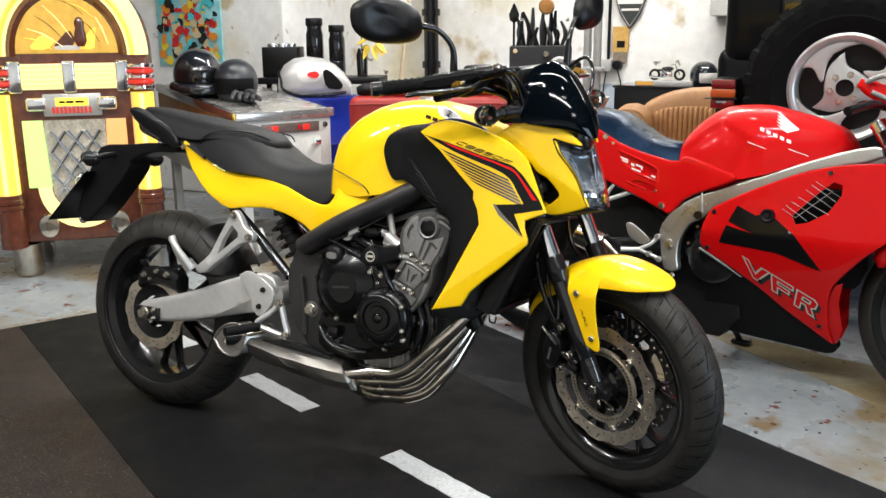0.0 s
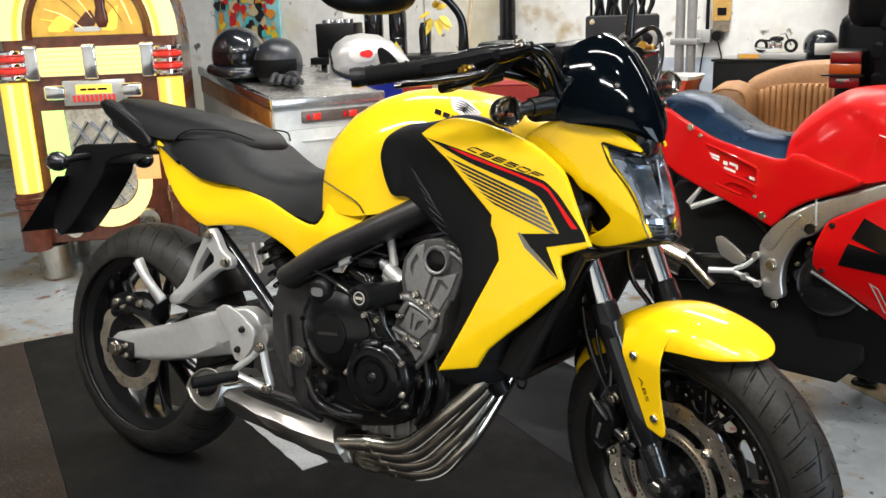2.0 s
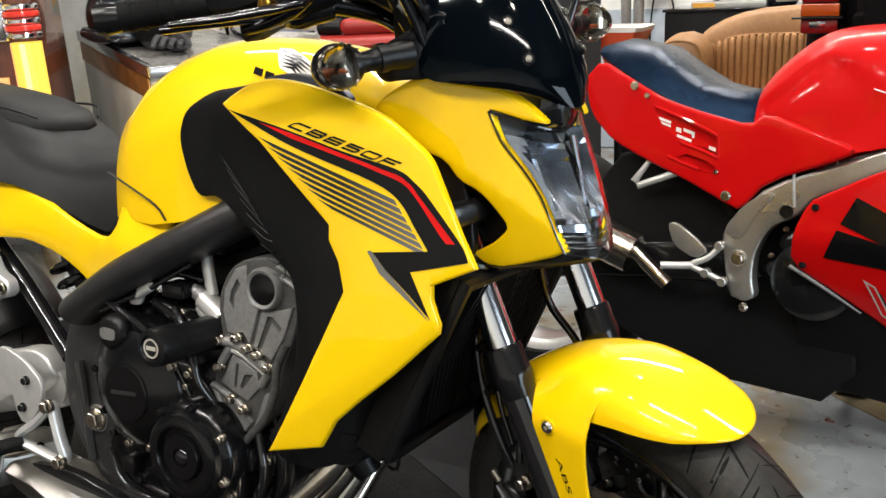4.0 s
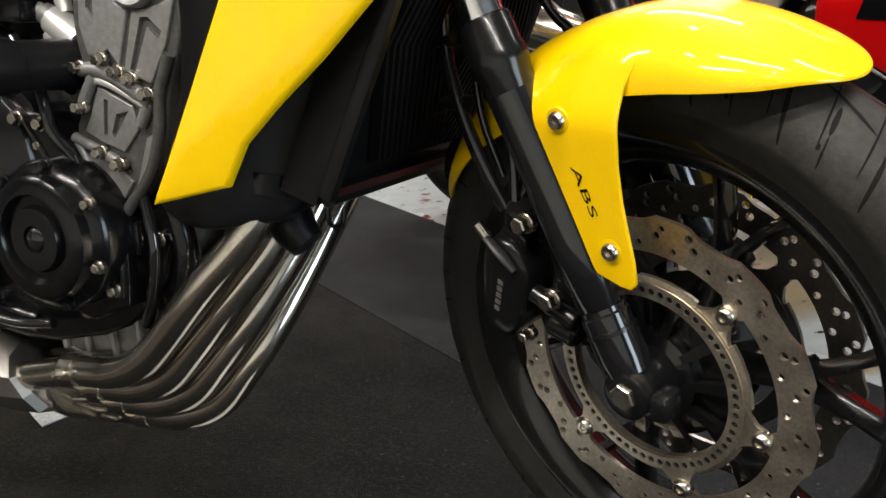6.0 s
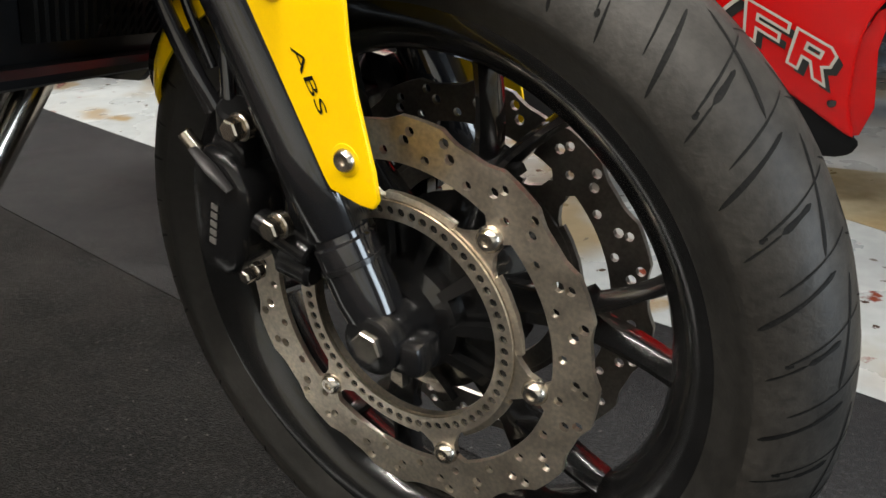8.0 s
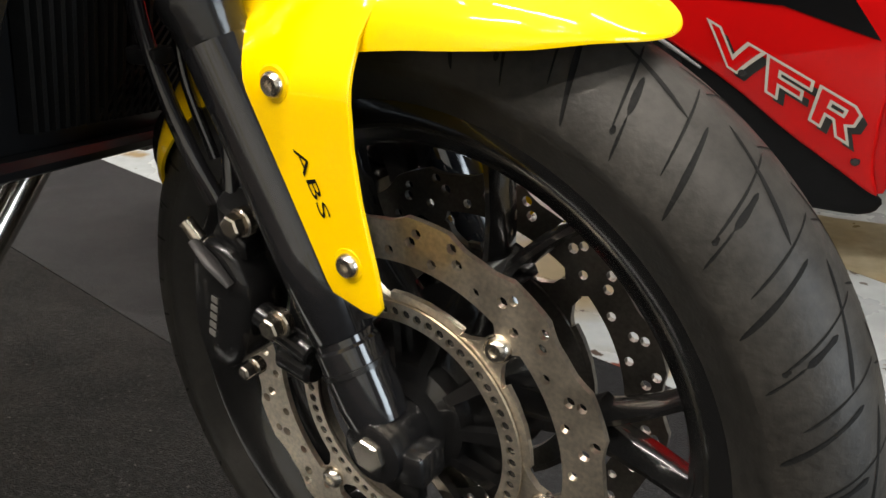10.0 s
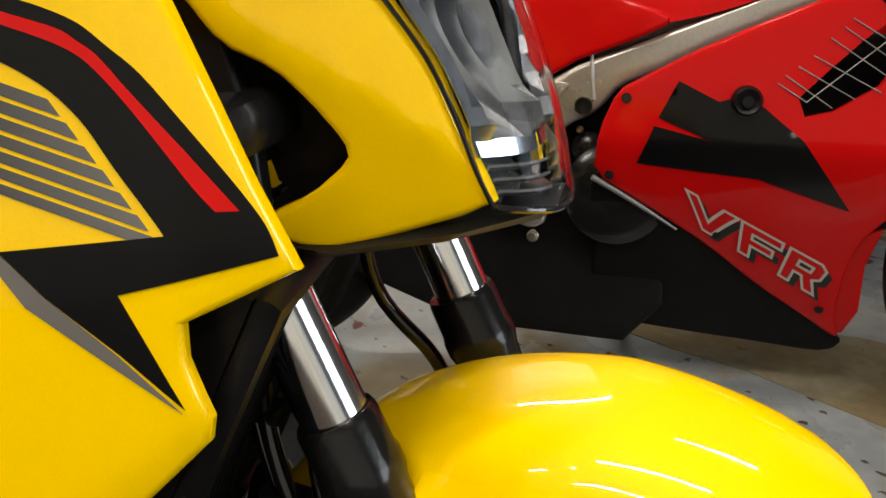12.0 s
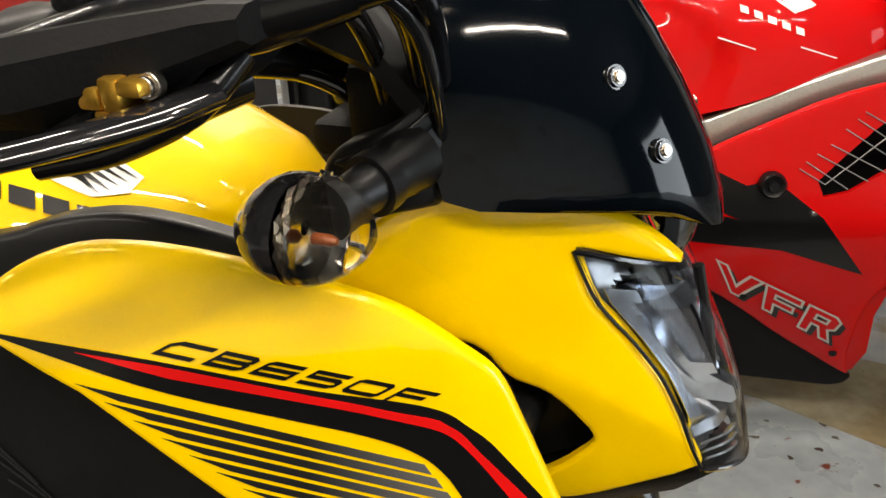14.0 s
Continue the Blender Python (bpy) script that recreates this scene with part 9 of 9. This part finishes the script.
part("headrest", box(-0.345, 0.03, 0.838, 0.40, 0.13, 0.905, 0.03, 4), RED_VINYL, chair, "red padded head roll")
part("roll_end", tube([(-0.44, 0.08, 0.866), (-0.40, 0.08, 0.872), (-0.343, 0.08, 0.872)], [0.022, 0.034, 0.034], 16, 3), BLACK_PLASTIC, chair, "black end of the head roll")
part("seam", tube([(-0.47, -0.004, 0.80), (-0.2, -0.006, 0.803), (0.2, -0.006, 0.803), (0.45, -0.004, 0.80)], 0.004, 8, 3), RED_VINYL, chair)
pole = thing("wooden_pole", "thin pale wooden pole standing behind the red seat", "pole", pose(0, 0, 0))
part("shaft", tube([(-0.715, 2.62, 0.0), (-0.653, 2.70, 0.722), (-0.618, 2.745, 1.126), (-0.542, 2.84, 2.0)], 0.011, 12, 3), material("pale_wood", (0.52, 0.42, 0.27), 0.6, grain=0.2, grain_size=40), pole)

# black speaker cabinet with motor lamps on it
GREY_PAINT = material("grey_paint", (0.45, 0.45, 0.44), 0.4, 0.3, grain=0.1, stain=0.2)
spk = thing("speaker_cabinet", "tall black speaker cabinet with a round grey cone", "speaker", pose(0.22, 2.34, 0, 0, 0, 20))
part("box", box(0.0, 0.0, 0.0, 0.325, 0.28, 1.095, 0.01), material("black_carpet", (0.028, 0.028, 0.03), 0.85, bump=0.8, bump_size=400, grain=0.4, grain_size=200), spk)
part("cone_ring", lathe([(0.036, -0.010), (0.046, -0.016), (0.054, -0.014), (0.056, 0.0), (0.036, 0.0)], 36, origin=(0.262, 0.0, 0.985)), SILVER, spk, "pale round speaker rim")
part("cone", lathe([(0.0, -0.014), (0.012, -0.013), (0.020, -0.006), (0.037, -0.011), (0.037, 0.0)], 28, closed=False, origin=(0.262, 0.0, 0.985)), GREY_PAINT, spk, "grey speaker cone")
part("knob", lathe([(0.0, -0.03), (0.014, -0.03), (0.018, -0.01), (0.018, 0.0)], 20, closed=False, origin=(0.19, 0.0, 1.055)), CHROME, spk)
part("corner_bracket", bolt((0.03, -0.001, 1.07), (0, -1, 0), 0.01, 0.01), CHROME, spk)
junk = thing("metal_sculpture", "dark metal scrap sculpture on the speaker", "sculpture", pose(0.22, 2.34, 1.095, 0, 0, 20))
rnd = random.Random(11)
for k in range(14):
    x, y, h = 0.04 + 0.018 * k, 0.08 + 0.04 * rnd.random(), 0.06 + 0.14 * rnd.random()
    part("scrap_piece", tube([(x, y, 0.0), (x + rnd.uniform(-0.02, 0.02), y, h * 0.5), (x + rnd.uniform(-0.03, 0.03), y + 0.01, h)], [0.009, 0.013, 0.007], 8, 4), (BLACK_METAL, DARK_FRAME, BLACK_GLOSS)[k % 3], junk)
part("bronze_disc", lathe([(0.0, -0.02), (0.035, -0.018), (0.042, 0.0), (0.035, 0.015), (0.0, 0.018)], 24, closed=False, origin=(0.19, 0.08, 0.20)), COPPER_AND_GLOW, junk)
part("spade_finial", loft([[(0.02 + w * u, 0.1 + 0.006 * v, z) for u, v in ((-1, 0), (0, -1), (1, 0), (0, 1))] for z, w in ((0.0, 0.006), (0.12, 0.006), (0.13, 0.022), (0.16, 0.028), (0.19, 0.016), (0.22, 0.002))]), BLACK_METAL, junk)

ORANGE_PAINT = material("orange_red_paint", (0.50, 0.055, 0.012), 0.4, coat=0.4, grain=0.1)
tub = thing("orange_tub", "orange-red plastic tub with a white rim on a black stand", "tub", pose(0.56, 2.60, 0))
part("tub", loft([[(w * u, 0.10 * v, z) for u, v in ((-1, -0.7), (-0.8, -1), (0.8, -1), (1, -0.7), (1, 0.7), (0.8, 1), (-0.8, 1), (-1, 0.7))] for z, w in ((0.64, 0.03), (0.70, 0.055), (0.76, 0.085), (0.805, 0.105))]), ORANGE_PAINT, tub)
part("rim", loft([[(w * u, 0.10 * v, z) for u, v in ((-1, -0.72), (-0.8, -1.03), (0.8, -1.03), (1, -0.72), (1, 0.72), (0.8, 1.03), (-0.8, 1.03), (-1, 0.72))] for z, w in ((0.803, 0.106), (0.806, 0.110), (0.819, 0.112), (0.822, 0.108))]), DECAL_WHITE, tub, "white rim")
part("stand", cyl((0, 0, 0.0), (0, 0, 0.645), 0.03, 16, bevel=0.003), BLACK_METAL, tub)
part("stand_base", lathe([(0.0, 0.0), (0.12, 0.0), (0.12, 0.012), (0.04, 0.03), (0.0, 0.03)], 28, closed=False, axis="z"), BLACK_METAL, tub)

# pipes and wires on the wall
pipe = thing("wall_pipe", "black cast iron pipe down the wall", "pipe", pose(-1.10, 4.06, 0))
part("pipe", cyl((0, 0, 0.1), (0, 0, 3.3), 0.055, 20), BLACK_METAL, pipe)
for z in (0.9, 1.28, 2.4):
    part("collar", lathe([(0.05, z), (0.07, z), (0.07, z + 0.05), (0.05, z + 0.05)], 20, axis="z"), BLACK_METAL, pipe)
part("foot", box(-0.07, -0.05, 0.0, 0.07, 0.06, 0.1, 0.01), BLACK_METAL, pipe)
post = thing("steel_post", "pale grey steel conduit posts", "post", pose(0.44, 3.1, 0))
for dx in (-0.03, 0.03):
    part("tube", cyl((dx, 0, 0), (dx, 0, 3.3), 0.024, 16), GREY_PAINT, post)
part("clip", box(-0.07, -0.035, 0.93, 0.07, 0.03, 0.96, 0.004), GREY_PAINT, post)
sock = thing("wall_socket", "grey socket box with a plug and hanging wires", "socket", pose(0.24, 4.11, 0.93))
part("socket_box", box(-0.055, -0.03, -0.04, 0.04, 0.028, 0.04, 0.006), GREY_PAINT, sock)
part("plug", lathe([(0.0, -0.05), (0.03, -0.048), (0.034, -0.03), (0.034, 0.0)], 20, closed=False, origin=(0.075, 0.028, 0.0)), BLACK_PLASTIC, sock)
part("conduit", cyl((0.01, 0.01, 0.04), (0.01, 0.01, 2.3), 0.011, 10), BLACK_PLASTIC, sock)
part("wire", tube([(0.0, 0.0, -0.04), (-0.02, 0.0, -0.2), (-0.03, 0.0, -0.45)], 0.005, 8, 4), BLACK_PLASTIC, sock)
part("wire", tube([(0.08, 0.0, -0.03), (0.12, 0.0, -0.2), (0.10, 0.0, -0.45)], 0.005, 8, 4), BLACK_PLASTIC, sock)
SHIELD = material("sign_dark", (0.05, 0.055, 0.05), 0.4, 0.4, grain=0.2)
sign = thing("shield_sign", "dark shield-shaped metal wall sign with a pale border", "sign", pose(0.39, 4.135, 1.17))
sh = [(0.0, 0.0), (0.07, 0.10), (0.12, 0.24), (0.14, 0.42), (0.0, 0.46), (-0.14, 0.42), (-0.12, 0.24), (-0.07, 0.10)]
part("plate", panel(sh, lambda x, z: -0.012, 0.010, 0.04, 0.003, soft=0), SHIELD, sign)
part("border", tube([(x * 0.9, -0.014, 0.02 + z * 0.93) for x, z in sh + sh[:1]], 0.005, 8, 2), CAST, sign)
part("word_bar", box(-0.09, -0.016, 0.17, 0.09, -0.0135, 0.205, 0.0), DECAL_WHITE, sign)
part("word_bar", box(-0.06, -0.016, 0.125, 0.06, -0.0135, 0.14, 0.0), DECAL_WHITE, sign)
notice = thing("paper_notice", "small orange-brown paper notice on the wall", "poster", pose(0.33, 4.135, 0.95))
part("sheet", box(-0.055, -0.006, 0.07, 0.055, 0.0, 0.24, 0.0), material("orange_paper", (0.55, 0.33, 0.09), 0.8, grain=0.2), notice)
part("sheet", box(-0.05, -0.008, 0.0, 0.05, -0.002, 0.068, 0.0), material("brown_paper", (0.22, 0.18, 0.13), 0.8, grain=0.3, grain_size=40), notice)
part("mark", box(-0.025, -0.009, 0.10, 0.03, -0.0065, 0.145, 0.0), DECAL_BLACK, notice)

# poster of cartoon patches behind the jukebox
POSTER_BLUE = material("poster_ground", (0.30, 0.62, 0.66), 0.5, grain=0.2, grain_size=12)
poster = thing("wall_poster", "bright pop-art poster in red, yellow and turquoise patches", "poster", pose(-2.57, 3.095, 0.9375) @ Matrix.Scale(1.1, 4))
part("sheet", box(-0.27, -0.016, 0.0, 0.27, -0.002, 0.75, 0.003), POSTER_BLUE, poster)
pal = [material("poster_" + n, c, 0.45) for n, c in (("red", (0.6, 0.03, 0.03)), ("yellow", (0.8, 0.58, 0.04)), ("turquoise", (0.08, 0.55, 0.6)), ("orange", (0.75, 0.27, 0.03)), ("black", (0.02, 0.02, 0.02)), ("sand", (0.6, 0.5, 0.3)))]
rnd = random.Random(7)
for k in range(190):
    cx, cz, r = rnd.uniform(-0.24, 0.24), rnd.uniform(0.03, 0.72), rnd.uniform(0.012, 0.048)
    pts = [(clamp(cx + r * rnd.uniform(0.5, 1.2) * math.cos(a), -0.265, 0.265), clamp(cz + r * rnd.uniform(0.5, 1.2) * math.sin(a), 0.004, 0.746)) for a in [2 * math.pi * q / 8 for q in range(8)]]
    bm = bmesh.new()
    front = [bm.verts.new((x, -0.0175 - 0.0001 * k, z)) for x, z in pts]
    bm.faces.new(front)
    part("patch", bm, pal[rnd.randrange(6)], poster)

# tan leather sofa, shelf with a model, far helmet
TAN = material("tan_leather", (0.33, 0.165, 0.065), 0.45, bump=0.3, bump_size=260, grain=0.15, stain=0.15, stain_size=7, rough_var=0.1)
sofa = thing("sofa", "tan leather sofa with a barrel-shaped fluted backrest", "sofa", pose(0.95, 3.05, 0, 0, 0, 8))
rows = []
for x, top, y in ((-0.205, 0.66, -0.06), (-0.185, 0.73, -0.045), (-0.165, 0.760, -0.03), (-0.139, 0.782, -0.015), (-0.078, 0.812, 0.0), (-0.017, 0.833, 0.008), (0.073, 0.851, 0.012), (0.178, 0.857, 0.012), (0.40, 0.857, 0.012), (0.62, 0.84, 0.0), (0.75, 0.80, -0.03)):
    mid, h = (top + 0.38) / 2, (top - 0.38) / 2
    rows.append([(x, 0.03 + y + 0.065 * math.copysign(abs(math.cos(a)) ** 0.6, math.cos(a)), mid + h * math.copysign(abs(math.sin(a)) ** 0.6, math.sin(a))) for a in [2 * math.pi * q / 24 for q in range(24)]])
part("backrest", loft(rows), TAN, sofa, smooth=60)
for k in range(24):
    x = -0.128 + 0.027 * k
    top = 0.713 + 0.028 * clamp((x + 0.13) / 0.14)
    part("flute", tube([(x, -0.030, 0.42), (x, -0.040, 0.56), (x, -0.036, top - 0.02), (x, -0.024, top)], [0.012, 0.0142, 0.0138, 0.008], 10, 3), TAN, sofa)
part("top_piping", tube([(-0.16, -0.034, 0.705), (-0.12, -0.030, 0.720), (-0.01, -0.026, 0.742), (0.10, -0.026, 0.747), (0.50, -0.026, 0.747)], 0.005, 8, 3), TAN, sofa)
part("seat", box(-0.28, -0.50, 0.20, 0.85, 0.0, 0.525, 0.06, 4), TAN, sofa)
rows = []
for y, grow in ((-0.42, 0.86), (-0.405, 0.97), (-0.37, 1.0), (-0.20, 1.0), (-0.06, 0.98), (-0.03, 0.9)):
    rows.append([(-0.215 + 0.098 * grow * u, y, 0.60 + 0.172 * grow * v) for u, v in ((-0.92, -1), (-1, -0.3), (-1, 0.45), (-0.86, 0.78), (-0.5, 0.97), (0.1, 1.0), (0.6, 0.9), (0.93, 0.65), (1, 0.2), (0.9, -1))])
part("arm", loft(rows), TAN, sofa, "rounded tan leather arm", None, 50)
part("arm_piping", tube([(-0.31, -0.422, 0.64), (-0.296, -0.424, 0.725), (-0.24, -0.426, 0.760), (-0.16, -0.424, 0.748), (-0.128, -0.422, 0.69), (-0.126, -0.42, 0.62)], 0.006, 8, 4), TAN, sofa)
part("arm_side", box(-0.44, -0.46, 0.06, -0.318, 0.06, 0.70, 0.04, 3), BLACK_PLASTIC, sofa)
part("base", box(-0.40, -0.45, 0.0, 0.85, 0.06, 0.20, 0.01), BLACK_PLASTIC, sofa)
shelf = thing("low_cabinet", "low black cabinet against the wall", "cabinet", pose(0.75, 3.93, 0))
part("body", box(-0.35, -0.18, 0.0, 0.75, 0.18, 0.80, 0.008), BLACK_PLASTIC, shelf)
part("top", box(-0.36, -0.19, 0.80, 0.76, 0.19, 0.815, 0.004), BLACK_GLOSS, shelf)
tray = thing("display_box", "flat silver and orange box", "box", pose(0.70, 3.85, 0.816))
part("box", box(-0.17, -0.08, 0.0, 0.20, 0.06, 0.03, 0.003), GREY_PAINT, tray)
part("label", box(-0.16, -0.083, 0.004, -0.05, -0.0805, 0.026, 0.0), material("orange_label", (0.7, 0.35, 0.05), 0.6), tray)
model = thing("model_motorcycle", "small chrome and black model motorcycle", "model", pose(0.72, 3.83, 0.847))
for x in (-0.075, 0.085):
    part("wheel", lathe([(0.022, -0.008), (0.034, -0.009), (0.038, 0.0), (0.034, 0.009), (0.022, 0.008)], 24, origin=(x, 0, 0.038)), BLACK_PLASTIC, model)
part("engine", box(-0.03, -0.02, 0.02, 0.04, 0.02, 0.06, 0.006), CHROME, model)
part("tank", loft([[(x, w * math.cos(a), 0.075 + h * math.sin(a)) for a in [2 * math.pi * q / 12 for q in range(12)]] for x, w, h in ((-0.03, 0.006, 0.006), (-0.01, 0.016, 0.014), (0.02, 0.016, 0.016), (0.045, 0.008, 0.008))]), BLACK_GLOSS, model)
part("seat", box(-0.08, -0.014, 0.06, -0.02, 0.014, 0.072, 0.005), BLACK_PLASTIC, model)
part("fork", tube([(0.085, 0.012, 0.038), (0.06, 0.012, 0.085), (0.05, 0.012, 0.105)], 0.004, 8, 3), CHROME, model)
part("handlebar", tube([(0.035, -0.04, 0.10), (0.052, 0.0, 0.108), (0.035, 0.04, 0.10)], 0.003, 8, 4), CHROME, model)
part("exhaust", tube([(0.03, -0.022, 0.03), (-0.03, -0.026, 0.022), (-0.10, -0.026, 0.026)], 0.007, 8, 4), CHROME, model)
helmet("helmet", "black and white helmet on the low cabinet", 0.955, 3.85, 0.816, 0.088, -40, (HEL_B, DECAL_WHITE), False, "far helmet")
cab2 = tagged(part("wall_cabinet", box(0.95, 3.95, 1.25, 1.35, 4.149, 1.75, 0.01), WHITE_STEEL), "white steel cabinet hung on the wall", "cabinet")

# ---- black off-road car, seen from behind, with its spare wheel ----
WHEEL_SILVER = material("wheel_silver", (0.50, 0.50, 0.49), 0.32, 0.7, grain=0.05, rough_var=0.06)
CAR_BLACK = material("car_black", (0.004, 0.0045, 0.0055), 0.34, spec=0.12, coat=0.10, grain=0.1, stain=0.1)
car = thing("off_road_car", "black off-road car seen from behind with a spare wheel", "car", pose(1.82, 1.70, 0))
bodyp = box(-0.46, 0.12, 0.50, 1.30, 3.0, 1.10, 0.05, 3)
part("body", bodyp, CAR_BLACK, car, "black car body", smooth=40)
part("hard_top", box(-0.435, 0.10, 1.03, 1.24, 2.4, 1.85, 0.06, 3), CAR_BLACK, car, "black hard top")
part("rear_window", box(-0.22, 0.085, 1.15, 1.1, 0.10, 1.6, 0.02), BLACK_GLOSS, car)
part("hinge", box(-0.26, 0.05, 1.10, -0.16, 0.12, 1.13, 0.006), BLACK_PLASTIC, car)
part("bumper", box(-0.45, 0.0, 0.42, 1.33, 0.16, 0.54, 0.03, 3), BLACK_PLASTIC, car, "black rear bumper")
lampb = part("tail_lamp", box(-0.450, -0.02, 0.858, -0.352, 0.13, 0.980, 0.010, 3), BLACK_PLASTIC, car, "red and amber tail lamp")
part("red_lens", box(-0.448, -0.034, 0.942, -0.354, -0.0205, 0.977, 0.005), TAIL_RED, lampb)
AMBER_LENS = material("amber_lens", (0.36, 0.06, 0.006), 0.2, coat=0.4)
part("amber_lens", box(-0.450, -0.035, 0.905, -0.352, -0.0205, 0.939, 0.005), AMBER_LENS, lampb)
part("red_lens", box(-0.448, -0.035, 0.861, -0.354, -0.0205, 0.899, 0.005), TAIL_RED, lampb)
part("clear_lens", box(-0.425, -0.0375, 0.877, -0.385, -0.0355, 0.892, 0.001), REFLECTOR, lampb)
part("lamp_fin", box(-0.470, -0.045, 0.8995, -0.342, -0.0205, 0.9045, 0.001), BLACK_PLASTIC, lampb)
jerry = part("jerry_box", box(-0.48, 0.0, 0.56, -0.30, 0.12, 0.78, 0.015, 3), BLACK_PLASTIC, car, "black bracket box with a blue tag")
part("blue_tag", box(-0.42, -0.004, 0.71, -0.405, -0.0005, 0.73, 0.001), BLUE, jerry)
SPW = pose(0.052, -0.03, 0.957)
spare = part("spare_wheel", lathe([(0.166, -0.075), (0.172, -0.098), (0.182, -0.106), (0.194, -0.109), (0.203, -0.104), (0.204, -0.085), (0.19, 0.0), (0.19, 0.09), (0.166, 0.08)], 72), WHEEL_SILVER, car, "silver alloy spare wheel with curved blades", SPW)
bm = bmesh.new()
rings = []
for s in range(240):
    a = 2 * math.pi * s / 240
    lug = 0.011 if (s // 5) % 2 else 0.0
    prof = [(0.203, -0.098), (0.235, -0.116), (0.262, -0.124), (0.268, -0.121), (0.31, -0.125), (0.338, -0.115 - lug * 0.4), (0.356 + lug, -0.085), (0.362 + lug * 0.5, 0.0), (0.356 + lug, 0.085), (0.33, 0.115), (0.25, 0.115), (0.20, 0.10)]
    rings.append([bm.verts.new((r * math.cos(a), y, r * math.sin(a))) for r, y in prof])
for s in range(240):
    a, b = rings[s], rings[(s + 1) % 240]
    for i in range(12):
        bm.faces.new((a[i], a[(i + 1) % 12], b[(i + 1) % 12], b[i]))
part("tyre", bm, material("off_road_rubber", (0.0042, 0.0042, 0.0045), 0.7, spec=0.06, bump=0.3, bump_size=200, grain=0.3), spare, "chunky black off-road tyre", smooth=25)
part("wheel_back", lathe([(0.0, -0.01), (0.185, -0.01), (0.185, 0.01), (0.0, 0.01)], 48, closed=False), BLACK_PLASTIC, spare)
UNIT = 0.00199


def polar(pairs, turn):
    return [(r * UNIT * math.cos(radians(a + turn)), r * UNIT * math.sin(radians(a + turn))) for a, r in pairs]


star = []
for k in range(3):
    star += polar([(95, 66), (102, 62), (109, 57), (122, 52), (133, 47), (146, 42), (160, 38.5), (180, 36.5), (198, 37), (207, 41), (212, 48), (214.5, 57)], 120 * k)
hole = [(16.5 * UNIT * math.cos(2 * math.pi * q / 20), 16.5 * UNIT * math.sin(2 * math.pi * q / 20)) for q in range(20)]
part("blade_star", panel(star, lambda x, z: -0.088 + 0.10 * math.hypot(x, z), 0.016, 0.014, 0.004, soft=0, holes=(hole,)), WHEEL_SILVER, spare, "three-bladed silver wheel centre")
for k in range(3):
    tooth = polar([(72, 86), (84, 79), (94, 74), (112, 67), (124, 59), (136, 50), (150, 43), (160, 40.5), (167, 43), (162, 49), (155, 56), (150, 64), (149, 72), (152, 79), (158, 86), (140, 87.5), (120, 88), (100, 88), (84, 87.5)], 120 * k)
    part("blade", panel(tooth, lambda x, z: -0.090 + 0.06 * (0.17 - math.hypot(x, z)), 0.014, 0.014, 0.004, soft=0), WHEEL_SILVER, spare)
for k in range(6):
    a = radians(60 * k + 12)
    part("wheel_nut", bolt((0.052 * math.cos(a), -0.086, 0.052 * math.sin(a)), (0, -1, 0), 0.0095, 0.012), BOLT, spare)
part("centre_bore", lathe([(0.0, -0.05), (0.034, -0.05), (0.034, -0.03)], 32, closed=False), BLACK_PLASTIC, spare)
for x in (-0.20, 1.10):
    rw = part("rear_wheel", lathe([(0.20, -0.10), (0.34, -0.12), (0.38, -0.09), (0.39, 0.0), (0.38, 0.09), (0.34, 0.12), (0.20, 0.10)], 48, axis="x"), RUBBER, car, "black rear tyre", pose(x, 0.62, 0.39))
    part("rim", lathe([(0.0, -0.06), (0.2, -0.08), (0.2, 0.08), (0.0, 0.06)], 32, closed=False, axis="x"), SILVER, rw)
